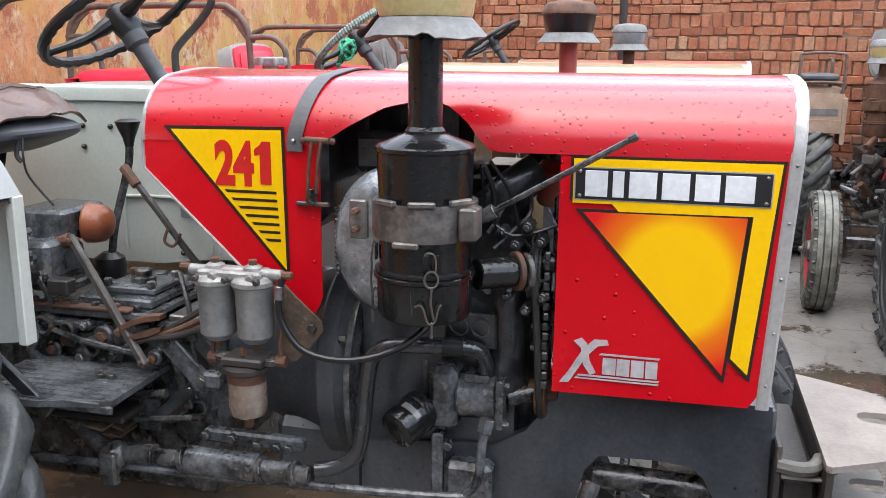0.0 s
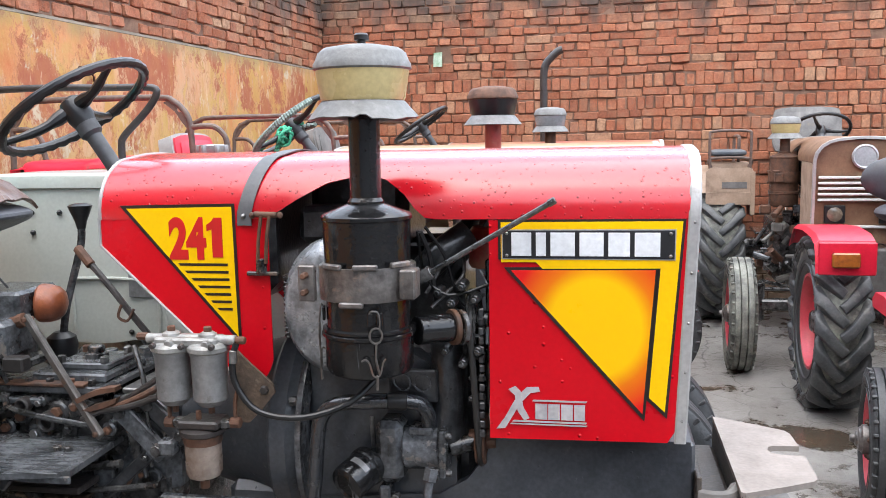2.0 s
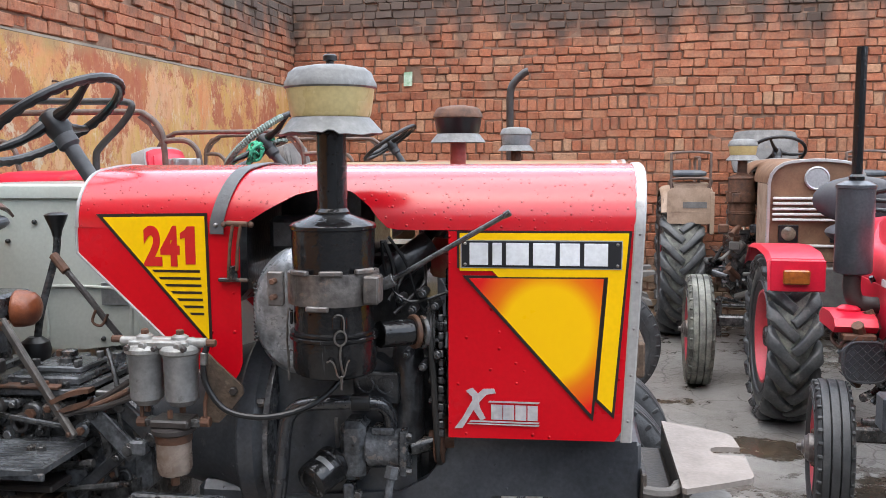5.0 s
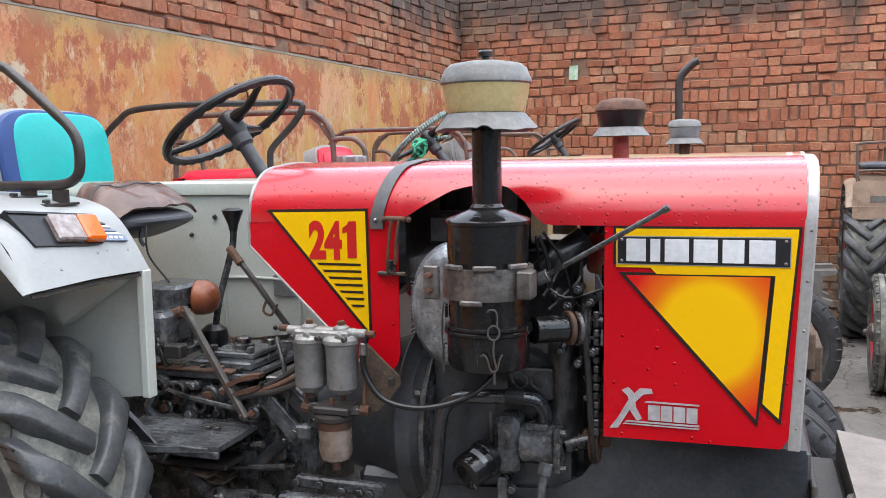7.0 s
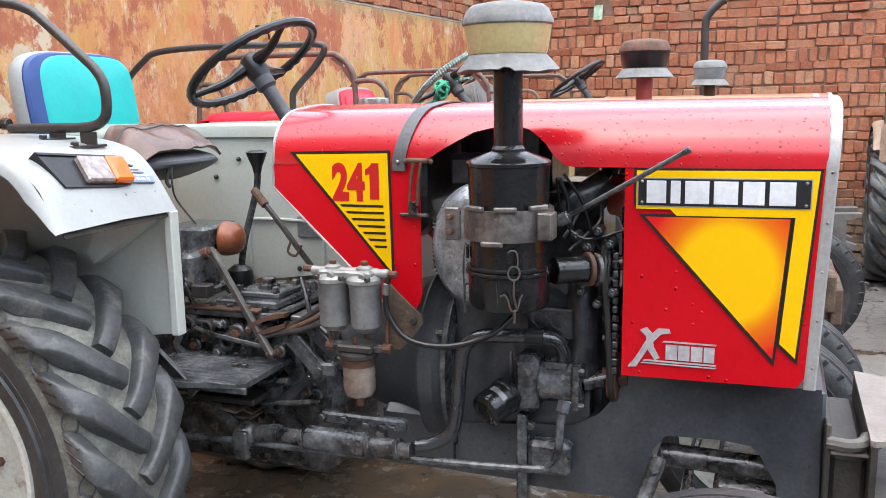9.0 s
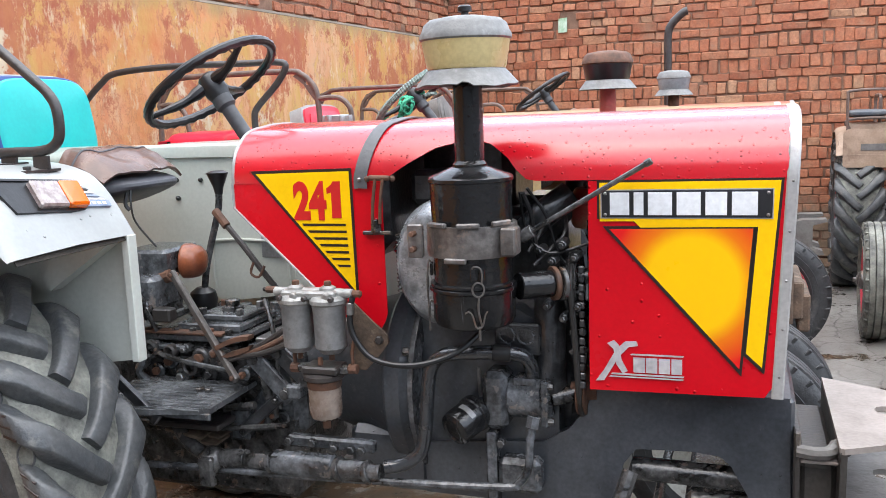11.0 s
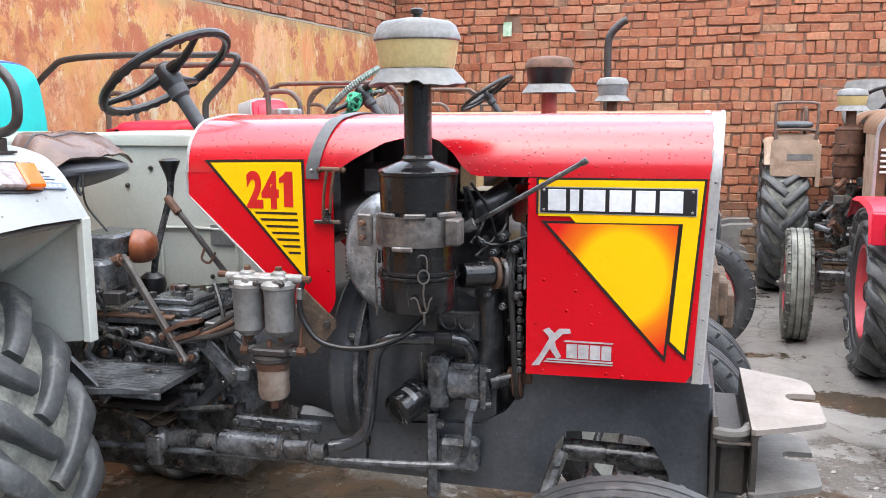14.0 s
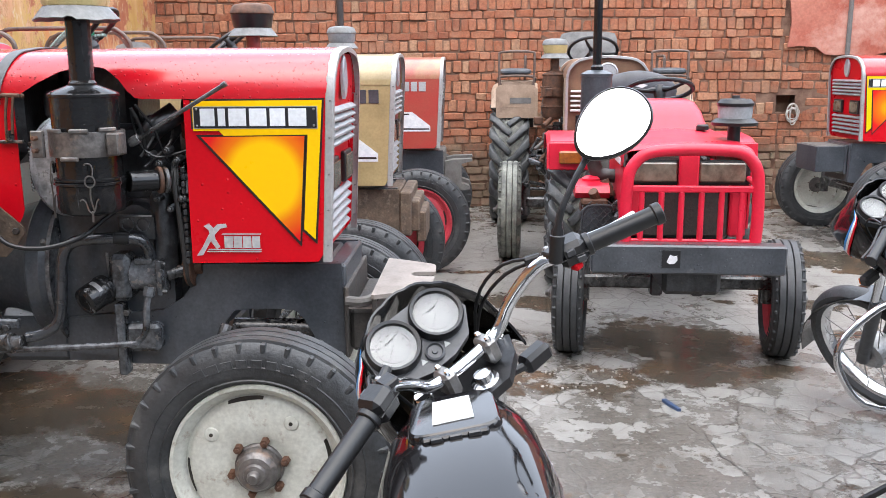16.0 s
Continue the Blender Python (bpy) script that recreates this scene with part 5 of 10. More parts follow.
            part("grab_loop", Geo().tube(round_path([(x, yr, zl), (x + 0.06, yr, zl + 0.004), (x + 0.105, yr, zl - 0.004), (x + 0.142, yr, zl - 0.04), (x + 0.152, yr, zl - 0.09), (x + 0.165, yr, 1.38 + lift)], 3), rail_r * 0.92, 10), rail_mat, ra)
    for x in (front - 0.265, front - 0.165) if base else ():
        zb = float(np.interp(x, [p[0] for p in prof[::-1]][2:], [p[1] for p in prof[::-1]][2:]))
        br = Geo().prism([(x - 0.034, yr - 0.07), (x + 0.02, yr - 0.074), (x + 0.03, yr - 0.02), (x + 0.03, yr + 0.03), (x - 0.03, yr + 0.03), (x - 0.03, yr - 0.02)], zb + 0.001, zb + 0.007, "z")
        br.box((x - 0.025, yr - 0.004, zb), (x + 0.025, yr + 0.004, zb + 0.04), 0.002)
        br.rod((x - 0.004, yr - 0.045, zb + 0.006), (x - 0.004, yr - 0.045, zb + 0.017), 0.010, 6)
        part("rail_bracket", br, DARKRUST, ra)
    if lamp:
        tt = Matrix.Translation((front - 0.074, s * 0.70, 1.332)) @ pose(0, 0, 0, 0, -37, 0) @ Matrix.Diagonal((1, -s, 1, 1)) @ pose(0, 0, 0, -7, 0, 0)
        # local x runs out of the sloping sheet, y across, z up the slope
        hb = Geo(tt)
        hb.prism([(-0.122, 0.044), (0.124, 0.044), (0.120, -0.036), (0.07, -0.044), (-0.088, -0.046)], -0.012, 0.010, "x")
        hb.prism([(-0.128, 0.048), (0.128, 0.048), (0.126, 0.042), (-0.120, 0.042)], -0.012, 0.014, "x")
        la = part("lamp_housing", hb, PLASTIC, fe, "black plastic side lamp housing")
        part("clear_lens", Geo(tt).box((0.006, -0.022, -0.036), (0.026, 0.061, 0.038), 0.006), CLEARLENS, la, "ribbed clear lens")
        part("amber_lens", Geo(tt).box((0.006, 0.0615, -0.036), (0.03, 0.121, 0.038), 0.006), ORANGE, la, "amber lens")
        st = part("fender_sticker", Geo(tt).box((-0.012, 0.122, -0.03), (0.010, 0.205, -0.012), 0.0005), FADEDBLUE, fe, "dark blue and white sticker strip")
        for k, mt in enumerate((STICK_WHITE, FADEDBLUE, STICK_WHITE, GREYPL, STICK_WHITE)):
            part("sticker_stripe", Geo(tt).prism([(0.128, -0.004 + 0.0105 * k), (0.185 - 0.012 * k, -0.006 + 0.0105 * k), (0.195 - 0.012 * k, -0.011 + 0.0105 * k), (0.128, -0.010 + 0.0105 * k)], -0.012, 0.010, "x"), mt, st)
        for k in range(4):
            part("sticker_mark", Geo(tt).box((0.009, 0.128 + 0.017 * k, -0.025), (0.0112, 0.139 + 0.017 * k, -0.017), 0.0003), STICK_WHITE, st)
    return fe


def driver_seat(root, c, back_mat, rim_mat, side_mat, cushion_mat, k=1.0):
    x, y, z = c
    sup = Geo().box((x - 0.12, y - 0.1, z - 0.4), (x + 0.1, y + 0.1, z - 0.12), 0.02)
    part("seat_support", sup, GREASE, root)
    cu = Geo()
    rows = []
    for i in range(13):
        u = -1 + i / 6
        row = []
        for j in range(13):
            v = -1 + j / 6
            e = max(abs(u), abs(v))
            row.append((x + 0.24 * u, y + 0.25 * v, z - 0.10 * max(0, (e - 0.6) / 0.4) ** 2.5 + 0.02 * (1 - u * u) - 0.02 * u))
        rows.append(row)
    cu.grid(rows, -0.06)
    st = part("seat_cushion", cu, cushion_mat, root, "padded vinyl seat cushion")

    def pad(w, h, thick, bulge, mm, mt, name, parent, label):
        g = Geo(mm)
        rows = []
        for i in range(15):
            a = -1 + i / 7
            row = []
            for j in range(15):
                b = -1 + j / 7
                q = (abs(a) ** 4 + abs(b) ** 4) ** 0.25
                sq = 1.0 if q < 1e-6 else max(abs(a), abs(b)) / max(q, 1e-6)
                row.append((bulge * (1 - min(1, q * sq) ** 2.2), k * w * a * (sq ** 0.6), k * h * b * (sq ** 0.6)))
            rows.append(row)
        g.grid(rows, -thick)
        return part(name, g, mt, parent, label)
    mb = Matrix.Translation((x - 0.27, y, z + 0.13 + 0.02 * k)) @ pose(0, 0, 0, 0, -12, 0)
    bk = pad(0.27, 0.19, 0.07, 0.01, mb, side_mat, "backrest", root, "padded vinyl backrest")
    pad(0.255, 0.175, 0.02, 0.012, mb @ Matrix.Translation((0.012, 0, 0)), rim_mat, "piping_panel", bk, "")
    pad(0.215, 0.155, 0.02, 0.02, mb @ Matrix.Translation((0.022, 0.0, -0.01)), back_mat, "backrest_panel", bk, "")
    return st


def cushion(c, h, e=0.45, nu=28, nv=14):
    """A padded block: a box with swelling sides and soft edges about c, half sizes h."""
    rows = []
    for i in range(nv + 1):
        p = -math.pi / 2 + math.pi * i / nv
        cp, sp = math.cos(p), math.sin(p)
        row = []
        for j in range(nu + 1):
            q = 2 * math.pi * j / nu
            cq, sq = math.cos(q), math.sin(q)
            r = max(cp, 0.0) ** 0.5
            row.append((c[0] + h[0] * r * math.copysign(abs(cq) ** e, cq), c[1] + h[1] * r * math.copysign(abs(sq) ** e, sq), c[2] + h[2] * math.copysign(abs(sp) ** 0.7, sp)))
        rows.append(row)
    return Geo().grid(rows)


def main_seat(root):
    part("seat_support", Geo().box((-1.80, -0.08, 0.85), (-1.66, 0.1, 1.29), 0.02), GREASE, root)
    lo = cushion((-1.572, -0.03, 1.300), (0.225, 0.18, 0.056), 0.5)
    lo.v = [Vector((p.x, p.y, 1.318 + (p.z - 1.318) * (1 - 0.6 * max(0.0, min(1.0, (p.x + 1.50) / 0.15))))) for p in lo.v]
    base = part("seat_cushion", lo, DARKV, root, "dark grey vinyl lower seat cushion")
    part("cushion_cover", cushion((-1.675, -0.03, 1.383), (0.155, 0.186, 0.046), 0.6), MINT, base, "faded pale green vinyl cover")
    fl = []
    for i in range(25):
        q = i / 24
        x = -1.555 + 0.187 * q
        row = []
        for j in range(41):
            v = -1 + j / 20
            e = max(0.0, (abs(v) - 0.72) / 0.28)
            z = 1.429 - 0.014 * q - 0.062 * q ** 2.4 - 0.058 * e ** 1.6 * (1 - 0.55 * q) + 0.009 * noise.noise((v * 1.6, q * 2.1, 3)) + 0.005 * noise.noise((v * 4.5 + q * 3, q * 5, 7))
            row.append((x - 0.02 * v * v * q, -0.03 + 0.19 * v, z))
        fl.append(row)
    part("brown_flap", Geo().grid(fl, -0.008), BROWNV, base, "creased brown leathercloth flap")
    part("flap_piping", Geo().tube([(p[0], p[1], p[2] + 0.001) for p in fl[8]], 0.0035, 6), DARKV, base, "black piping")
    mb = Matrix.Translation((-1.815, 0.012, 1.512)) @ pose(0, 0, 0, 0, -8, 0)

    def pad(w, h, x0, x1, dy, mt, name, parent, label):
        g = Geo(mb)
        rows = []
        for r, x in ((1.0, x0), (1.02, x0 + 0.2 * (x1 - x0)), (1.02, x0 + 0.6 * (x1 - x0)), (0.985, x0 + 0.9 * (x1 - x0)), (0.93, x1), (0.6, x1 + 0.006), (0.001, x1 + 0.009)):
            row = []
            for j in range(45):
                a = 2 * math.pi * j / 44
                ca, sa = math.cos(a), math.sin(a)
                wide = 1 - 0.05 * (sa > 0) * sa
                row.append((x, dy + w * r * wide * math.copysign(abs(ca) ** 0.42, ca), h * r * math.copysign(abs(sa) ** 0.42, sa)))
            rows.append(row)
        g.grid(rows)
        return part(name, g, mt, parent, label)
    bk = pad(0.25, 0.158, -0.055, 0.0, 0.0, GREYV, "backrest", root, "padded vinyl backrest, grey round its sides")
    pad(0.242, 0.150, -0.015, 0.012, 0.003, BLUEV, "backrest_border", bk, "blue vinyl border")
    pad(0.212, 0.140, 0.0, 0.02, 0.024, TEAL, "backrest_panel", bk, "teal vinyl panel")
    part("backrest_bolt", Geo().rod((-1.88, -0.275, 1.44), (-1.85, -0.275, 1.44), 0.018, 8), GREASE, bk)


def decal_set(side, panel, tri):
    """Stickers of the rebuilt red tractor: number triangle, name plate with six pale blocks, sunset and white swash."""
    y = -HALF - 0.0042
    flip = Matrix.Diagonal((1, -side, 1, 1))
    lab = Geo(flip).prism([(-0.856, 1.360), (-0.563, 1.364), (-0.559, 1.026)], y, y + 0.0014, "y")
    d0 = part("sticker_border", lab, BLACKLINE, tri, "black sticker outline")
    part("yellow_triangle", Geo(flip).prism([(-0.838, 1.3525), (-0.570, 1.3565), (-0.5665, 1.046)], y - 0.001, y, "y"), YELLOW, d0, "yellow triangular sticker")
    if side < 0:
        lettering("number", "24", 0.13, Matrix.Translation((-0.684, y - 0.002, 1.2365)) @ pose(0, 0, 0, 90, 0, 0), DIGIT, d0, 0.0006, 0.71)
        part("numeral_one", Geo().prism([(-0.6215, 1.2365), (-0.5955, 1.2365), (-0.5955, 1.331), (-0.6155, 1.331), (-0.6215, 1.322), (-0.634, 1.314), (-0.634, 1.299), (-0.6215, 1.303)], y - 0.0026, y - 0.001, "y"), DIGIT, d0)
    for i in range(7):
        z = 1.222 - i * 0.0178
        xl = -0.838 + (1.3525 - z) * (0.2715 / 0.3065) + 0.012
        part("black_bar", Geo(flip).prism([(xl, z), (-0.585 + i * 0.0012, z), (-0.585 + i * 0.0012, z - 0.0062), (xl + 0.0055, z - 0.0062)], y - 0.002, y - 0.001, "y"), BLACKLINE, d0)

    def flat(name, poly, mt, k, parent, label=""):
        return part(name, Geo(flip).prism(poly, y - 0.0012 * k, y - 0.0012 * (k - 1), "y"), mt, parent, label)
    b = flat("sticker_border", [(0.058, 1.325), (0.463, 1.3275), (0.4285, 0.884), (0.424, 0.888), (0.383, 0.926), (0.404, 1.226), (0.152, 1.2225), (0.127, 1.237), (0.058, 1.236)], BLACKLINE, 1, panel)
    flat("yellow_band", [(0.064, 1.320), (0.4565, 1.322), (0.4235, 0.899), (0.389, 0.931), (0.4105, 1.2195), (0.156, 1.2165), (0.142, 1.231), (0.064, 1.2305)], YELLOW, 2, b, "yellow angular sticker")
    e = flat("sunset_border", [(0.070, 1.219), (0.4075, 1.222), (0.380, 0.876)], BLACKLINE, 1, panel)
    flat("sunset", [(0.086, 1.2125), (0.4005, 1.2155), (0.3755, 0.893)], SUNSET, 2, e, "orange and yellow sunset sticker")
    n = flat("name_plate", [(0.066, 1.304), (0.4425, 1.305), (0.4415, 1.2375), (0.066, 1.2375)], TRIM, 3, panel, "riveted metal name plate")
    flat("plate_field", [(0.069, 1.3015), (0.440, 1.3025), (0.439, 1.240), (0.069, 1.240)], PLATE_BLACK, 4, n)
    x = 0.088
    for w in (0.044, 0.022, 0.053, 0.052, 0.046, 0.054):
        g = Geo(flip).box((x, y - 0.0068, 1.2455), (x + w, y - 0.0046, 1.2975), 0.004)
        part("pale_block", g, PLATE_WHITE, n)
        x += w + 0.010
    for px in (0.0775, 0.431):
        for pz in (1.2955, 1.2465):
            part("rivet", Geo(flip).ball((px, y - 0.0055, pz), 0.004, 10, 6), STEEL, n)
    s = flat("swash", [(0.050, 0.846), (0.070, 0.848), (0.088, 0.878), (0.104, 0.906), (0.128, 0.932), (0.150, 0.936), (0.146, 0.947), (0.120, 0.946), (0.098, 0.924), (0.083, 0.898), (0.070, 0.874)], SILVERSTICK, 1, panel, "white swash sticker")
    flat("swash_stroke", [(0.078, 0.940), (0.094, 0.948), (0.106, 0.936), (0.112, 0.900), (0.126, 0.874), (0.114, 0.868), (0.099, 0.890), (0.093, 0.926)], SILVERSTICK, 2, s)
    for i, (a, b2) in enumerate(((0.141, 0.165), (0.170, 0.193), (0.199, 0.222), (0.228, 0.249))):
        flat("white_block", [(a - 0.002, 0.908), (b2 + 0.001, 0.908), (b2 + 0.001, 0.8715), (a - 0.002, 0.8715)], SILVERSTICK, 1, s)
    for z0, z1, a in ((0.917, 0.913, 0.135), (0.868, 0.864, 0.09), (0.861, 0.858, 0.085)):
        flat("white_line", [(a, z0), (0.255, z0), (0.252, z1), (a - 0.004, z1)], SILVERSTICK, 1, s)


def simple_side_marks(panel, kind):
    y = -HALF - 0.0042
    x = 0.24 if kind == "plain" else 0.2
    bl = []
    for w in (0.05, 0.045, 0.05):
        bl.append((x, x + w))
        x += w + 0.012
    for a, b in bl:
        part("name_block", Geo().box((a, y - 0.001, 1.238), (b, y + 0.002, 1.305), 0.003), SLAT if kind == "light" else FRAMEP, panel)
    st = part("white_stripe", Geo().prism([(-0.0, 1.09), (0.27, 1.09), (0.40, 0.99), (0.40, 0.95), (-0.0, 0.95)], y, y + 0.002, "y"), STICK_WHITE, panel, "white side sticker")
    part("stripe_line", Geo().prism([(-0.0, 1.079), (0.24, 1.079), (0.253, 1.069), (-0.0, 1.069)], y - 0.001, y, "y"), BLACKLINE, st)
    part("stripe_line", Geo().prism([(-0.0, 0.973), (0.39, 0.973), (0.395, 0.963), (-0.0, 0.963)], y - 0.001, y, "y"), BLACKLINE, st)


def grille(root, base_mat, slat_mat, style):
    def fx(z):
        return FRONT_LOW + (z - 0.826) / (1.48 - 0.826) * (FRONT_TOP + 0.022 - FRONT_LOW)
    rows = []
    for z in np.linspace(0.83, 1.335, 8):
        rows.append([(fx(z) - 0.012, y, z) for y in np.linspace(-HALF + 0.012, HALF - 0.012, 9)])
    for a in np.linspace(0, math.pi / 2, 8)[1:]:
        hw = 0.135 + 0.138 * math.cos(a)
        z = 1.335 + 0.125 * math.sin(a)
        rows.append([(fx(z) - 0.012, y, z) for y in np.linspace(-hw, hw, 9)])
    gr = part("grille_panel", Geo().grid(rows, 0.004), base_mat, root, "painted front grille panel")
    if style == "slats":
        zs = [1.285 - i * 0.026 for i in range(5)] + [1.005 - i * 0.032 for i in range(5)]
        for z in zs:
            t = Matrix.Translation((fx(z) - 0.002, 0, z)) @ pose(0, 0, 0, 0, 35, 0)
            part("slat", Geo(t).box((-0.012, -0.24, -0.006), (0.012, 0.24, 0.006), 0.003), slat_mat, gr)
        for s in (-1, 1):
            lb = part("headlamp", Geo().box((fx(1.08) - 0.01, s * 0.14 - 0.075, 1.03), (fx(1.08) + 0.008, s * 0.14 + 0.075, 1.135), 0.008), PLASTIC, gr, "rectangular headlamp")
            part("lamp_glass", Geo().box((fx(1.08) + 0.004, s * 0.14 - 0.062, 1.042), (fx(1.08) + 0.014, s * 0.14 + 0.062, 1.123), 0.006), LAMPGLASS, lb)
        part("badge", Geo(Matrix.Translation((fx(1.39) - 0.01, 0, 1.385)) @ pose(0, 0, 0, 0, 90, 0) @ Matrix.Diagonal((1.3, 0.8, 1, 1))).lathe([(0.055, 0), (0.055, 0.008), (0.048, 0.012), (0.03, 0.008), (0, 0.008)], 28), SLAT, gr, "oval metal badge")
    else:
        for i in range(5):
            z = 1.235 - i * 0.034
            part("slat", Geo().box((fx(z) - 0.008, -0.255, z - 0.008), (fx(z) + 0.012, 0.255, z + 0.008), 0.004), slat_mat, gr)
        part("slat", Geo().box((fx(0.93) - 0.008, -0.26, 0.925), (fx(0.93) + 0.012, 0.26, 0.942), 0.004), slat_mat, gr)
        for s in (-1, 1):
            lb = part("headlamp", Geo().box((fx(1.0) - 0.01, s * 0.155 - 0.06, 0.955), (fx(1.0) + 0.014, s * 0.155 + 0.06, 1.065), 0.01), PLASTIC, gr, "square black headlamp with a round glass")
            part("lamp_glass", Geo(Matrix.Translation((fx(1.0) + 0.012, s * 0.155, 1.01)) @ pose(0, 0, 0, 0, 90, 0)).lathe([(0.046, 0), (0.044, 0.008), (0.03, 0.014), (0, 0.016)], 24), LAMPGLASS, lb)
        part("badge", Geo(Matrix.Translation((fx(1.37) - 0.006, 0, 1.36)) @ pose(0, 0, 0, 0, 90, 0)).lathe([(0.075, 0), (0.075, 0.008), (0.066, 0.013), (0.06, 0.008), (0, 0.009)], 32), SLAT, gr, "round metal badge")
    return gr


def tractor(name, m, label, o, group="tractors in the yard"):
    root = thing(name, m, label, "tractor", group)
    axle = o.get("axle", -1.62)
    # hood
    xs = sorted(set([REAR, REAR + 0.004] + list(np.linspace(REAR, 0.476, 60)) + [-0.483, -0.4825]))
    rows = [[(x, y, z) for y, z in loop_section(arch(x) if x > -0.483 else 1.326)] for x in xs]
    hood = part("hood", Geo().grid(rows, 0.003), o["hood"], root, o.get("hood_label", "rounded sheet-metal hood"))
    for s in (-1, 1):
        yy = (s * HALF - 0.0015, s * HALF + 0.0015)
        tri = part("rear_side_panel", Geo().prism([(REAR - 0.004, 1.328), (REAR - 0.004, 1.262), (-0.545, 0.918), (-0.526, 0.912), (-0.490, 0.968), (-0.483, 0.99), (-0.483, 1.328)], *yy, "y"), o["side"], root)
        if o.get("front_panel", True):
            pan = part("front_side_panel", Geo().prism([(0.037, 1.324), (0.035, 0.822), (0.43, 0.828), (FRONT_LOW + 0.01, 0.86), (FRONT_TOP + 0.002, 1.324)], *yy, "y"), o["panel"], root)
            if o["marks"] == "full" and s == o.get("marked", -1):
                decal_set(s, pan, tri)
            elif o["marks"] in ("plain", "light") and s < 0:
                simple_side_marks(pan, o["marks"])
        ed = Geo().tube([(REAR - 0.008, s * (HALF + 0.002), 1.33), (REAR - 0.008, s * (HALF + 0.002), 1.262), (-0.72, s * (HALF + 0.002), 1.082), (-0.545, s * (HALF + 0.002), 0.916)], 0.0035, 8, False, 0)
        part("panel_edging", ed, TRIM, tri, "pale edging strip")
    # front and rear trims stand proud of the section
    for nm, x_at, w in (("front_trim", lambda z: FRONT_LOW + 0.004 + (z - 0.826) / 0.654 * (FRONT_TOP - FRONT_LOW), 0.026), ("rear_trim", lambda z: REAR - 0.009, 0.009)):
        sec = loop_section(0.828 if nm == "front_trim" else 1.326)
        rows = []
        for k, (y, z) in enumerate(sec):
            a, b = sec[max(0, k - 1)], sec[min(len(sec) - 1, k + 1)]
            ty, tz = b[0] - a[0], b[1] - a[1]
            q = math.hypot(ty, tz)
            ny, nz = -tz / q, ty / q
            rows.append([(x_at(z) + u * w, y + ny * d, z + nz * d) for u, d in ((0.0, 0.0035), (0.15, 0.006), (0.85, 0.006), (1.0, 0.0035), (1.02, -0.012))])
        tr = part(nm, Geo().grid(rows, 0.0), TRIM, root, "pale metal edge trim")
        if nm == "front_trim":
            for sd in (-1, 1):
                for z in (0.88, 0.99, 1.1, 1.21, 1.32):
                    part("trim_screw", Geo().ball((x_at(z) + 0.014, sd * (HALF + 0.0065), z), 0.0035, 8, 5), STEEL, tr)
    grille(root, o.get("grille", o["panel"]), o.get("slat", SLAT), o.get("style", "slats"))
    # chassis
    out = [(-0.41, 0.50), (-0.41, 0.62), (-0.2, 0.64), (-0.1, 0.648), (-0.03, 0.69), (0.015, 0.75), (0.03, 0.80), (0.488, 0.805), (0.495, 0.50), (0.405, 0.49), (0.398, 0.555), (0.36, 0.625), (0.335, 0.648), (0.275, 0.655), (0.135, 0.65),
           (0.105, 0.61), (0.085, 0.53), (0.08, 0.465), (-0.21, 0.465), (-0.25, 0.49)]
    ch = part("chassis_rail", Geo().prism(out, -0.21, -0.18, "y"), o.get("frame", FRAMEP), root, "dark painted cast chassis rail")
    part("chassis_rail", Geo().prism(out, 0.18, 0.21, "y"), o.get("frame", FRAMEP), root)
    fb = Geo().box((0.44, -0.2, 0.5), (0.5, 0.2, 0.80), 0.008)
    for lo, hi in (((-0.2, -0.178, 0.46), (0.08, 0.178, 0.56)), ((0.2, -0.178, 0.74), (0.438, 0.178, 0.80))):
        part("chassis_cross_member", Geo().box(lo, hi, 0.01), o.get("frame", FRAMEP), root)
    part("chassis_nose", fb, o["nose"] if "nose" in o else DUSTGREY if o.get("dusty") else o.get("frame", FRAMEP), root)
    ax = Geo().box((0.285, -0.56, 0.385), (0.375, 0.56, 0.455), 0.012)
    ax.box((0.25, -0.17, 0.44), (0.42, 0.17, 0.53), 0.015)
    for s in (-1, 1):
        ax.rod((0.33, s * 0.56, 0.32), (0.33, s * 0.56, 0.56), 0.032, 16)
        ax.rod((0.33, s * 0.54, 0.355), (0.33, s * 0.68, 0.355), 0.026, 14)
        ax.tube([(0.33, s * 0.56, 0.55), (0.22, s * 0.53, 0.55), (0.12, s * 0.36, 0.5)], 0.014, 8)
    part("front_axle", ax, GREASE, root, "greasy black front axle")
    tl = Geo().tube([(0.20, -0.53, 0.50), (0.18, 0, 0.49), (0.20, 0.53, 0.50)], 0.013, 8)
    part("track_rod", tl, GREASE, root)
    for s in (-1, 1):
        front_wheel(root, wheel_matrix(0.33, s * 0.68, 0.355, s, o.get("steer", 0)), o["rim"], rubber=o.get("rubber"))
        rear_wheel(root, wheel_matrix(axle, s * 0.71, 0.583, s), o["rim"], 0.59)
    # engine and gearbox mass
    en = Geo().box((-0.44, -0.13, 0.5), (-0.02, 0.13, 1.0), 0.02)
    eb = part("engine_block", en, ENGINE, root, "black painted engine block")
    part("cylinder_head", Geo().box((-0.40, -0.10, 0.98), (-0.05, 0.12, 1.24), 0.02), ENGINE, eb)
    part("oil_sump", Geo().box((-0.43, -0.17, 0.5), (-0.12, 0.17, 0.66), 0.02), ENGINE, eb)
    tx = Matrix.Translation((0, 0, 0.76)) @ pose(0, 0, 0, 0, 90, 0)
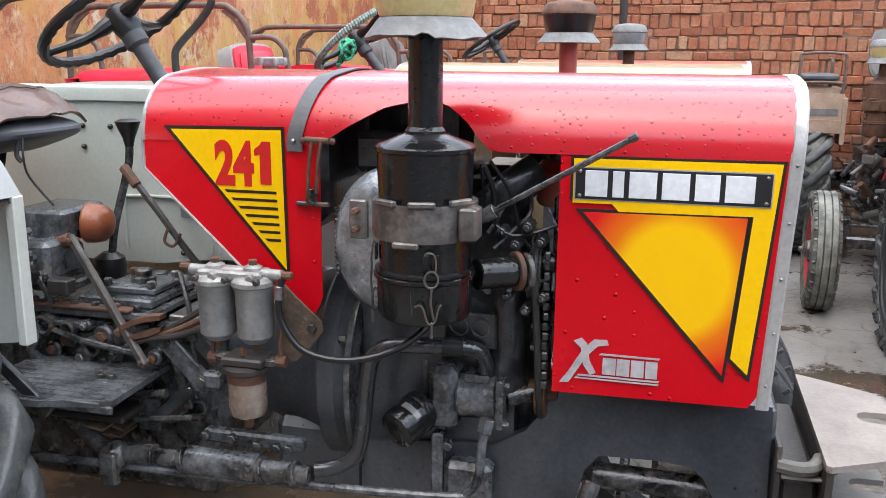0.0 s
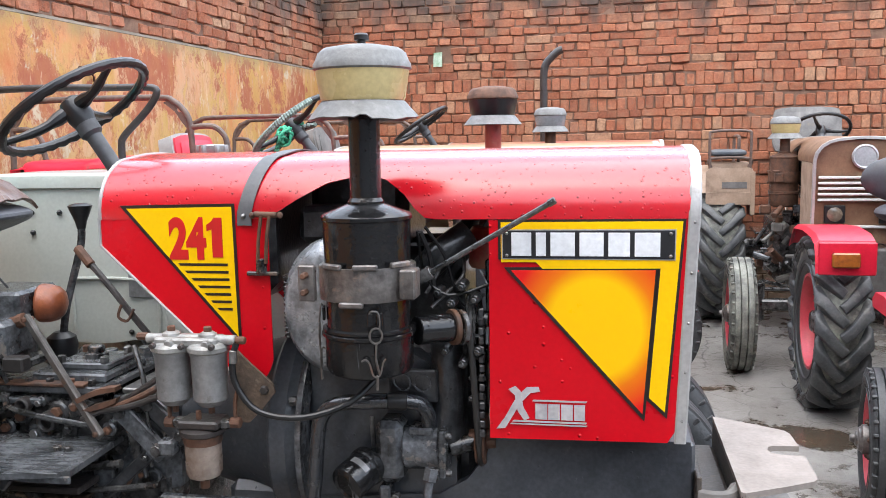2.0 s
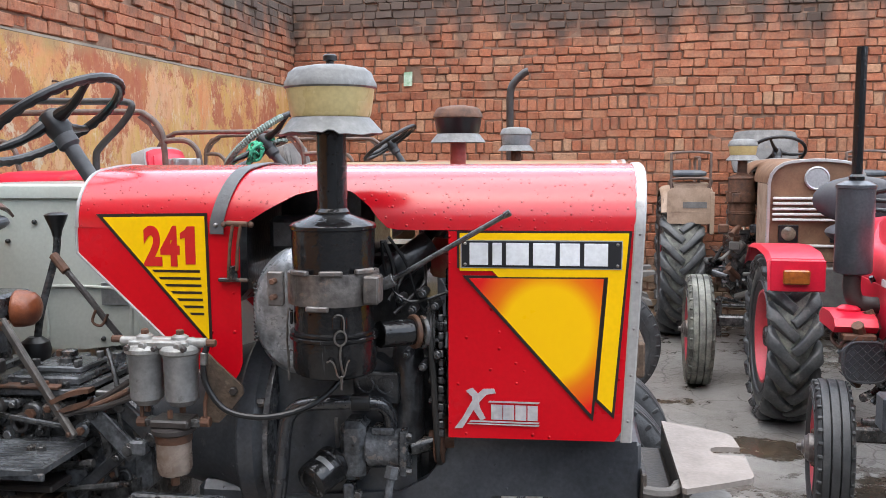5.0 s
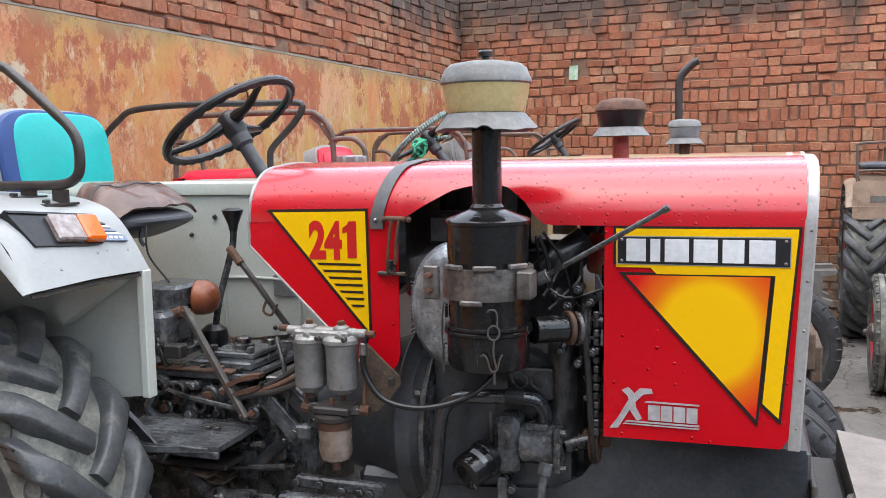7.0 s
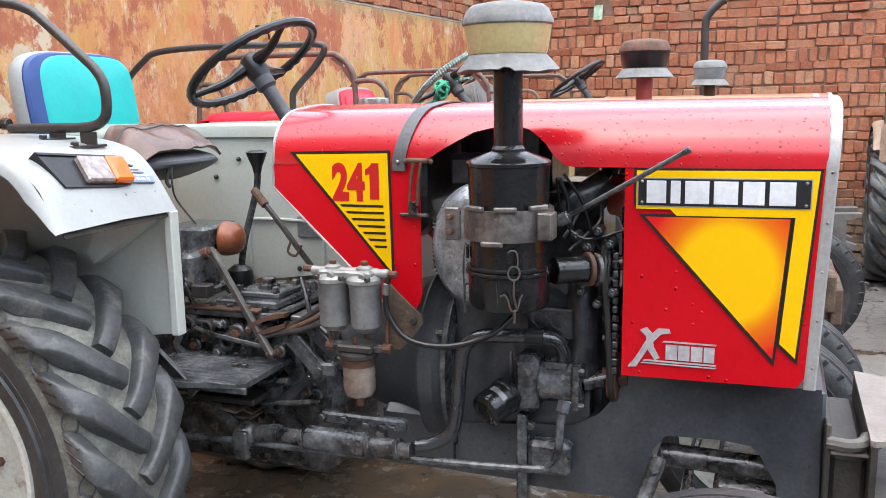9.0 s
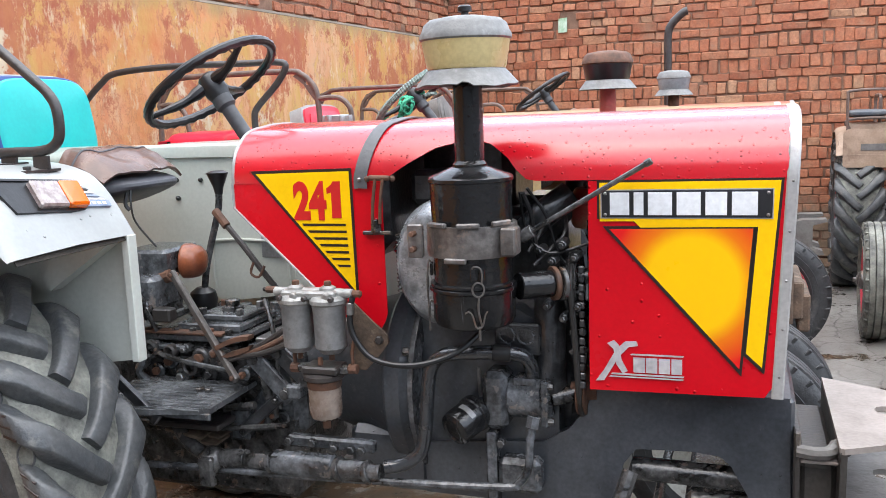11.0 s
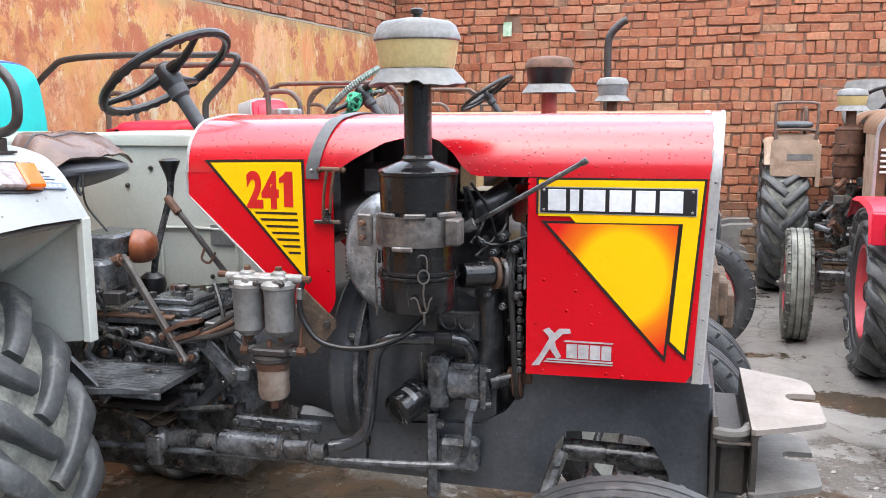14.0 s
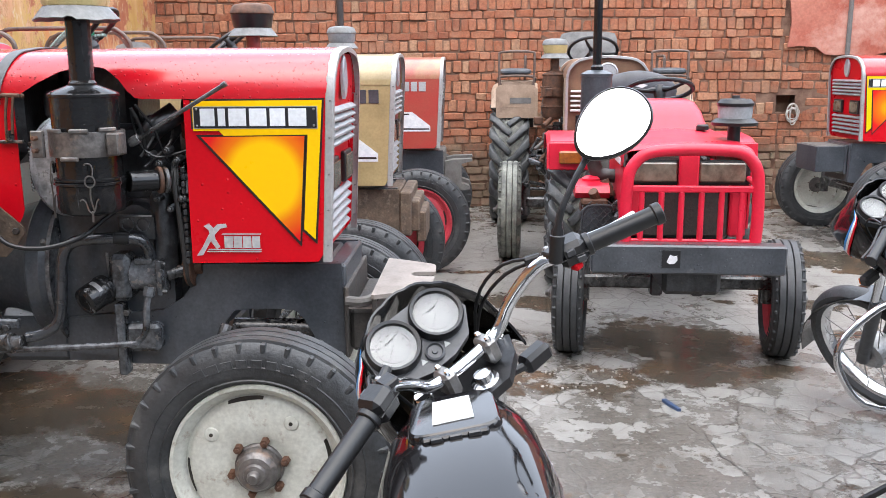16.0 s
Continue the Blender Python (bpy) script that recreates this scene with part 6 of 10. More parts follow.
    part("bell_housing", Geo(tx).lathe([(0, -0.86), (0.13, -0.86), (0.15, -0.80), (0.175, -0.72), (0.22, -0.56), (0.235, -0.52), (0.262, -0.52), (0.268, -0.512), (0.268, -0.472), (0.262, -0.464), (0.25, -0.44), (0.2, -0.43), (0, -0.43)], 48), FRAMEP, root)
    gb = Geo().box((-1.55, -0.15, 0.47), (-0.82, 0.15, 0.80), 0.025)
    gb.box((axle - 0.18, -0.17, 0.42), (axle + 0.18, 0.17, 0.86), 0.03)
    gb.rod((axle, -0.66, 0.583), (axle, 0.66, 0.583), 0.085, 24)
    gb.rod((axle, -0.34, 0.583), (axle, 0.34, 0.583), 0.12, 24)
    part("gearbox", gb, GREASE, root, "greasy black gearbox and rear axle")
    part("fuel_tank", Geo().box((-0.86, -0.23, 1.12), (-0.50, 0.23, 1.42), 0.04), ENGINE, root)
    part("rocker_cover", Geo().box((-0.46, -0.06, 1.2), (-0.20, 0.2, 1.445), 0.03), ENGINE, eb)
    part("rocker_cover", Geo().box((-0.20, 0.0, 1.2), (-0.05, 0.18, 1.262), 0.02), ENGINE, eb)
    part("engine_side_plate", Geo().prism([(-0.43, 0.47), (-0.10, 0.47), (-0.06, 0.62), (-0.06, 0.93), (-0.16, 0.99), (-0.43, 0.99)], -0.195, -0.12, "y"), o.get("frame", FRAMEP), eb)
    for s in (-1, 1):
        side_fender(root, s, o["fender"], o.get("sheet", o["fender"]), axle, o["rail"], o.get("lamps", True), front=o.get("fender_front", -1.1), sheet_y=o["sheet_y"][(s + 1) // 2] if "sheet_y" in o else 0.47, lift=o.get("lift", 0.0), flat=o.get("flat", False), hoop=o.get("hoop", False), base=not o.get("rail_pts") and not (o.get("main") and s > 0),
                    rail_pts=o["far_rail"] if s > 0 and "far_rail" in o else o.get("rail_pts"), rail_y=0.62 if s > 0 else 0.58)
    # controls
    h = Vector(o.get("hub", (-1.115, -0.03, 1.595)))
    steering_wheel(root, h, o.get("wheel_axis", (-0.555, 0, 0.83)), 0.208, o.get("wheel", PLASTIC), 0.42, o.get("column", GREYPL), 3, o.get("spoke_turn", 1.17))
    dash = Geo().box((-0.91, -0.16, 1.22), (-0.88, 0.16, 1.40), 0.01)
    part("dash_plate", dash, ENGINE, root)
    if o.get("main"):
        main_seat(root)
    else:
        driver_seat(root, (axle + o.get("seat_at", (0.04, 1.385))[0], 0, o.get("seat_at", (0.04, 1.385))[1]), *o["seat"], k=o.get("seat_size", 1.0))
    fl = Geo().box((-1.32, -0.46, 0.74), (-0.88, -0.17, 0.757), 0.003)
    if not o.get("main"):
        part("footplate", fl, GREASE, root)
        part("footplate", Geo().box((-1.32, 0.17, 0.74), (-0.88, 0.46, 0.757), 0.003), GREASE, root)
    intake_stack(root, o.get("stack", (-0.213, -0.40)), o["stack_mats"], 1.0, o.get("lid", 1.70), o.get("ragged", False))
    if o.get("exhaust"):
        part("exhaust_pipe", Geo().tube([(-0.28, 0.0, 1.46), (-0.28, 0.0, 1.75), (-0.28, 0, 1.92), (-0.26, 0, 2.0), (-0.19, 0, 2.07), (-0.155, 0, 2.085)], 0.026, 12), DARKRUST, root, "dark curved exhaust pipe")
    return root, hood

MAIN = pose(0, 1.96, 0, 0, 0, 3.0)
main, main_hood = tractor("red_tractor", MAIN, "rebuilt red tractor with yellow stickers and white fenders, wet from rain", dict(
    main=True, hood=RED, side=RED_FLAT, panel=RED_FLAT, marks="full", hood_label="shiny wet red sheet-metal hood", fender=WHITE, sheet=GREYWHITE, rail=DARKRUST, rim=RIMP, sheet_y=(0.47, 0.36),
    seat=(TEAL, BLUEV, GREYV, MINT), stack_mats=(GLOSS_BLACK, BAND, GLOSS_BLACK, CAPGREY, BOWL, CAPGREY), ragged=True, lamps=True, far_rail=[(-2.27, 1.36), (-2.25, 1.48), (-2.15, 1.585), (-2.06, 1.66), (-1.98, 1.697), (-1.72, 1.709), (-1.40, 1.703), (-1.255, 1.70), (-1.228, 1.68), (-1.27, 1.62), (-1.355, 1.54), (-1.372, 1.50), (-1.368, 1.40)]))
t2, _ = tractor("gold_tractor", pose(-0.07, 3.698, 0, 0, 0, 3.0), "old tractor with a faded gold hood and red fenders", dict(
    hood=GOLD, side=GOLD, panel=GOLD, grille=MAROON, marks="plain", fender=PINKRED, rail=RAILBROWN, rim=PINKRIM, dusty=True, frame=FRAMEP, nose=MUDSTEEL, lift=0.04, flat=True, stack=(-0.173, -0.40), hub=(-1.15, -0.03, 1.572), wheel_axis=(-0.62, 0, 0.78),
    seat=(REDV, REDV, GREYV, REDV), stack_mats=(GLOSS_BLACK, BAND, MAROON, CAPGREY, PLASTIC, RUST), lamps=False, wheel=PLASTIC, lid=1.71, hoop=True, rail_pts=hoop_rail(-1.39, -2.22, 1.695), far_rail=hoop_rail(-1.16, -2.03, 1.645), seat_at=(0.235, 1.262), seat_size=0.8))
t3, _ = tractor("cream_red_tractor", pose(-0.025, 5.74, 0, 0, 0, 3.0), "old tractor with a faded cream and red hood", dict(
    hood=FADEDGOLD, side=REDGOLD, panel=REDGOLD, marks="light", fender=TAN, rail=RAILBROWN, rim=PINKRIM, dusty=True,
    seat=(GREYBOX, GREYBOX, GREYBOX, GREYBOX), stack_mats=(GLOSS_BLACK, BAND, RUST, CAPGREY, GLASSY, CAPGREY), lamps=False, exhaust=True, lid=1.69, hoop=True, rail_pts=hoop_rail(-1.40, -2.26, 1.65), far_rail=hoop_rail(-1.30, -2.20, 1.65), seat_at=(0.1, 1.27)))
bt, _ = tractor("brown_tractor", pose(1.65, 5.95, 0, 0, 0, -90), "weathered brown and tan tractor with white grille bars", dict(
    rubber=RUBBER_DUST, hood=BROWNHOOD, side=BROWNHOOD, panel=TAN, grille=BROWNHOOD, slat=SLATWHITE, marks="none", fender=TAN, rail=RAILBROWN, rim=PINKRIM, axle=-1.36, fender_front=-0.92, style="bars", hub=(-0.98, 0, 1.52),
    rail_pts=[(-1.05, 1.2), (-1.05, 1.44), (-1.06, 1.475), (-1.10, 1.49), (-1.42, 1.49), (-1.47, 1.47), (-1.48, 1.42), (-1.48, 1.2)], seat=(GREYBOX, GREYBOX, GREYBOX, DARKV), stack_mats=(RUST, RUST, RUST, CAPGREY, BOWL, CAPGREY), lamps=False, dusty=True, lid=1.62, lift=-0.16, stack=(-0.30, -0.345)))
t5, _ = tractor("red_yellow_tractor", pose(4.09, 6.5, 0, 0, 0, 186), "rebuilt red tractor with yellow stickers by the far wall", dict(
    hood=RED, side=RED, panel=RED_FLAT, marks="full", marked=1, fender=WHITE, rail=DARKRUST, rim=RIMP,
    seat=(DARKV, DARKV, DARKV, DARKV), stack_mats=(GLOSS_BLACK, BAND, GLOSS_BLACK, CAPGREY, BOWL, CAPGREY), lamps=False))

for s in (-1, 1):
    a, b = sorted((s * 0.475, s * 0.83))
    fp = part("front_plate", Geo().prism([(a + 0.01, 0.965), (b - 0.01, 0.965), (b, 0.985), (b, 1.22), (b - 0.03, 1.25), (a + 0.03, 1.25), (a, 1.22), (a, 0.985)], -0.93, -0.918, "x"), TAN, bt, "dusty tan fender plate")
    part("sign_patch", Geo().box((-0.919, a + 0.12, 1.09), (-0.9155, b - 0.05, 1.14), 0.001), GREYBOX, fp)
    part("fender_pad", cushion((-1.08, s * 0.665, 1.362), (0.15, 0.14, 0.03), 0.35), PADBLUE, bt, "flat worn dark blue pad")
    part("pad_frame", Geo().tube([(-0.95, a + 0.04, 1.25), (-0.94, a + 0.035, 1.32), (-0.94, b - 0.035, 1.32), (-0.95, b - 0.04, 1.25)], 0.012, 8), RAILBROWN, bt, "brown pipe frame under the pad")
    part("fender_box", Geo().box((-1.2, a + 0.03, 1.24), (-0.96, b - 0.03, 1.29), 0.01), TAN, bt, "dusty tan fender top")
    part("box_rim", Geo().tube([(-0.935, a + 0.03, 1.24), (-0.94, a + 0.025, 1.48), (-0.945, a + 0.055, 1.53), (-0.945, b - 0.055, 1.53), (-0.94, b - 0.025, 1.48), (-0.935, b - 0.03, 1.24)], 0.011, 8), RAILBROWN, bt)
part("engine_mass", Geo().box((-0.95, -0.40, 0.45), (-0.3, 0.0, 0.93), 0.04), GREASE, bt)
rnd = random.Random(21)
for k in range(54):
    x, y, z = rnd.uniform(-0.42, -0.12), rnd.uniform(-0.50, -0.2), rnd.uniform(0.44, 1.0)
    d = Vector((rnd.uniform(-0.5, 0.5), rnd.uniform(-0.8, 0.8), rnd.uniform(-1, 1))).normalized() * rnd.uniform(0.05, 0.14)
    mt = rnd.choice((GREASE, DUSTGREY, RUST, ENGINE_GREY, RUST))
    if k % 3:
        part("engine_fitting", Geo().rod((x, y, z), Vector((x, y, z)) + d, rnd.uniform(0.010, 0.03), 10), mt, bt)
    else:
        part("engine_bracket", Geo().box((x - 0.03, y - 0.035, z - 0.03), (x + 0.03, y + 0.035, z + 0.03), 0.008), mt, bt)
cb = part("carrier_box", Geo().box((0.505, -0.19, 0.56), (0.525, 0.19, 0.79), 0.005), FRAMEP, t5, "dusty steel weight carrier")
for s in (-1, 1):
    part("carrier_side", Geo().box((0.525, s * 0.18 - 0.01, 0.58), (0.74, s * 0.18 + 0.01, 0.78), 0.006), FRAMEP, cb)
part("carrier_front", Geo().box((0.735, -0.19, 0.58), (0.755, 0.19, 0.78), 0.008), FRAMEP, cb)
part("carrier_top", Geo().box((0.525, -0.17, 0.765), (0.735, 0.17, 0.785), 0.004), DUSTGREY, cb)


for k, (z0, z1, x1) in enumerate(((0.56, 0.79, 0.56), (0.58, 0.74, 0.60), (0.52, 0.68, 0.63))):
    part("hitch_block", Geo().box((0.50 + 0.04 * k, -0.24 + 0.03 * k, z0), (x1, 0.24 - 0.03 * k, z1), 0.008), MUDSTEEL, t2, "mud-caked steel hitch block")
part("nose_plate", Geo().box((0.03, -0.226, 0.54), (0.50, -0.212, 0.80), 0.006), MUDSTEEL, t2, "rusty mud-caked plate under the hood")
hb3 = part("hitch_arm", Geo().prism([(0.50, 0.72), (0.56, 0.735), (0.70, 0.74), (0.705, 0.725), (0.62, 0.70), (0.62, 0.56), (0.68, 0.54), (0.69, 0.515), (0.58, 0.50), (0.50, 0.55)], -0.2, -0.1, "y"), DUSTGREY, t3, "forked grey steel hitch")
part("hitch_fork", Geo().prism([(0.50, 0.72), (0.56, 0.735), (0.70, 0.74), (0.705, 0.725), (0.62, 0.70), (0.62, 0.56), (0.68, 0.54), (0.69, 0.515), (0.58, 0.50), (0.50, 0.55)], 0.1, 0.2, "y"), DUSTGREY, hb3)


# ---- fittings of the red tractor ----
def main_fittings(root, hood):
    # rubber strap over the hood, with its latch
    rows = []
    for y, z in hood_section(1.312, 26) + [(-y, z) for y, z in hood_section(1.312, 26)[-2::-1]]:
        k = max(0.0, z - 1.34) / 0.15
        yo, zo = y - 0.006 * (1 if y < -0.1 else -1 if y > 0.1 else -y * -10) * (1 - k * 0.5), z + 0.006 * k
        dx = 0.035 * k
        rows.append([(-0.555 + dx, yo, zo), (-0.538 + dx, yo * 1.004, zo + 0.001), (-0.52 + dx, yo, zo)])
    st = part("hood_strap", Geo().grid(rows, -0.003), STRAPRUBBER, root, "grey rubber strap over the hood")
    for z, dx in ((1.335, 0.0), (1.45, 0.027)):
        part("strap_rivet", Geo().ball((-0.538 + dx, -HALF - 0.012 + (0.09 if z > 1.4 else 0), z), 0.006, 8, 5), STEEL, st)
    la = Geo().rod((-0.508, -0.305, 1.340), (-0.452, -0.305, 1.338), 0.007, 12)
    lt = part("hood_latch", la, RUST, root, "rusty spring latch")
    for x in (-0.490, -0.470):
        part("latch_rod", Geo().tube([(x, -0.308, 1.336), (x - 0.008, -0.31, 1.28), (x - 0.014, -0.305, 1.225)], 0.0045, 8), RUST, lt)
    part("latch_foot", Geo().rod((-0.498, -0.298, 1.235), (-0.498, -0.298, 1.2), 0.013, 10), GREASE, lt)
    part("latch_foot_plate", Geo().box((-0.535, -0.302, 1.195), (-0.458, -0.286, 1.205), 0.003), GREASE, lt)
    for x in (-0.515, -0.447):
        part("latch_screw", Geo().ball((x, -0.30, 1.337), 0.008, 8, 5), RUST, lt)
    # twin fuel filter
    hd = Geo().box((-0.705, -0.44, 1.052), (-0.557, -0.38, 1.074), 0.008)
    for cx in (-0.675, -0.587):
        hd.lathe([(0, 1.038), (0.043, 1.038), (0.048, 1.043), (0.048, 1.052), (0.042, 1.06), (0.024, 1.066), (0.02, 1.08), (0.012, 1.085), (0, 1.085)], 30, Matrix.Translation((cx, -0.41, 0)))
    hd.rod((-0.735, -0.41, 1.066), (-0.52, -0.41, 1.066), 0.012, 12)
    hd.rod((-0.664, -0.452, 1.062), (-0.664, -0.4, 1.066), 0.0095, 10)
    hd.rod((-0.577, -0.452, 1.062), (-0.577, -0.4, 1.066), 0.0095, 10)
    ff = part("fuel_filter", hd, PALECAST, root, "twin-canister aluminium fuel filter")
    for cx in (-0.675, -0.587):
        t = Matrix.Translation((cx, -0.41, 0))
        part("filter_canister", Geo(t).lathe([(0, 0.915), (0.025, 0.915), (0.034, 0.925), (0.0385, 0.93), (0.041, 1.03), (0.0435, 1.034), (0.0435, 1.046), (0, 1.046)], 30), ALU, ff, "dull metal filter canister")
        part("centre_bolt", Geo(t).rod((0, 0, 1.082), (0, 0, 1.096), 0.010, 6), RUST, ff)
        part("drain_plug", Geo(t).rod((0, 0, 0.895), (0, 0, 0.918), 0.008, 6), RUST, ff)
    for x, z in ((-0.745, 1.07), (-0.512, 1.066)):
        part("banjo_bolt", Geo().rod((x - 0.014, -0.41, z), (x + 0.014, -0.41, z), 0.009, 8), RUST, ff)
    for x in (-0.70, -0.632, -0.56):
        part("head_screw", Geo().rod((x, -0.459, 1.058), (x, -0.445, 1.058), 0.007, 8), DARKRUST, ff)
    br = Geo().prism([(-0.56, 1.03), (-0.53, 1.0), (-0.468, 0.945), (-0.464, 0.925), (-0.5, 0.88), (-0.53, 0.85), (-0.56, 0.85)], -0.335, -0.327, "y")
    fb = part("filter_bracket", br, MUDSTEEL, ff, "tan rust-stained bracket plate")
    part("bracket_bolt", Geo().rod((-0.487, -0.347, 0.932), (-0.487, -0.334, 0.932), 0.011, 6), DARKRUST, fb)
    sh = Geo(Matrix.Translation((-0.612, -0.41, 0))).lathe([(0, 0.846), (0.046, 0.846), (0.052, 0.85), (0.052, 0.86), (0.044, 0.864), (0, 0.864)], 26)
    wt = part("sediment_bowl_head", sh, DARKRUST, ff, "dark flat cast bowl head")
    part("head_block", Geo().box((-0.658, -0.445, 0.8635), (-0.56, -0.375, 0.884), 0.006), DARKRUST, wt)
    part("head_arm", Geo().box((-0.68, -0.425, 0.862), (-0.54, -0.395, 0.882), 0.006), GREASE, wt)
    part("bleed_screw", Geo().rod((-0.612, -0.425, 0.884), (-0.612, -0.425, 0.905), 0.007, 6), RUST, wt)
    part("rust_collar", Geo(Matrix.Translation((-0.612, -0.41, 0))).lathe([(0.0425, 0.826), (0.0435, 0.828), (0.0435, 0.846), (0.04, 0.847)], 26), RUST, wt)
    t = Matrix.Translation((-0.612, -0.41, 0))
    part("sediment_bowl", Geo(t).lathe([(0, 0.742), (0.026, 0.742), (0.037, 0.748), (0.041, 0.758), (0.0415, 0.775), (0.042, 0.835), (0.040, 0.852), (0, 0.852)], 28), BOWLGLASS, wt, "cloudy rust-stained sediment bowl")
    part("bowl_nut", Geo(t).rod((0, 0, 0.716), (0, 0, 0.74), 0.011, 8), RUST, wt)
    for p in ((-0.69, 0.87), (-0.53, 0.875)):
        part("banjo_bolt", Geo().rod((p[0] - 0.012, -0.41, p[1]), (p[0] + 0.012, -0.41, p[1]), 0.013, 8), RUST, wt)
        part("fuel_line", Geo().tube([(p[0], -0.41, p[1]), (p[0] * 1.0, -0.41, 0.92), (p[0] + 0.008, -0.41, 0.95)], 0.005, 8), RUST, wt)
    part("fuel_hose", Geo().tube([(-0.518, -0.415, 1.06), (-0.527, -0.42, 1.02), (-0.519, -0.42, 0.963), (-0.469, -0.42, 0.906), (-0.37, -0.41, 0.893), (-0.271, -0.37, 0.920), (-0.21, -0.30, 0.975), (-0.18, -0.2, 1.0)], 0.0075, 10), HOSE, root, "black rubber fuel hose")
    part("hose_ferrule", Geo().rod((-0.525, -0.418, 1.045), (-0.526, -0.42, 1.015), 0.0095, 10), STEEL, root)
    # engine bay
    cw = Geo(Matrix.Translation((-0.335, -0.27, 1.125)) @ pose(0, 0, 0, 90, 0, 0) @ Matrix.Diagonal((1, 1.38, 1, 1)))
    cw.lathe([(0, 0.06), (0.07, 0.062), (0.098, 0.05), (0.112, 0.028), (0.115, 0.0), (0.112, -0.06), (0.09, -0.09), (0, -0.09)], 40)
    part("fan_cowl", cw, COWL, root, "worn silver fan cowl")
    part("cowl_bracket", Geo().box((-0.44, -0.20, 1.26), (-0.30, -0.1, 1.35), 0.015), ENGINE, root)
    co = Geo()
    co.tube([(-0.438 + 0.006 * math.cos(i * 1.05), -0.30 + 0.006 * math.sin(i * 1.05), 1.20 - i * 0.0018) for i in range(84)], 0.0024, 6, False, 0)
    part("coil_spring", co, GREASE, root, "hanging coil spring")
    oc = Geo().rod((-0.115, -0.37, 1.088), (-0.045, -0.31, 1.085), 0.032, 20)
    ou = part("air_outlet", oc, GLOSS_BLACK, root, "black air outlet pipe")
    for a, c in ((0.0, RUST), (0.018, GREASE)):
        part("hose_clamp", Geo().rod((-0.048 + a, -0.313, 1.085), (-0.038 + a, -0.306, 1.085), 0.041, 22), c, ou)
    for c, r in (((-0.012, -0.2, 1.08), 0.07), ((0.004, -0.2, 0.79), 0.058), ((-0.01, 0.0, 0.93), 0.085)):
        t = Matrix.Translation(c) @ pose(0, 0, 0, 0, 90, 0)
        part("pulley", Geo(t).lathe([(0, -0.03), (0.02, -0.03), (0.022, -0.012), (r, -0.012), (r + 0.004, -0.009), (r - 0.008, 0), (r + 0.004, 0.009), (r, 0.012), (0.025, 0.012), (0.022, 0.035), (0, 0.035)], 32), RUST if r < 0.06 else GREASE, root, "worn belt pulley")
    part("fan_belt", Geo().tube([(-0.012, -0.268, 1.08), (-0.012, -0.2, 1.147), (-0.011, -0.1, 1.08), (-0.01, 0.08, 0.95), (-0.004, -0.05, 0.84), (0.004, -0.2, 0.735), (0.004, -0.256, 0.79), (-0.004, -0.265, 0.95)], 0.008, 8, True), BELT, root, "worn black fan belt")
    part("chain_guard", Geo().box((0.012, -0.17, 0.86), (0.03, 0.1, 1.22), 0.006), GREASE, root)
    for i in range(9):
        part("fan_blade" if i < 5 else "stud_bolt", Geo(Matrix.Translation((0.03, -0.12, 1.0)) @ pose(0, 0, 0, i * 72, 0, 0)).box((-0.004, -0.012, 0.03), (0.004, 0.028, 0.17), 0.003) if i < 5 else
             Geo().rod((-0.02, -0.24, 0.9 + 0.05 * (i - 5)), (0.02, -0.245, 0.9 + 0.05 * (i - 5)), 0.008, 8), ENGINE if i < 5 else GREASE, root)
    part("exhaust_manifold", Geo().tube([(-0.14, -0.16, 1.19), (-0.09, -0.19, 1.235), (-0.03, -0.16, 1.28)], 0.036, 16), ENGINE, root)
    part("breather_tin", Geo(Matrix.Translation((0.015, -0.08, 0))).lathe([(0, 1.19), (0.05, 1.19), (0.056, 1.2), (0.056, 1.25), (0.062, 1.255), (0.062, 1.266), (0.045, 1.29), (0, 1.295)], 24), MAROON, root, "dull red breather tin")
    part("radiator_hose", Geo().tube([(-0.06, 0.06, 1.25), (-0.05, 0.02, 1.30), (-0.01, -0.02, 1.335), (0.06, -0.03, 1.345), (0.12, -0.03, 1.34)], 0.024, 14), HOSE, root, "black radiator top hose")
    part("fan_strut", Geo(Matrix.Translation((-0.03, -0.10, 1.24)) @ pose(0, 0, 0, 0, 38, 0)).box((-0.011, -0.005, -0.11), (0.011, 0.005, 0.11), 0.003), ENGINE, root, "dark flat strut")
    fs = part("fan_shroud", Geo(Matrix.Translation((0.045, 0.0, 1.10)) @ pose(0, 0, 0, 0, 90, 0)).lathe([(0.21, -0.012), (0.222, -0.01), (0.226, 0.0), (0.222, 0.03), (0.205, 0.032)], 40), ENGINE, root, "black radiator fan shroud")
    fn = part("cooling_fan", Geo(Matrix.Translation((0.02, 0.0, 1.10)) @ pose(0, 0, 0, 0, 90, 0)).lathe([(0, -0.02), (0.035, -0.02), (0.05, -0.012), (0.05, 0.006), (0, 0.01)], 24), ENGINE_GREY, root, "dark steel cooling fan")
    for k in range(6):
        tb = Matrix.Translation((0.02, 0.0, 1.10)) @ pose(0, 0, 0, 60 * k + 12, 0, 0) @ pose(0, 0, 0.0, 0, 0, 28)
        part("fan_blade", Geo(tb).prism([(-0.03, 0.04), (0.03, 0.04), (0.042, 0.19), (-0.042, 0.19)], -0.002, 0.002, "x"), ENGINE_GREY, fn)
    can = part("oil_can", Geo(Matrix.Translation((-0.06, 0.16, 0))).lathe([(0, 1.262), (0.034, 1.262), (0.036, 1.266), (0.036, 1.305), (0.039, 1.307), (0.039, 1.313), (0.022, 1.318), (0.02, 1.33), (0, 1.331)], 24), PALECAST, root, "pale metal breather can")
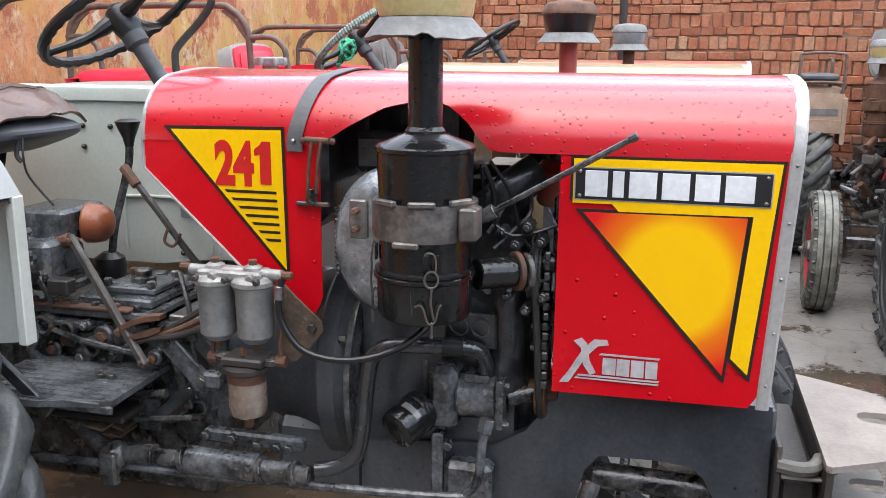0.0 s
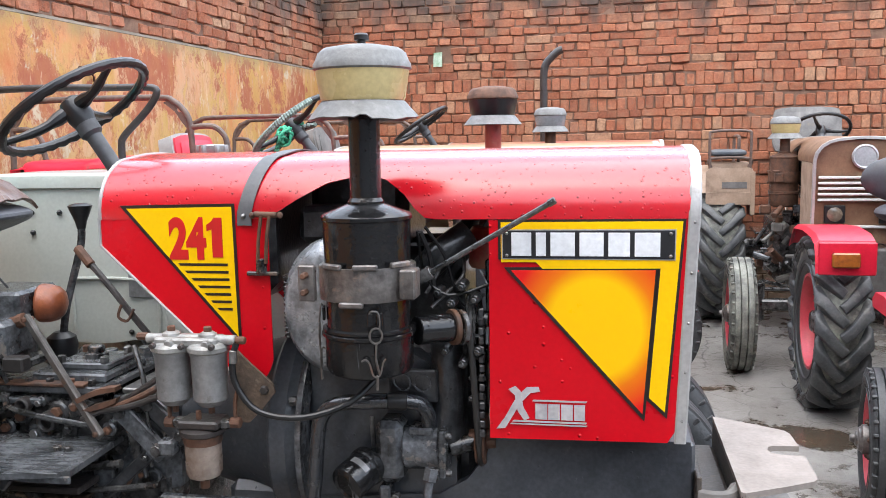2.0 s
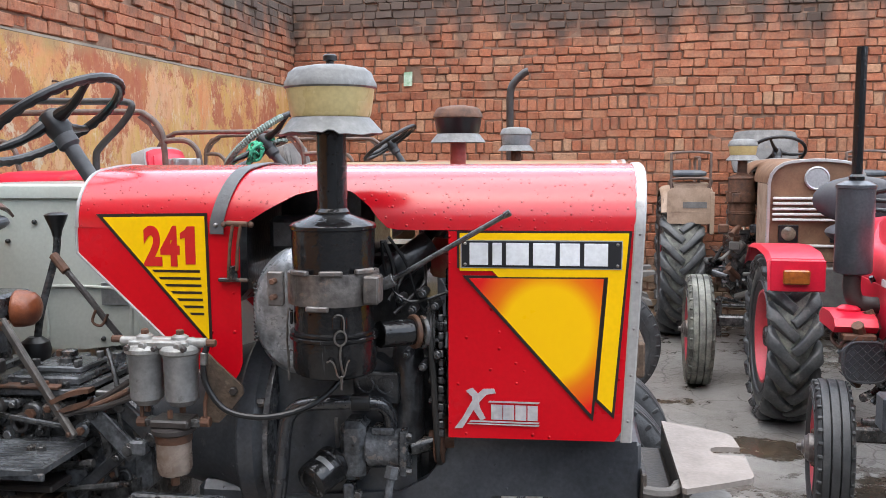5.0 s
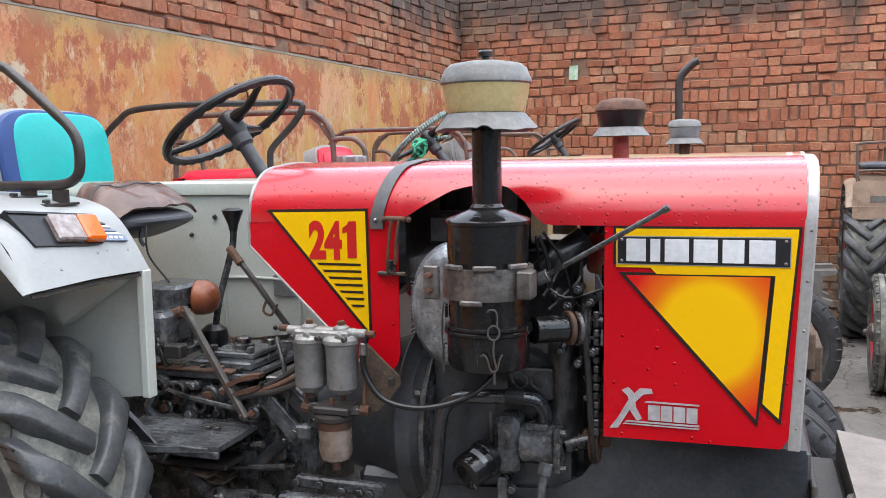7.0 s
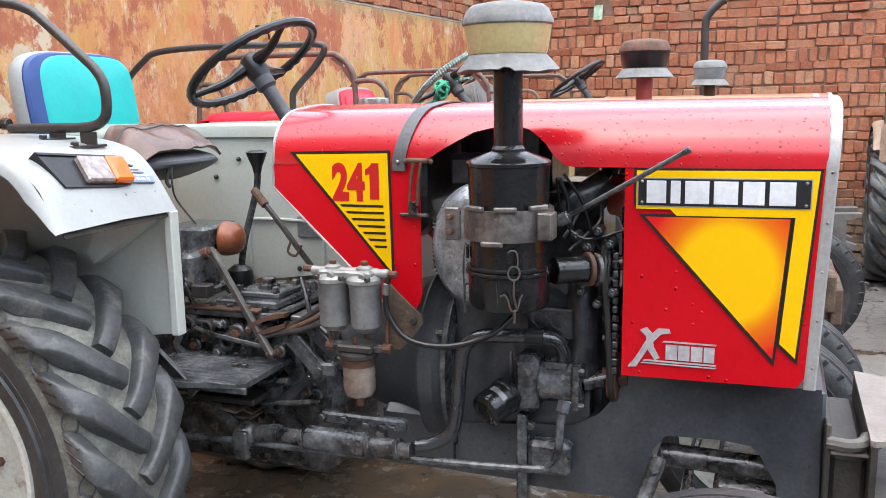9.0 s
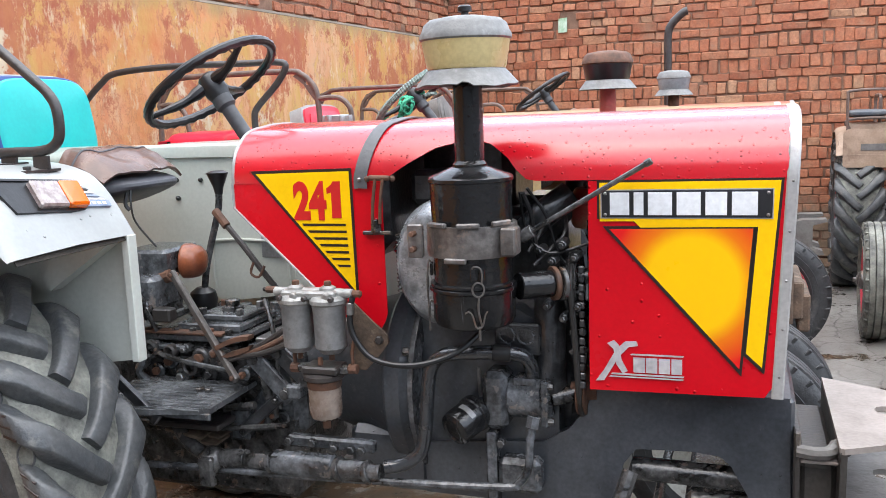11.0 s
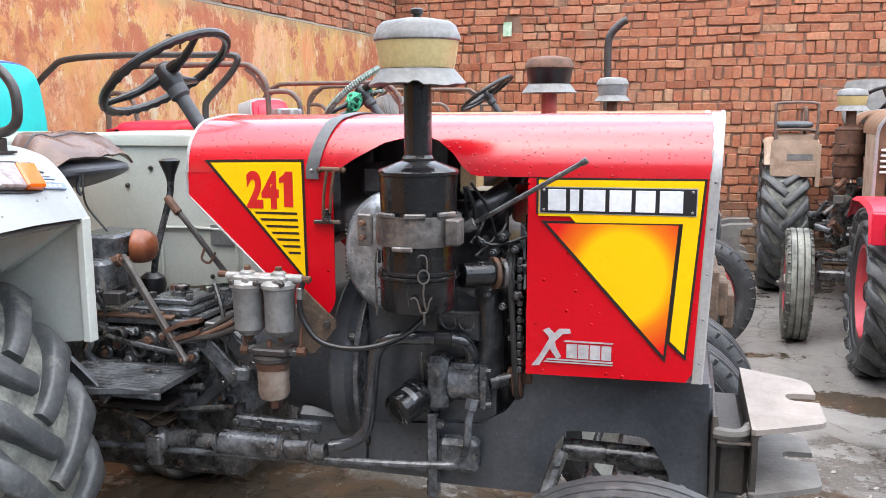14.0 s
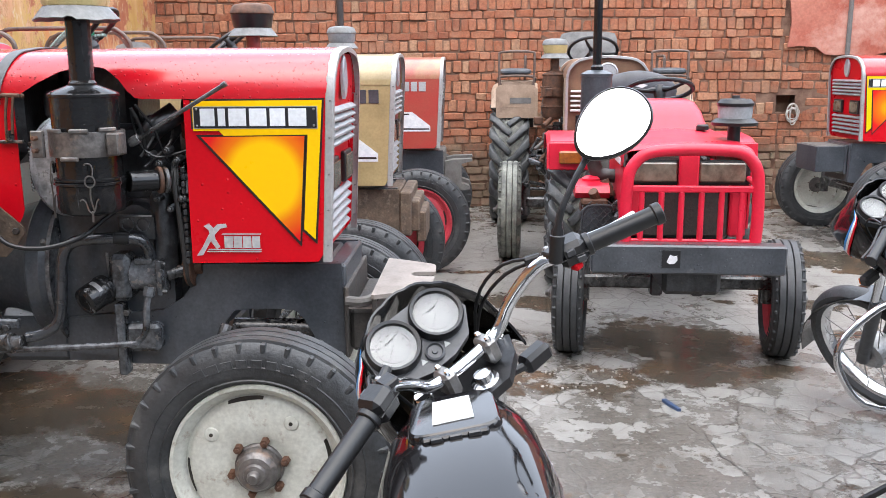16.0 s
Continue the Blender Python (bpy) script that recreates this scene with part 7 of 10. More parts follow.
    part("can_clip", Geo().tube([(-0.1, 0.15, 1.29), (-0.06, 0.12, 1.295), (-0.02, 0.15, 1.29)], 0.003, 6), STEEL, can)
    part("fuel_injector_pipe", Geo().tube([(-0.115, -0.26, 1.15), (-0.09, -0.22, 1.2), (-0.085, -0.16, 1.26), (-0.10, -0.08, 1.27)], 0.0045, 8), DARKRUST, root, "dark steel injector pipe")
    part("fuel_injector_pipe", Geo().tube([(-0.10, -0.27, 1.12), (-0.06, -0.24, 1.16), (-0.03, -0.22, 1.2), (-0.06, -0.1, 1.27)], 0.0045, 8), DARKRUST, root)
    for x, z in ((-0.085, 1.155), (-0.055, 1.13), (-0.03, 1.17), (0.0, 1.14), (-0.07, 1.02), (-0.03, 0.99), (0.005, 1.02)):
        nb = part("bay_fitting", Geo().rod((x, -0.275, z), (x + 0.004, -0.235, z + 0.004), 0.0115, 8), ENGINE, root)
        part("fitting_nut", Geo().rod((x - 0.001, -0.283, z), (x, -0.272, z), 0.0075, 6), GREASE, nb)
    for k in range(14):
        a = 2 * math.pi * k / 14
        part("chain_link", Geo(Matrix.Translation((0.014, -0.262, 1.0 - 0.022 * k + 0.11)) @ pose(0, 0, 0, 0, 0, 8 * (-1) ** k)).box((-0.007, -0.006, -0.009), (0.007, 0.006, 0.009), 0.003), ENGINE, root)
    part("stay_rod", Geo().tube([(-0.115, -0.31, 1.30), (-0.10, -0.29, 1.25), (-0.095, -0.27, 1.18), (-0.09, -0.25, 1.12)], 0.006, 8), HOSE, root)
    part("cable", Geo().tube([(-0.105, -0.30, 1.31), (-0.07, -0.26, 1.24), (-0.05, -0.24, 1.16), (-0.02, -0.25, 1.12), (0.02, -0.24, 1.15)], 0.004, 6), HOSE, root)
    part("cable", Geo().tube([(-0.125, -0.29, 1.30), (-0.115, -0.27, 1.2), (-0.06, -0.27, 1.15), (0.03, -0.23, 1.17)], 0.004, 6), HOSE, root)
    rod = part("hood_prop_rod", Geo().rod((-0.10, -0.335, 1.206), (0.186, -0.345, 1.372), 0.0065, 10), GREASE, root, "black prop rod lying across the side")
    part("rod_end", Geo().rod((-0.115, -0.335, 1.198), (-0.085, -0.335, 1.214), 0.016, 12), GREASE, rod)
    part("rod_tip", Geo().rod((0.172, -0.3445, 1.364), (0.188, -0.345, 1.373), 0.0085, 10), GREASE, rod)
    bk = Geo().box((-0.212, -0.245, 0.885), (-0.095, -0.225, 0.965), 0.005)
    bb = part("drilled_bracket", bk, ENGINE, root)
    for x in (-0.178, -0.13):
        part("bracket_hole", Geo(Matrix.Translation((x, -0.246, 0.935)) @ pose(0, 0, 0, 90, 0, 0)).lathe([(0.022, 0.0), (0.022, 0.004), (0.018, 0.004), (0.017, -0.01), (0, -0.01)], 20), ENGINE_GREY, bb)
    part("injection_pump", Geo(Matrix.Translation((-0.078, -0.2, 0))).lathe([(0, 0.78), (0.036, 0.78), (0.04, 0.79), (0.038, 1.02), (0.03, 1.035), (0, 1.035)], 24), ENGINE, root, "upright black cylinder on the block")
    # hydraulic pump
    pb = Geo().box((-0.245, -0.27, 0.69), (-0.178, -0.14, 0.842), 0.02)
    hp = part("hydraulic_pump", pb, ENGINE_GREY, root, "dark grey cast hydraulic pump")
    part("pump_barrel", Geo().rod((-0.18, -0.225, 0.768), (-0.088, -0.225, 0.772), 0.052, 28, 0.006), ENGINE_GREY, hp)
    part("pump_flange", Geo().box((-0.09, -0.28, 0.712), (-0.072, -0.17, 0.828), 0.006), ENGINE_GREY, hp)
    for z in (0.725, 0.815):
        for y in (-0.268, -0.182):
            part("flange_bolt", Geo().rod((-0.076, y, z), (-0.058, y, z), 0.009, 6), GREASE, hp)
    part("pump_shaft", Geo().rod((-0.072, -0.22, 0.77), (0.0, -0.2, 0.785), 0.022, 16), GREASE, hp)
    part("pump_outlet", Geo().box((-0.165, -0.26, 0.808), (-0.105, -0.2, 0.828), 0.006), ENGINE_GREY, hp)
    of = Matrix.Translation((-0.285, -0.285, 0.715)) @ Vector((-0.45, -0.86, -0.30)).to_track_quat("Z", "Y").to_matrix().to_4x4()
    fl = part("oil_filter", Geo(of).lathe([(0, -0.05), (0.047, -0.05), (0.049, -0.045), (0.049, -0.03), (0.046, -0.026), (0.046, 0.03), (0.043, 0.04), (0.03, 0.046), (0.026, 0.042), (0, 0.042)], 32), GLOSS_BLACK, root, "black spin-on oil filter with a pale label")
    lab = Geo(of @ pose(0, 0, 0, 0, 0, 60))
    rows = [[(0.0466 * math.cos(a), 0.0466 * math.sin(a), z) for z in (-0.008, 0.008)] for a in np.linspace(-0.55, 0.55, 12)]
    lab.grid(rows)
    part("filter_label", lab, ALU, fl, "worn white printed label")
    part("dipstick", Geo().tube([(-0.262, -0.215, 0.76), (-0.262, -0.225, 0.82), (-0.262, -0.225, 0.84)], 0.005, 8), STEEL, root)
    # pipes
    part("return_pipe", Geo().tube([(-0.118, -0.235, 0.825), (-0.118, -0.25, 0.862), (-0.136, -0.27, 0.892), (-0.19, -0.29, 0.902), (-0.25, -0.3, 0.901), (-0.32, -0.3, 0.894), (-0.358, -0.3, 0.868), (-0.372, -0.305, 0.82), (-0.383, -0.31, 0.70), (-0.398, -0.315, 0.635), (-0.44, -0.325, 0.602), (-0.49, -0.335, 0.592)], 0.0185, 14), PIPEBLACK, root, "bent black hydraulic pipe")
    part("pipe_sleeve", Geo().rod((-0.205, -0.293, 0.902), (-0.16, -0.284, 0.9), 0.0205, 14), HOSE, root)
    cyl = Geo().rod((-0.815, -0.34, 0.577), (-0.63, -0.34, 0.579), 0.034, 24, 0.006)
    sc = part("steering_cylinder", cyl, ENGINE_GREY, root, "dark grey steering cylinder")
    for a, b, r in ((-0.90, -0.82, 0.022), (-0.975, -0.90, 0.027), (-0.63, -0.545, 0.029), (-0.55, -0.50, 0.024), (-0.625, -0.61, 0.036), (-0.545, -0.53, 0.033), (-0.83, -0.815, 0.031)):
        part("cylinder_gland", Geo().rod((a, -0.34, 0.572), (b, -0.34, 0.577), r, 18), GREASE, sc)
    jt = part("ball_joint", Geo().ball((-1.01, -0.34, 0.562), 0.042, 16, 10), GREASE, root, "greasy ball joint")
    part("joint_clamp", Geo().box((-1.03, -0.385, 0.50), (-0.985, -0.36, 0.585), 0.006), GREASE, jt)
    part("drag_link", Geo().tube([(-1.03, -0.33, 0.57), (-1.10, -0.32, 0.60), (-1.16, -0.3, 0.66), (-1.26, -0.25, 0.69)], 0.02, 12), GREASE, root)
    part("tie_pipe", Geo().tube([(-1.25, -0.35, 0.535), (-0.95, -0.35, 0.545), (-0.85, -0.35, 0.545), (-0.5, -0.345, 0.556), (-0.18, -0.34, 0.572), (-0.135, -0.335, 0.585), (-0.112, -0.33, 0.62), (-0.108, -0.32, 0.69), (-0.10, -0.31, 0.735)], 0.0105, 10), ENGINE_GREY, root, "long thin steel pipe under the engine")
    part("pipe_nut", Geo().rod((-0.103, -0.314, 0.72), (-0.098, -0.306, 0.75), 0.018, 6), ENGINE_GREY, root)
    fb = part("clamp_bar", Geo().box((-0.80, -0.29, 0.602), (-0.54, -0.262, 0.636), 0.006), ENGINE_GREY, root)
    for x in (-0.79, -0.72, -0.655, -0.605, -0.575):
        part("bar_bolt", Geo().rod((x, -0.305, 0.622 - 0.01 * (x > -0.7)), (x, -0.285, 0.622 - 0.01 * (x > -0.7)), 0.012, 6), GREASE, fb)
    mb = part("mount_bar", Geo().box((-0.24, -0.26, 0.44), (-0.212, -0.21, 0.68), 0.005), ENGINE_GREY, root)
    part("mount_bolt", Geo().rod((-0.2, -0.265, 0.652), (-0.2, -0.24, 0.652), 0.011, 6), GREASE, mb)
    part("engine_mount", Geo().box((-0.21, -0.26, 0.52), (-0.098, -0.2, 0.612), 0.02), ENGINE_GREY, root)
    for z in (0.59, 0.88):
        part("flange_bolt", Geo().rod((-0.46, -0.25 - 0.0 * z, z), (-0.44, -0.25, z), 0.012, 6), GREASE, root)
    part("bell_flange", Geo(Matrix.Translation((0, 0, 0.76)) @ pose(0, 0, 0, 0, 90, 0)).lathe([(0.24, -0.44), (0.285, -0.44), (0.288, -0.435), (0.288, -0.425), (0.24, -0.42)], 48), ENGINE_GREY, root)
    # front hitch bracket: end plate with two slotted tongues
    wc = part("hitch_bracket", Geo().prism([(-0.285, 0.712), (0.25, 0.712), (0.25, 0.60), (0.20, 0.52), (-0.265, 0.515)], 0.592, 0.606, "x"), WEATHERED, root, "weathered dark steel hitch bracket")
    part("bracket_foot", Geo().box((0.498, -0.24, 0.50), (0.512, 0.24, 0.735), 0.004), WEATHERED, wc)
    part("bracket_box", Geo().box((0.512, -0.215, 0.515), (0.592, 0.215, 0.655), 0.012), WEATHERED, wc)
    part("bracket_strap", Geo().tube([(0.505, -0.235, 0.69), (0.545, -0.243, 0.689), (0.575, -0.235, 0.692), (0.592, -0.20, 0.697)], 0.016, 8), DUSTGREY, wc)
    part("strap_edge", Geo().box((0.512, -0.245, 0.664), (0.592, -0.21, 0.672), 0.003), PALEWOOD, wc)
    part("weight_slab", Geo(Matrix.Translation((0.555, -0.23, 0.455)) @ pose(0, 0, 0, 0, 14, 0)).box((-0.035, -0.03, -0.05), (0.045, 0.03, 0.05), 0.01), DUSTGREY, wc)
    part("weight_slab", Geo(Matrix.Translation((0.555, 0.2, 0.455)) @ pose(0, 0, 0, 0, 14, 0)).box((-0.035, -0.03, -0.05), (0.045, 0.03, 0.05), 0.01), DUSTGREY, wc)
    for z, mt in ((0.722, PALEWOOD), (0.556, DUSTGREY)):
        pl = [(0.590, -0.283), (0.60, -0.288), (0.70, -0.235), (0.762, -0.198), (0.772, -0.18), (0.773, -0.165), (0.776, -0.035), (0.715, -0.032), (0.700, -0.022), (0.694, 0.0), (0.700, 0.02), (0.715, 0.03), (0.776, 0.034), (0.773, 0.13), (0.762, 0.155), (0.69, 0.2), (0.592, 0.252)]
        part("hitch_plate", Geo().prism(pl, z - 0.014, z, "z"), mt, wc, "worn steel hitch plate with a slot")
        part("weld_seam", Geo().tube([(0.608, -0.275, z - 0.016), (0.609, -0.1, z - 0.017), (0.608, 0.1, z - 0.016), (0.608, 0.24, z - 0.016)], 0.006, 6), WEATHERED, wc)
    part("crank_shaft_tube", Geo().rod((0.12, -0.16, 0.58), (0.42, -0.16, 0.575), 0.03, 16), GREASE, root)
    part("radius_arm", Geo().tube([(0.13, -0.28, 0.62), (0.10, -0.33, 0.53), (0.08, -0.38, 0.47)], 0.02, 10), GREASE, root)
    # gear levers, pedals and linkages
    gl = part("gear_lever", Geo().tube([(-1.255, 0.04, 0.95), (-1.235, 0.04, 1.05), (-1.185, 0.04, 1.20), (-1.174, 0.04, 1.25), (-1.173, 0.04, 1.285)], 0.011, 10), ENGINE_GREY, root, "black gear lever")
    part("gear_knob", Geo(Matrix.Translation((-1.173, 0.04, 1.27))).lathe([(0, 0), (0.012, 0.0), (0.016, 0.02), (0.03, 0.055), (0.034, 0.066), (0.02, 0.072), (0, 0.068)], 20), PLASTIC, gl, "worn black knob")
    part("lever_boot", Geo(Matrix.Translation((-1.26, 0.04, 0.84))).lathe([(0.07, 0), (0.072, 0.01), (0.055, 0.03), (0.05, 0.035), (0.054, 0.045), (0.04, 0.06), (0.045, 0.09), (0.04, 0.115), (0.02, 0.13), (0, 0.13)], 24), HOSE, gl, "rubber lever boot")
    hl = part("hand_lever", Geo().tube([(-1.09, -0.1, 1.222), (-1.0, -0.12, 1.135), (-0.93, -0.14, 1.065), (-0.86, -0.16, 1.0)], 0.0085, 8), DARKRUST, root, "rusty hand throttle lever")
    part("lever_grip", Geo().rod((-1.10, -0.098, 1.233), (-1.055, -0.11, 1.188), 0.013, 10), RUST, hl)
    part("lever_clip", Geo().tube([(-0.95, -0.15, 1.09), (-0.955, -0.16, 1.06), (-0.93, -0.16, 1.05), (-0.915, -0.15, 1.08)], 0.004, 6), RUST, hl)
    part("foot_shield", Geo().prism([(-1.13, 0.885), (-0.66, 0.89), (-0.66, 1.38), (-1.13, 1.38)], 0.357, 0.361, "y"), GREYWHITE, root, "grey-white painted side sheet")
    strip = [(0.354, 1.366), (0.347, 1.37), (0.346, 1.398), (0.349, 1.409), (0.357, 1.416), (0.37, 1.417), (0.37, 1.366)]
    part("folded_edge", Geo().prism([(x, z) for x, z in strip], -1.86, -0.9, "x"), GREYWHITE, root, "folded upper edge of the side sheet")
    part("rating_plate", Geo().box((-1.22, 0.349, 1.015), (-1.03, 0.354, 1.09), 0.002), ALU, root, "small engraved rating plate")
    part("sheet_relief", Geo().tube([(-1.42, 0.352, 0.90), (-1.42, 0.352, 1.05), (-1.39, 0.352, 1.075), (-1.15, 0.352, 1.07), (-1.12, 0.352, 1.04), (-1.12, 0.352, 0.90)], 0.006, 8), GREYWHITE, root)
    for x, z in ((-1.55, 1.29), (-1.55, 1.225), (-1.20, 1.29), (-1.22, 0.90), (-1.45, 1.29)):
        part("sheet_bolt", Geo().ball((x, 0.352, z), 0.009, 8, 5), PLASTIC, root)
    vb = part("valve_box", Geo().box((-1.40, -0.16, 1.035), (-1.245, 0.02, 1.12), 0.01), ENGINE_GREY, root, "black hydraulic valve box")
    part("valve_cap", Geo(Matrix.Translation((-1.245, -0.07, 1.075)) @ Vector((0.96, 0.27, -0.04)).to_track_quat("Z", "Y").to_matrix().to_4x4()).lathe([(0, 0), (0.05, 0), (0.054, 0.006), (0.053, 0.028), (0.047, 0.052), (0.034, 0.066), (0.016, 0.073), (0, 0.074)], 26), DOMECAP, vb, "orange-brown dome cap")
    part("valve_body", Geo().box((-1.38, -0.2, 0.92), (-1.26, -0.05, 1.035), 0.02), GREASE, vb)
    for i, (x, z) in enumerate(((-1.36, 1.0), (-1.30, 0.98), (-1.33, 0.94), (-1.27, 0.96))):
        part("valve_fitting", Geo().rod((x, -0.25, z), (x, -0.17, z), 0.016 - 0.002 * (i % 2), 8), GREASE if i % 2 else RUST, vb)
    tc = part("gearbox_cover", Geo().box((-1.36, -0.17, 0.80), (-1.06, 0.16, 0.845), 0.012), ENGINE_GREY, root, "black gearbox cover")
    for x in (-1.33, -1.21, -1.10):
        for y in (-0.15, 0.13):
            part("cover_bolt", Geo().rod((x, y, 0.845), (x, y, 0.872), 0.011, 6), GREASE, tc)
    part("shift_tower", Geo().rod((-1.12, -0.05, 0.845), (-1.12, -0.05, 0.885), 0.03, 16), ENGINE_GREY, tc)
    for i in range(6):
        x = -1.30 + 0.075 * i
        part("side_boss", Geo().rod((x, -0.23 + 0.01 * (i % 3), 0.80 - 0.035 * (i % 2)), (x, -0.15, 0.80 - 0.035 * (i % 2)), 0.022 - 0.003 * (i % 3), 12), RUST if i == 2 else GREASE, root)
    part("side_housing", Geo().box((-1.36, -0.22, 0.70), (-0.93, -0.13, 0.84), 0.02), GREASE, root)
    part("lever_pin", Geo().rod((-1.29, -0.15, 1.03), (-1.235, -0.15, 1.045), 0.02, 10), RUST, root)
    fp = Geo().prism([(-1.30, -0.235), (-0.935, -0.2), (-0.925, -0.455), (-1.10, -0.50), (-1.30, -0.48)], 0.742, 0.757, "z")
    foot = part("footplate", fp, FOOTSTEEL, root, "worn steel footplate")
    part("plate_lip", Geo().box((-1.10, -0.462, 0.725), (-0.925, -0.45, 0.745), 0.003), ENGINE_GREY, foot)
    for k in range(9):
        part("tread_rib", Geo(pose(0, 0, 0, 0, 0, 1.5)).box((-1.285, -0.455 + 0.026 * k, 0.756), (-0.955, -0.449 + 0.026 * k, 0.7595), 0.001), FOOTSTEEL, foot)
    for x in (-1.04, -1.01):
        part("plate_bolt", Geo().rod((x, -0.33, 0.757), (x, -0.33, 0.768), 0.011, 8), GREASE, foot)
    part("stay_bar", Geo(Matrix.Translation((-1.17, -0.47, 0.80)) @ pose(0, 0, 0, 0, 41, 0)).box((-0.125, -0.008, -0.016), (0.125, 0.008, 0.016), 0.003), ENGINE, root, "flat black stay bar")
    bars = (("brake_lever", (-1.196, -0.2, 1.066), (-0.938, -0.3, 0.784), 0.024, WORNLEVER, "worn flat brake lever, rusty at its foot"), ("clutch_link", (-0.912, -0.272, 0.860), (-0.785, -0.272, 0.73), 0.05, ENGINE_GREY, "dark flat linkage bar"),
            ("clutch_link", (-0.845, -0.25, 0.868), (-0.735, -0.25, 0.765), 0.042, ENGINE, "dark flat linkage bar"), ("clutch_link", (-0.96, -0.268, 0.62), (-0.825, -0.268, 0.735), 0.032, ENGINE, "dark flat linkage bar"),
            ("clutch_link", (-0.89, -0.245, 0.80), (-0.86, -0.245, 0.66), 0.024, GREASE, "dark flat linkage bar"))
    for nm, a, b, w, mt, lb in bars:
        va, vb2 = Vector(a), Vector(b)
        t = Matrix.Translation((va + vb2) / 2) @ (vb2 - va).to_track_quat("X", "Z").to_matrix().to_4x4()
        n = (vb2 - va).length / 2
        br = part(nm, Geo(t).box((-n, -0.008, -w / 2), (n, 0.008, w / 2), 0.004), mt, root, lb)
        for e in (-1, 1):
            part("link_bolt", Geo(t).rod((e * (n - w * 0.5), -0.016, 0), (e * (n - w * 0.5), 0.016, 0), w * 0.3, 8), RUST if w < 0.03 else GREASE, br)
    rl = part("rusty_catch", Geo().prism([(-1.015, 0.873), (-0.975, 0.892), (-0.94, 0.903), (-0.902, 0.908), (-0.902, 0.897), (-0.94, 0.89), (-0.975, 0.878), (-1.008, 0.862)], -0.285, -0.255, "y"), RUST, root, "orange-rusted catch plate")
    part("catch_tongue", Geo().prism([(-0.995, 0.846), (-0.96, 0.862), (-0.91, 0.876), (-0.895, 0.884), (-0.9, 0.87), (-0.93, 0.856), (-0.97, 0.845)], -0.29, -0.27, "y"), RUST, rl)
    for k in range(3):
        part("rusty_link", Geo().tube([(-0.80 + 0.012 * k, -0.262 - 0.008 * k, 0.926 - 0.016 * k), (-0.85, -0.27 - 0.008 * k, 0.894 - 0.014 * k), (-0.895, -0.275 - 0.008 * k, 0.868 - 0.006 * k), (-0.95, -0.28, 0.842), (-1.0, -0.285, 0.823)], [0.008, 0.0075, 0.006], 8), DARKRUST if k != 1 else RUST, root, "rusty curved linkage arm")
    part("lever_ball", Geo().ball((-1.163, 0.0, 0.922), 0.017, 14, 8), GREASE, root, "small greasy ball end")
    for k, (x, z, n, d) in enumerate(((-1.11, 0.625, 0.06, -9), (-1.09, 0.598, 0.07, -5), (-1.06, 0.612, 0.04, -14))):
        part("mud_shelf", Geo(Matrix.Translation((x, -0.29 + 0.02 * k, z)) @ pose(0, 0, 0, 0, -d, 0)).box((-n, -0.04, -0.004), (n, 0.04, 0.004), 0.002), MUDSTEEL, root, "mud-caked tan plate under the footplate")
    part("link_block", Geo().box((-0.80, -0.285, 0.735), (-0.755, -0.25, 0.775), 0.006), ENGINE_GREY, root)
    part("clutch_pan", Geo().box((-0.66, -0.19, 0.46), (-0.42, 0.2, 0.64), 0.02), FRAMEP, root)
    part("lower_step", Geo().box((-1.20, -0.36, 0.655), (-0.97, -0.25, 0.672), 0.004), DARKRUST, root)
    part("gearbox_plug", Geo(Matrix.Translation((-0.855, -0.2, 0.65)) @ pose(0, 0, 0, 90, 0, 0)).lathe([(0.02, 0.0), (0.02, 0.01), (0.015, 0.012), (0.012, 0.004), (0, 0.004)], 16), ENGINE_GREY, root)
    # greasy small parts about the gearbox
    rnd = random.Random(8)
    for x, z, r, n in ((-1.27, 0.835, 0.03, 0.02), (-1.20, 0.81, 0.026, 0.035), (-1.15, 0.845, 0.016, 0.03), (-1.10, 0.82, 0.03, 0.03), (-1.04, 0.84, 0.018, 0.04), (-1.25, 0.775, 0.022, 0.03), (-1.16, 0.765, 0.024, 0.04), (-1.07, 0.775, 0.02, 0.03),
                       (-1.13, 0.70, 0.03, 0.05), (-1.02, 0.69, 0.024, 0.06), (-0.94, 0.79, 0.02, 0.06), (-0.90, 0.66, 0.026, 0.05)):
        bo = part("casting_boss", Geo().rod((x, -0.205 - n, z), (x, -0.19, z + 0.002), r, 18, 0.005), rnd.choice((GREASE, ENGINE_GREY, ENGINE_GREY)), root)
        part("boss_nut", Geo().rod((x, -0.217 - n, z), (x, -0.203 - n, z), r * 0.55, 6), rnd.choice((RUST, GREASE, STEEL)), bo)
    for a, b, c, r in (((-1.36, -0.18, 0.86), (-1.2, -0.26, 0.83), (-0.98, -0.27, 0.80), 0.008), ((-1.28, -0.26, 0.72), (-1.1, -0.28, 0.69), (-0.9, -0.28, 0.71), 0.011), ((-1.2, -0.26, 0.66), (-1.0, -0.29, 0.64), (-0.8, -0.28, 0.66), 0.009),
                       ((-0.88, -0.22, 1.0), (-0.84, -0.25, 0.9), (-0.83, -0.26, 0.7), 0.007)):
        part("linkage_rod", Geo().tube([a, b, c], r, 8), GREASE, root)
    part("gear_case", Geo().box((-1.31, -0.205, 0.62), (-1.0, 0.15, 0.868), 0.02), GREASE, root, "oily dark gearbox case")
    part("case_flange", Geo().box((-1.325, -0.225, 0.866), (-0.97, 0.16, 0.888), 0.005), FOOTSTEEL, root)
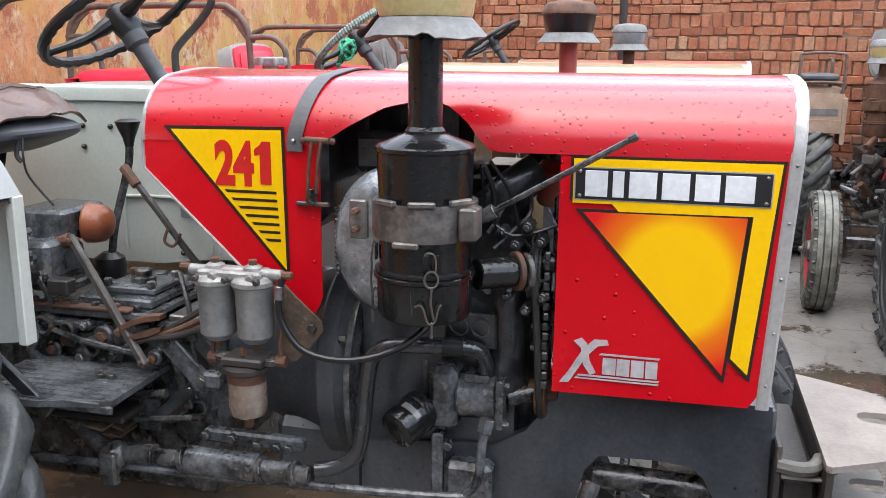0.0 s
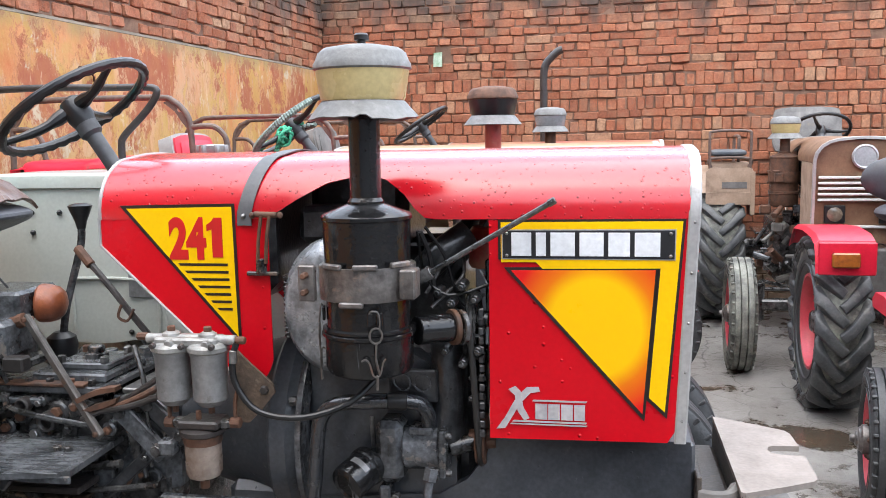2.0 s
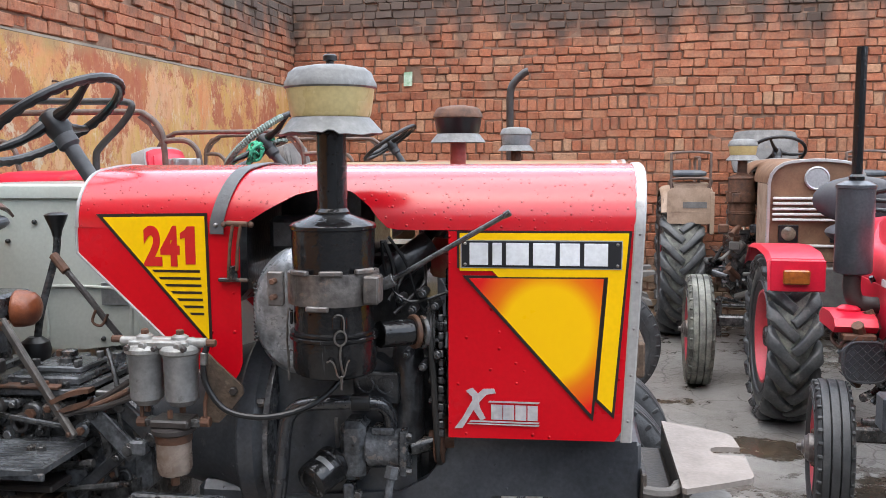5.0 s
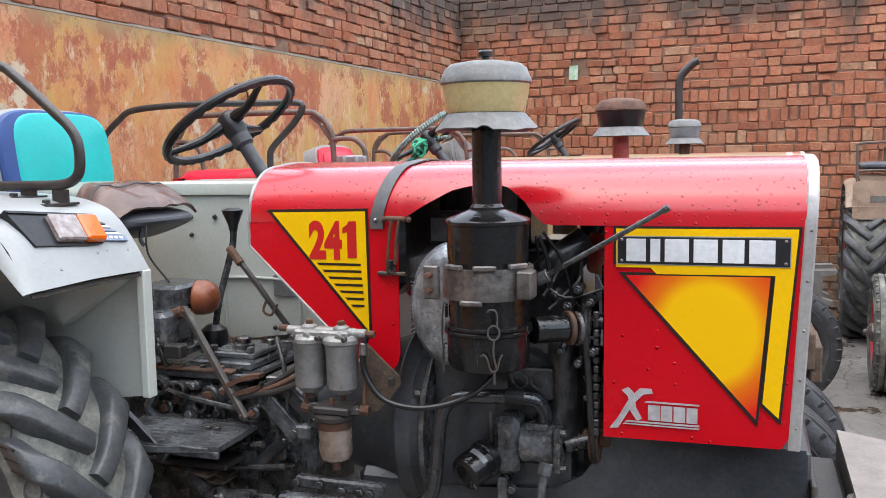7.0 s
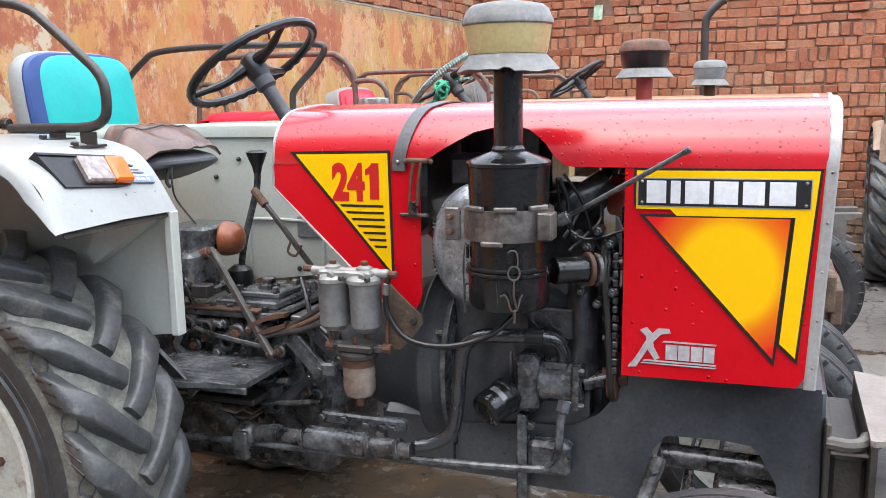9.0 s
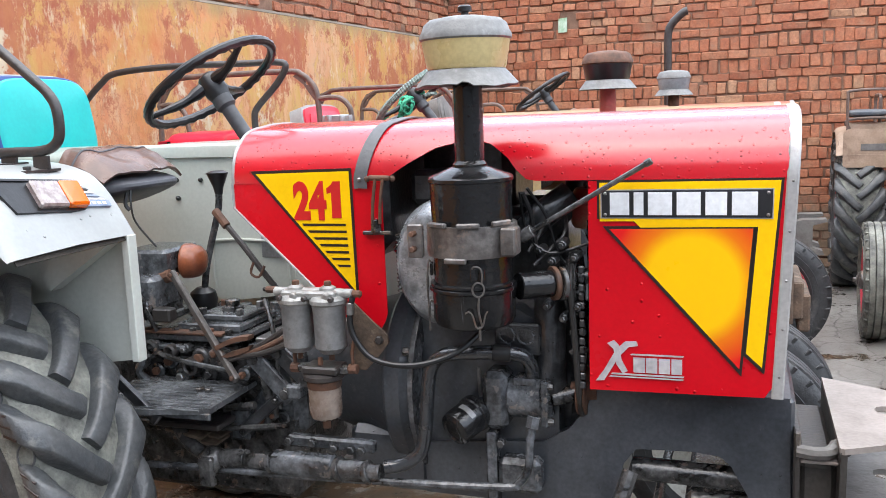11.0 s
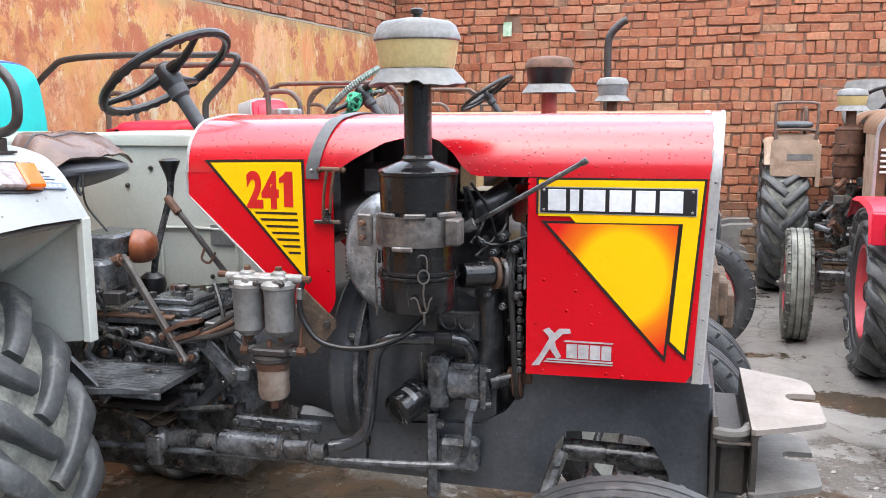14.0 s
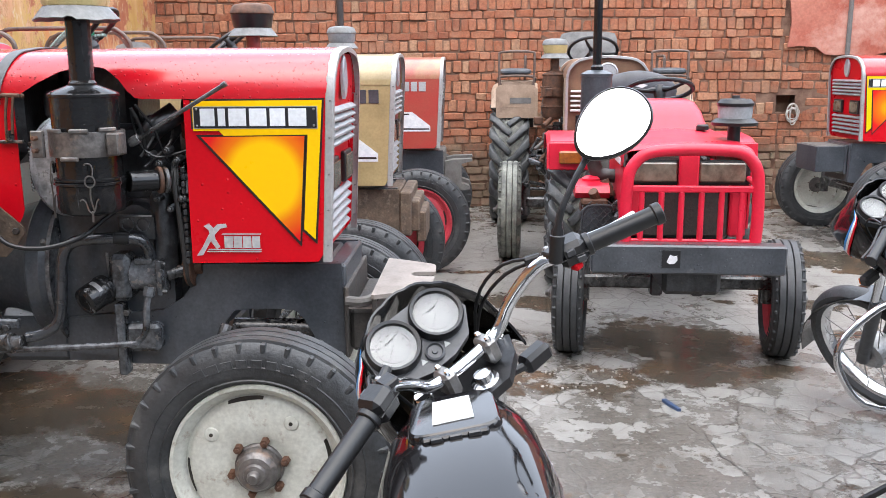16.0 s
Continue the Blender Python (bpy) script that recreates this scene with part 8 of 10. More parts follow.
    part("case_flange", Geo().box((-1.32, -0.218, 0.80), (-0.985, -0.2, 0.812), 0.004), GREASE, root)
    part("clutch_housing", Geo().box((-1.01, -0.19, 0.58), (-0.80, 0.16, 0.85), 0.03), ENGINE_GREY, root)
    part("inspection_plate", Geo().box((-0.965, -0.15, 0.85), (-0.83, 0.12, 0.866), 0.004), STEEL, root, "bare steel inspection plate")
    for x in (-1.31, -1.25, -1.19, -1.13, -1.07, -1.01):
        part("case_bolt", Geo().rod((x, -0.212, 0.886), (x, -0.212, 0.905), 0.011, 6), rnd.choice((GREASE, RUST, GREASE)), root)
    for x, y in ((-1.12, 0.06), (-1.03, 0.10), (-1.02, -0.06)):
        part("case_plug", Geo().rod((x, y, 0.886), (x, y, 0.918), 0.022, 10), ENGINE_GREY, root)
    part("valve_block", Geo().box((-1.37, -0.225, 0.945), (-1.25, -0.09, 1.05), 0.014), ENGINE_GREY, root, "black hydraulic valve block")
    part("block_flange", Geo().box((-1.40, -0.2, 0.915), (-1.22, -0.06, 0.94), 0.006), GREASE, root)
    for k, (x, z, n) in enumerate(((-1.36, 1.085, 0.03), (-1.31, 1.075, 0.03), (-1.35, 1.03, 0.03), (-1.29, 1.01, 0.025), (-1.33, 0.975, 0.03), (-1.27, 0.97, 0.02))):
        fi = part("valve_union", Geo().rod((x, -0.22 - n, z), (x, -0.21, z), 0.013, 6), ENGINE_GREY, root)
        part("union_pipe", Geo().tube([(x, -0.21 - n, z), (x + 0.02, -0.235 - n, z - 0.01), (x + 0.03, -0.22 - n, z - 0.06), (x + 0.02, -0.2, z - 0.12)], 0.006, 6), STEEL if k == 1 else GREASE, fi)
    for lo, hi, mt in (((-1.40, -0.27, 0.955), (-1.28, -0.235, 0.985), GREASE), ((-1.24, -0.25, 0.925), (-1.18, -0.21, 0.965), DARKRUST), ((-1.33, -0.245, 0.84), (-1.14, -0.215, 0.858), ENGINE_GREY), ((-1.06, -0.25, 0.79), (-1.0, -0.22, 0.85), GREASE),
                       ((-1.34, -0.26, 0.60), (-1.05, -0.235, 0.63), GREASE), ((-0.99, -0.27, 0.60), (-0.93, -0.23, 0.69), ENGINE_GREY), ((-1.42, -0.24, 1.05), (-1.39, -0.13, 1.11), ENGINE_GREY), ((-0.92, -0.24, 0.83), (-0.86, -0.2, 0.87), DARKRUST)):
        part("bracket", Geo().box(lo, hi, 0.005), mt, root)
    for k in range(16):
        x, z = rnd.uniform(-1.30, -1.02), rnd.uniform(0.74, 0.86)
        part("hex_bolt", Geo().rod((x, -0.228, z), (x, -0.2, z), rnd.uniform(0.006, 0.011), 6), rnd.choice((RUST, GREASE, GREASE, STEEL)), root)
    # rusty seams, cover plates and pipes of the hydraulic top
    part("case_seam", Geo().box((-1.33, -0.236, 0.888), (-1.02, -0.2, 0.896), 0.003), RUST, root, "rust-stained joint of the gearbox top")
    part("top_cover", Geo().box((-1.20, -0.19, 0.888), (-0.985, 0.02, 0.912), 0.006), ENGINE_GREY, root, "oily grey cover plate")
    part("top_cover", Geo().box((-1.155, -0.15, 0.912), (-1.0, -0.01, 0.93), 0.006), FOOTSTEEL, root, "oily grey cover plate")
    part("top_plug", Geo(Matrix.Translation((-1.075, -0.08, 0.93))).lathe([(0.032, 0), (0.032, 0.012), (0.022, 0.016), (0.022, 0.03), (0.016, 0.034), (0, 0.034)], 18), GREASE, root)
    for x, y in ((-1.14, -0.14), (-1.015, -0.14), (-1.14, -0.025), (-1.015, -0.025)):
        part("cover_nut", Geo().rod((x, y, 0.928), (x, y, 0.948), 0.012, 6), rnd.choice((GREASE, RUST, STEEL)), root)
    for x, z, r in ((-1.255, 0.845, 0.028), (-1.185, 0.842, 0.02), (-1.12, 0.80, 0.026)):
        ring = Geo(Matrix.Translation((x, -0.236, z)) @ pose(0, 0, 0, 90, 0, 0)).lathe([(r, 0), (r, 0.022), (r * 0.75, 0.026), (r * 0.55, 0.02), (r * 0.5, 0.004), (0, 0.004)], 20)
        part("bearing_cap", ring, GREASE if x < -1.2 else DARKRUST, root)
    part("drain_pipe", Geo().tube([(-1.30, -0.25, 0.86), (-1.27, -0.27, 0.82), (-1.285, -0.27, 0.78), (-1.26, -0.25, 0.74)], 0.012, 8), ENGINE_GREY, root)
    part("spool_rod", Geo().rod((-1.43, -0.25, 1.045), (-1.33, -0.25, 1.055), 0.013, 10), STEEL, root, "bright spool rod")
    part("spool_yoke", Geo().box((-1.345, -0.272, 1.03), (-1.305, -0.23, 1.082), 0.008), ENGINE_GREY, root)
    part("yoke_pin", Geo().rod((-1.31, -0.285, 1.02), (-1.27, -0.25, 1.025), 0.012, 8), DARKRUST, root)
    part("valve_elbow", Geo().tube([(-1.37, -0.26, 0.99), (-1.33, -0.285, 0.995), (-1.30, -0.28, 0.97), (-1.295, -0.26, 0.93)], 0.02, 10), GREASE, root)
    part("elbow_nut", Geo().rod((-1.318, -0.30, 0.965), (-1.31, -0.27, 0.97), 0.02, 6), RUST, root)
    # added dark block that fills the shaded space below the gearbox
    part("shade_block", Geo().box((-1.44, -0.2, 0.40), (-0.82, 0.36, 0.66), 0.02), GREASE, root)
    part("tie_cord", Geo().tube([(-1.36, -0.14, 1.30), (-1.355, -0.15, 1.25), (-1.35, -0.14, 1.20), (-1.30, -0.12, 1.125)], 0.003, 6), HOSE, root, "thin dark cord")
    part("tie_cord", Geo().tube([(-1.37, -0.14, 1.30), (-1.375, -0.15, 1.26), (-1.365, -0.145, 1.24)], 0.006, 6), HOSE, root)


main_fittings(main, main_hood)


def wheel_wrap(root, hub, R):
    """Sleeve and knotted rope on the rim of the old steering wheel."""
    a = Vector((-0.62, 0, 0.78)).normalized()
    t = Matrix.Translation(hub) @ a.to_track_quat("Z", "Y").to_matrix().to_4x4()
    pts = []
    for i in range(250):
        b = 4.75 + i * 0.01
        pts.append((R * math.cos(b) + 0.0105 * math.cos(i * 1.05) * math.cos(b), R * math.sin(b) + 0.0105 * math.cos(i * 1.05) * math.sin(b), 0.012 + 0.0105 * math.sin(i * 1.05)))
    sl = part("rim_sleeve", Geo(t).tube(pts, 0.0075, 6, False, 0), SPIRAL, root, "grey-green spiral sleeve on the wheel rim")
    rnd = random.Random(4)
    c = Vector((-1.185, -0.075, 1.532))
    knot = Geo()
    for k in range(7):
        tilt = pose(0, 0, 0, rnd.uniform(0, 180), rnd.uniform(0, 180), rnd.uniform(0, 180))
        r1, r2 = rnd.uniform(0.036, 0.05), rnd.uniform(0.022, 0.036)
        knot.tube([tuple(c + tilt @ Vector((r1 * math.cos(a * 0.42), r2 * math.sin(a * 0.42), rnd.uniform(-0.006, 0.006)))) for a in range(15)], 0.0065, 6, True)
    part("rope_knot", knot, ROPE, root, "knotted green rope")
    for k, (end, r) in enumerate((((-1.32, -0.04, 1.47), 0.0125), ((-1.112, -0.03, 1.592), 0.011), ((-1.06, 0.0, 1.585), 0.0125), ((-1.225, -0.08, 1.455), 0.010))):
        e = Vector(end)
        arm = []
        for i in range(36):
            u = i / 35
            p = c.lerp(e, u) + Vector((0, 0, 0.012 * math.sin(u * math.pi)))
            arm.append((p.x + 0.006 * math.sin(i * 1.5), p.y + 0.006 * math.cos(i * 1.5), p.z))
        part("rope_end", Geo().tube(arm, r * 0.75, 6), SPIRAL if k == 2 else ROPE, root)


wheel_wrap(t2, (-1.15, -0.03, 1.572), 0.21)
cap = part("filler_cap", Geo(Matrix.Translation((-1.27, -0.66, 0))).lathe([(0.03, 1.405), (0.03, 1.47), (0.05, 1.47), (0.052, 1.476), (0.052, 1.496), (0.047, 1.501), (0, 1.501)], 28), ALU, t2, "round metal cap with grip lobes")
for k in range(6):
    a = math.pi * k / 3 + 0.3
    part("grip_lobe", Geo(Matrix.Translation((-1.27 + 0.052 * math.cos(a), -0.66 + 0.052 * math.sin(a), 0))).lathe([(0, 1.469), (0.012, 1.469), (0.013, 1.474), (0.013, 1.493), (0.01, 1.499), (0, 1.499)], 10), ALU, cap)


# ---- small red tractor with a tubular front guard: same axes, origin under its front axle ----
def small_tractor(m):
    root = thing("small_red_tractor", m, "small bright red tractor with a tubular front guard", "tractor", "tractors in the yard")
    # hood: front section low and wide, rising and narrowing to the cowl
    rows = []
    for x, hw, low, top in ((0.20, 0.30, 0.98, 1.035), (0.17, 0.305, 0.95, 1.06), (0.0, 0.295, 0.93, 1.075), (-0.35, 0.28, 0.92, 1.09), (-0.6, 0.265, 0.92, 1.10), (-0.66, 0.25, 0.92, 1.13), (-0.72, 0.215, 0.92, 1.185), (-0.80, 0.195, 0.92, 1.205), (-1.0, 0.185, 0.92, 1.20), (-1.04, 0.18, 0.92, 1.18)):
        sec = [(-hw, low), (-hw, low + (top - low) * 0.45)]
        for k in range(9):
            a = math.pi / 2 * k / 8
            sec.append((-hw + 0.07 * (1 - math.cos(a)), low + (top - low) * 0.45 + (top - low) * 0.5 * math.sin(a)))
        sec.append((0, top + 0.006))
        rows.append([(x, y, z) for y, z in sec] + [(x, -y, z) for y, z in sec[-2::-1]])
    part("hood", Geo().grid(rows, 0.004), PINKRED, root, "bright red rounded hood")
    for s in (-1, 1):
        part("side_panel", Geo().prism([(0.17, 0.95), (0.15, 0.66), (-0.2, 0.66), (-0.25, 0.80), (-0.5, 0.82), (-0.5, 0.95)], s * 0.287, s * 0.295, "y"), PINKRED, root)
        part("side_mark", Geo().prism([(-0.15, 0.985), (0.13, 0.985), (0.12, 0.955), (-0.15, 0.955)], s * 0.30, s * 0.303, "y"), STICK_WHITE, root)
    fr = part("lamp_panel", Geo().box((0.155, -0.285, 0.87), (0.185, 0.285, 0.985), 0.01), PLASTIC, root)
    for s in (-1, 1):
        part("headlamp", Geo().box((0.175, s * 0.155 - 0.105, 0.885), (0.205, s * 0.155 + 0.105, 0.975), 0.015), LAMPGLASS, fr, "clouded rectangular headlamp")
    part("lamp_divider", Geo().box((0.18, -0.045, 0.86), (0.225, 0.045, 1.02), 0.008), PINKRED, fr)
    part("radiator", Geo().box((0.11, -0.2, 0.62), (0.15, 0.2, 0.87), 0.006), COREBROWN, root, "dark brown radiator core")
    for s in (-1, 1):
        part("radiator_side", Geo().box((0.10, s * 0.245 - 0.04, 0.62), (0.16, s * 0.245 + 0.04, 0.87), 0.01), PINKRED, root)
    # guard
    gx = 0.40
    out = [(gx, -0.30, 0.64), (gx, -0.305, 0.75), (gx, -0.30, 0.88), (gx, -0.285, 0.97), (gx, -0.22, 1.035), (gx, -0.1, 1.052), (gx, 0.1, 1.052), (gx, 0.20, 1.035), (gx, 0.255, 0.97), (gx, 0.268, 0.88), (gx, 0.272, 0.75), (gx, 0.268, 0.64)]
    gd = part("front_guard", Geo().tube(out, 0.027, 14), PINKRED, root, "bent red steel tube guard")
    part("guard_rail", Geo().box((gx - 0.012, -0.29, 0.865), (gx + 0.012, 0.26, 0.895), 0.006), PINKRED, gd)
    for i in range(6):
        y = -0.235 + 0.087 * i
        part("guard_bar", Geo().rod((gx, y, 0.64), (gx, y, 0.868), 0.0135, 12), PINKRED, gd)
    part("guard_rail", Geo().box((gx - 0.012, -0.29, 0.635), (gx + 0.012, 0.26, 0.655), 0.005), PINKRED, gd)
    for s in (-1, 1):
        part("guard_stay", Geo().rod((gx, -0.295 if s < 0 else 0.262, 0.9), (0.16, s * 0.28, 0.9), 0.014, 10), PINKRED, gd)
    bm_ = part("bumper_beam", Geo().box((0.40, -0.455, 0.515), (0.50, 0.385, 0.645), 0.008), FRAMEP, root, "dark steel bumper beam")
    part("beam_badge", Geo().box((0.5005, -0.15, 0.545), (0.5035, -0.07, 0.625), 0.001), PLATE_BLACK, bm_, "square black sticker")
    part("badge_mark", Geo().prism([(-0.13, 0.572), (-0.115, 0.605), (-0.10, 0.598), (-0.085, 0.60), (-0.083, 0.58), (-0.095, 0.565), (-0.115, 0.562)], 0.5035, 0.5045, "x"), STICK_WHITE, bm_)
    # axle, frame, engine
    part("frame", Geo().box((-1.6, -0.13, 0.40), (0.42, 0.13, 0.58), 0.02), ENGINE, root)
    part("engine", Geo().box((-0.55, -0.2, 0.50), (0.05, 0.2, 0.93), 0.02), ENGINE, root, "black engine")
    for i in range(7):
        part("engine_rib", Geo().box((-0.35 + 0.05 * i, -0.235, 0.62), (-0.335 + 0.05 * i, -0.2, 0.80), 0.003), ENGINE_GREY, root)
    ax = part("front_axle", Geo().box((-0.05, -0.46, 0.335), (0.05, 0.46, 0.40), 0.01), GREASE, root)
    part("steering_rod", Geo().rod((0.10, -0.42, 0.44), (0.10, 0.42, 0.44), 0.016, 10), GREASE, root)
    for s in (-1, 1):
        part("king_pin", Geo().rod((0, s * 0.45, 0.26), (0, s * 0.45, 0.48), 0.03, 14), GREASE, ax)
        part("axle_bracket", Geo().box((-0.02, s * 0.1 - 0.03, 0.30), (0.06, s * 0.1 + 0.03, 0.50), 0.01), ENGINE, ax)
        front_wheel(root, wheel_matrix(0, s * 0.515, 0.288, s, -7), PINKRIM, 0.29, 0.145)
        rear_wheel(root, wheel_matrix(-1.45, s * 0.47, 0.47, s), PINKRIM, 0.475, 0.235, 19)
        rows = []
        for x, z in ((-0.98, 0.82), (-1.0, 0.90), (-1.03, 0.965), (-1.12, 0.99), (-1.4, 1.0), (-1.7, 0.98), (-1.85, 0.86)):
            rows.append([(x, s * 0.34, z), (x, s * 0.6, z), (x - 0.004, s * 0.62, z - 0.02)])
        fe = part("fender", Geo().grid(rows, 0.004), PINKRED, root, "flat bright red fender")
        part("fender_front", Geo().box((-1.0, min(s * 0.34, s * 0.61), 0.80), (-0.975, max(s * 0.34, s * 0.61), 0.965), 0.006), PINKRED, fe)
        part("amber_lamp", Geo().box((-0.978, min(s * 0.42, s * 0.55), 0.84), (-0.945, max(s * 0.42, s * 0.55), 0.915), 0.008), OLDAMBER, fe, "amber side lamp")
    # muffler upright on its right
    t = Matrix.Translation((-0.22, -0.40, 0))
    mu = part("muffler", Geo(t).lathe([(0, 0.99), (0.04, 0.99), (0.072, 1.0), (0.077, 1.01), (0.077, 1.36), (0.081, 1.362), (0.081, 1.375), (0.05, 1.392), (0, 1.395)], 30), FRAMEP, root, "upright dull black muffler")
    part("tail_pipe", Geo(t).lathe([(0.03, 1.39), (0.032, 1.41), (0.022, 1.42), (0.022, 1.95), (0.018, 1.95), (0.018, 1.9), (0, 1.9)], 20), GLOSS_BLACK, mu)
    part("exhaust_elbow", Geo().tube([(-0.22, -0.40, 1.0), (-0.22, -0.40, 0.92), (-0.22, -0.37, 0.87), (-0.22, -0.28, 0.86), (-0.22, -0.18, 0.86)], 0.036, 14), DARKRUST, root)
    part("red_pump", Geo().prism([(-0.34, 0.765), (-0.08, 0.765), (-0.05, 0.795), (-0.08, 0.825), (-0.16, 0.84), (-0.30, 0.835), (-0.35, 0.80)], -0.50, -0.33, "y"), PINKRED, root, "red pump housing")
    part("pump_neck", Geo().box((-0.10, -0.47, 0.735), (-0.035, -0.34, 0.766), 0.008), RUST, root)
    part("pump_lid", Geo(Matrix.Translation((-0.2, -0.415, 0))).lathe([(0, 0.83), (0.045, 0.83), (0.048, 0.85), (0.03, 0.862), (0, 0.864)], 20), PINKRED, root)
    part("pump_guard", Geo().tube([(-0.30, -0.44, 0.75), (-0.28, -0.46, 0.70), (-0.12, -0.46, 0.695), (-0.08, -0.44, 0.75)], 0.008, 8), RUST, root)
    fo = []
    for k in range(32):
        a = 2 * math.pi * k / 32
        c, d = math.cos(a), math.sin(a)
        fo.append((-0.38 + 0.088 * math.copysign(abs(c) ** 0.6, c), 0.655 + 0.085 * math.copysign(abs(d) ** 0.6, d)))
    fg = part("fan_housing", Geo().prism(fo, -0.07, -0.024, "x"), FRAMEP, root, "dark fan housing with a wire lattice")
    part("guard_ring", Geo().tube([(-0.018, y, z) for y, z in fo], 0.005, 6, True, 0), GREYPL, fg)
    for k in range(-4, 5):
        for d in (-1, 1):
            n = 0.1 - abs(k) * 0.012
            part("guard_wire", Geo().rod((-0.02, -0.38 + 0.018 * k - n * 0.62, 0.655 + d * (-n * 0.62 - 0.018 * k)), (-0.02, -0.38 + 0.018 * k + n * 0.62, 0.655 + d * (n * 0.62 - 0.018 * k)), 0.0028, 5), GREYPL, fg)
    part("red_hub", Geo().rod((-0.06, -0.27, 0.60), (0.03, -0.27, 0.60), 0.035, 16), PINKRED, root)
    part("belt_pulley", Geo().rod((-0.04, -0.27, 0.72), (-0.01, -0.27, 0.72), 0.055, 24), GREASE, root)
    rnd = random.Random(31)
    for k in range(26):
        x, y, z = rnd.uniform(-0.35, 0.0), rnd.uniform(-0.40, -0.2), rnd.uniform(0.48, 0.95)
        d = Vector((rnd.uniform(-0.5, 0.5), rnd.uniform(-0.6, 0.6), rnd.uniform(-1, 1))).normalized() * rnd.uniform(0.04, 0.12)
        part("engine_fitting", Geo().rod((x, y, z), Vector((x, y, z)) + d, rnd.uniform(0.008, 0.026), 10), rnd.choice((GREASE, ENGINE_GREY, RUST, GREASE)), root)
    part("gear_case", Geo().box((-0.34, -0.42, 0.56), (-0.1, -0.3, 0.70), 0.03), GREASE, root)
    # pre-cleaner on its left
    t = Matrix.Translation((0.02, 0.235, 0))
    pc = part("precleaner", Geo(t).lathe([(0, 1.05), (0.03, 1.05), (0.03, 1.145), (0.105, 1.135), (0.108, 1.15), (0.085, 1.168), (0, 1.17)], 30), PLASTIC, root, "black pre-cleaner with a smoky bowl")
    part("precleaner_bowl", Geo(t).lathe([(0, 1.168), (0.078, 1.168), (0.08, 1.225), (0, 1.225)], 30), GLASSY, pc)
    part("precleaner_lid", Geo(t).lathe([(0, 1.225), (0.084, 1.225), (0.085, 1.24), (0.07, 1.258), (0.02, 1.262), (0.018, 1.275), (0, 1.275)], 30), PLASTIC, pc)
    part("fuel_cap", Geo(Matrix.Translation((-0.3, 0.15, 1.09))).lathe([(0.032, 0), (0.032, 0.02), (0.025, 0.028), (0, 0.028)], 16), PLASTIC, root)
    rows = []
    for x, top, hw in ((-0.22, 1.02, 0.21), (-0.30, 1.075, 0.215), (-0.38, 1.15, 0.21), (-0.45, 1.205, 0.20), (-0.52, 1.228, 0.195), (-0.66, 1.232, 0.195), (-0.74, 1.215, 0.19), (-0.76, 1.17, 0.19)):
        rows.append([(x, hw * math.copysign(min(1.0, abs(v) * 1.02) ** 0.7, v), 0.94 + (top - 0.94) * (1 - abs(v) ** 7)) for v in np.linspace(-1, 1, 17)])
    part("dash_cowl", Geo().grid(rows, -0.004), PINKRED, root, "raised red dash cowl")
    steering_wheel(root, Vector((-1.2, 0.06, 1.255)), (-0.35, 0, 0.93), 0.195, PLASTIC, 0.3, PLASTIC, 3, 0.2)
    part("seat_cushion", Geo().ball((-1.6, 0.02, 1.06), 1.0, 20, 12, (0.22, 0.24, 0.07)), DARKV, root, "black vinyl seat")
    part("seat_back", Geo().ball((-1.78, 0.0, 1.24), 1.0, 20, 12, (0.06, 0.26, 0.14)), DARKV, root, "dark grey vinyl seat back")
    part("seat_mark", Geo().prism([(-0.05, 1.285), (0.0, 1.30), (0.06, 1.285), (0.02, 1.265)], -1.73, -1.716, "x"), STICK_WHITE, root)
    return root


small_tractor(pose(1.83, 3.42, 0, 0, 0, -90))


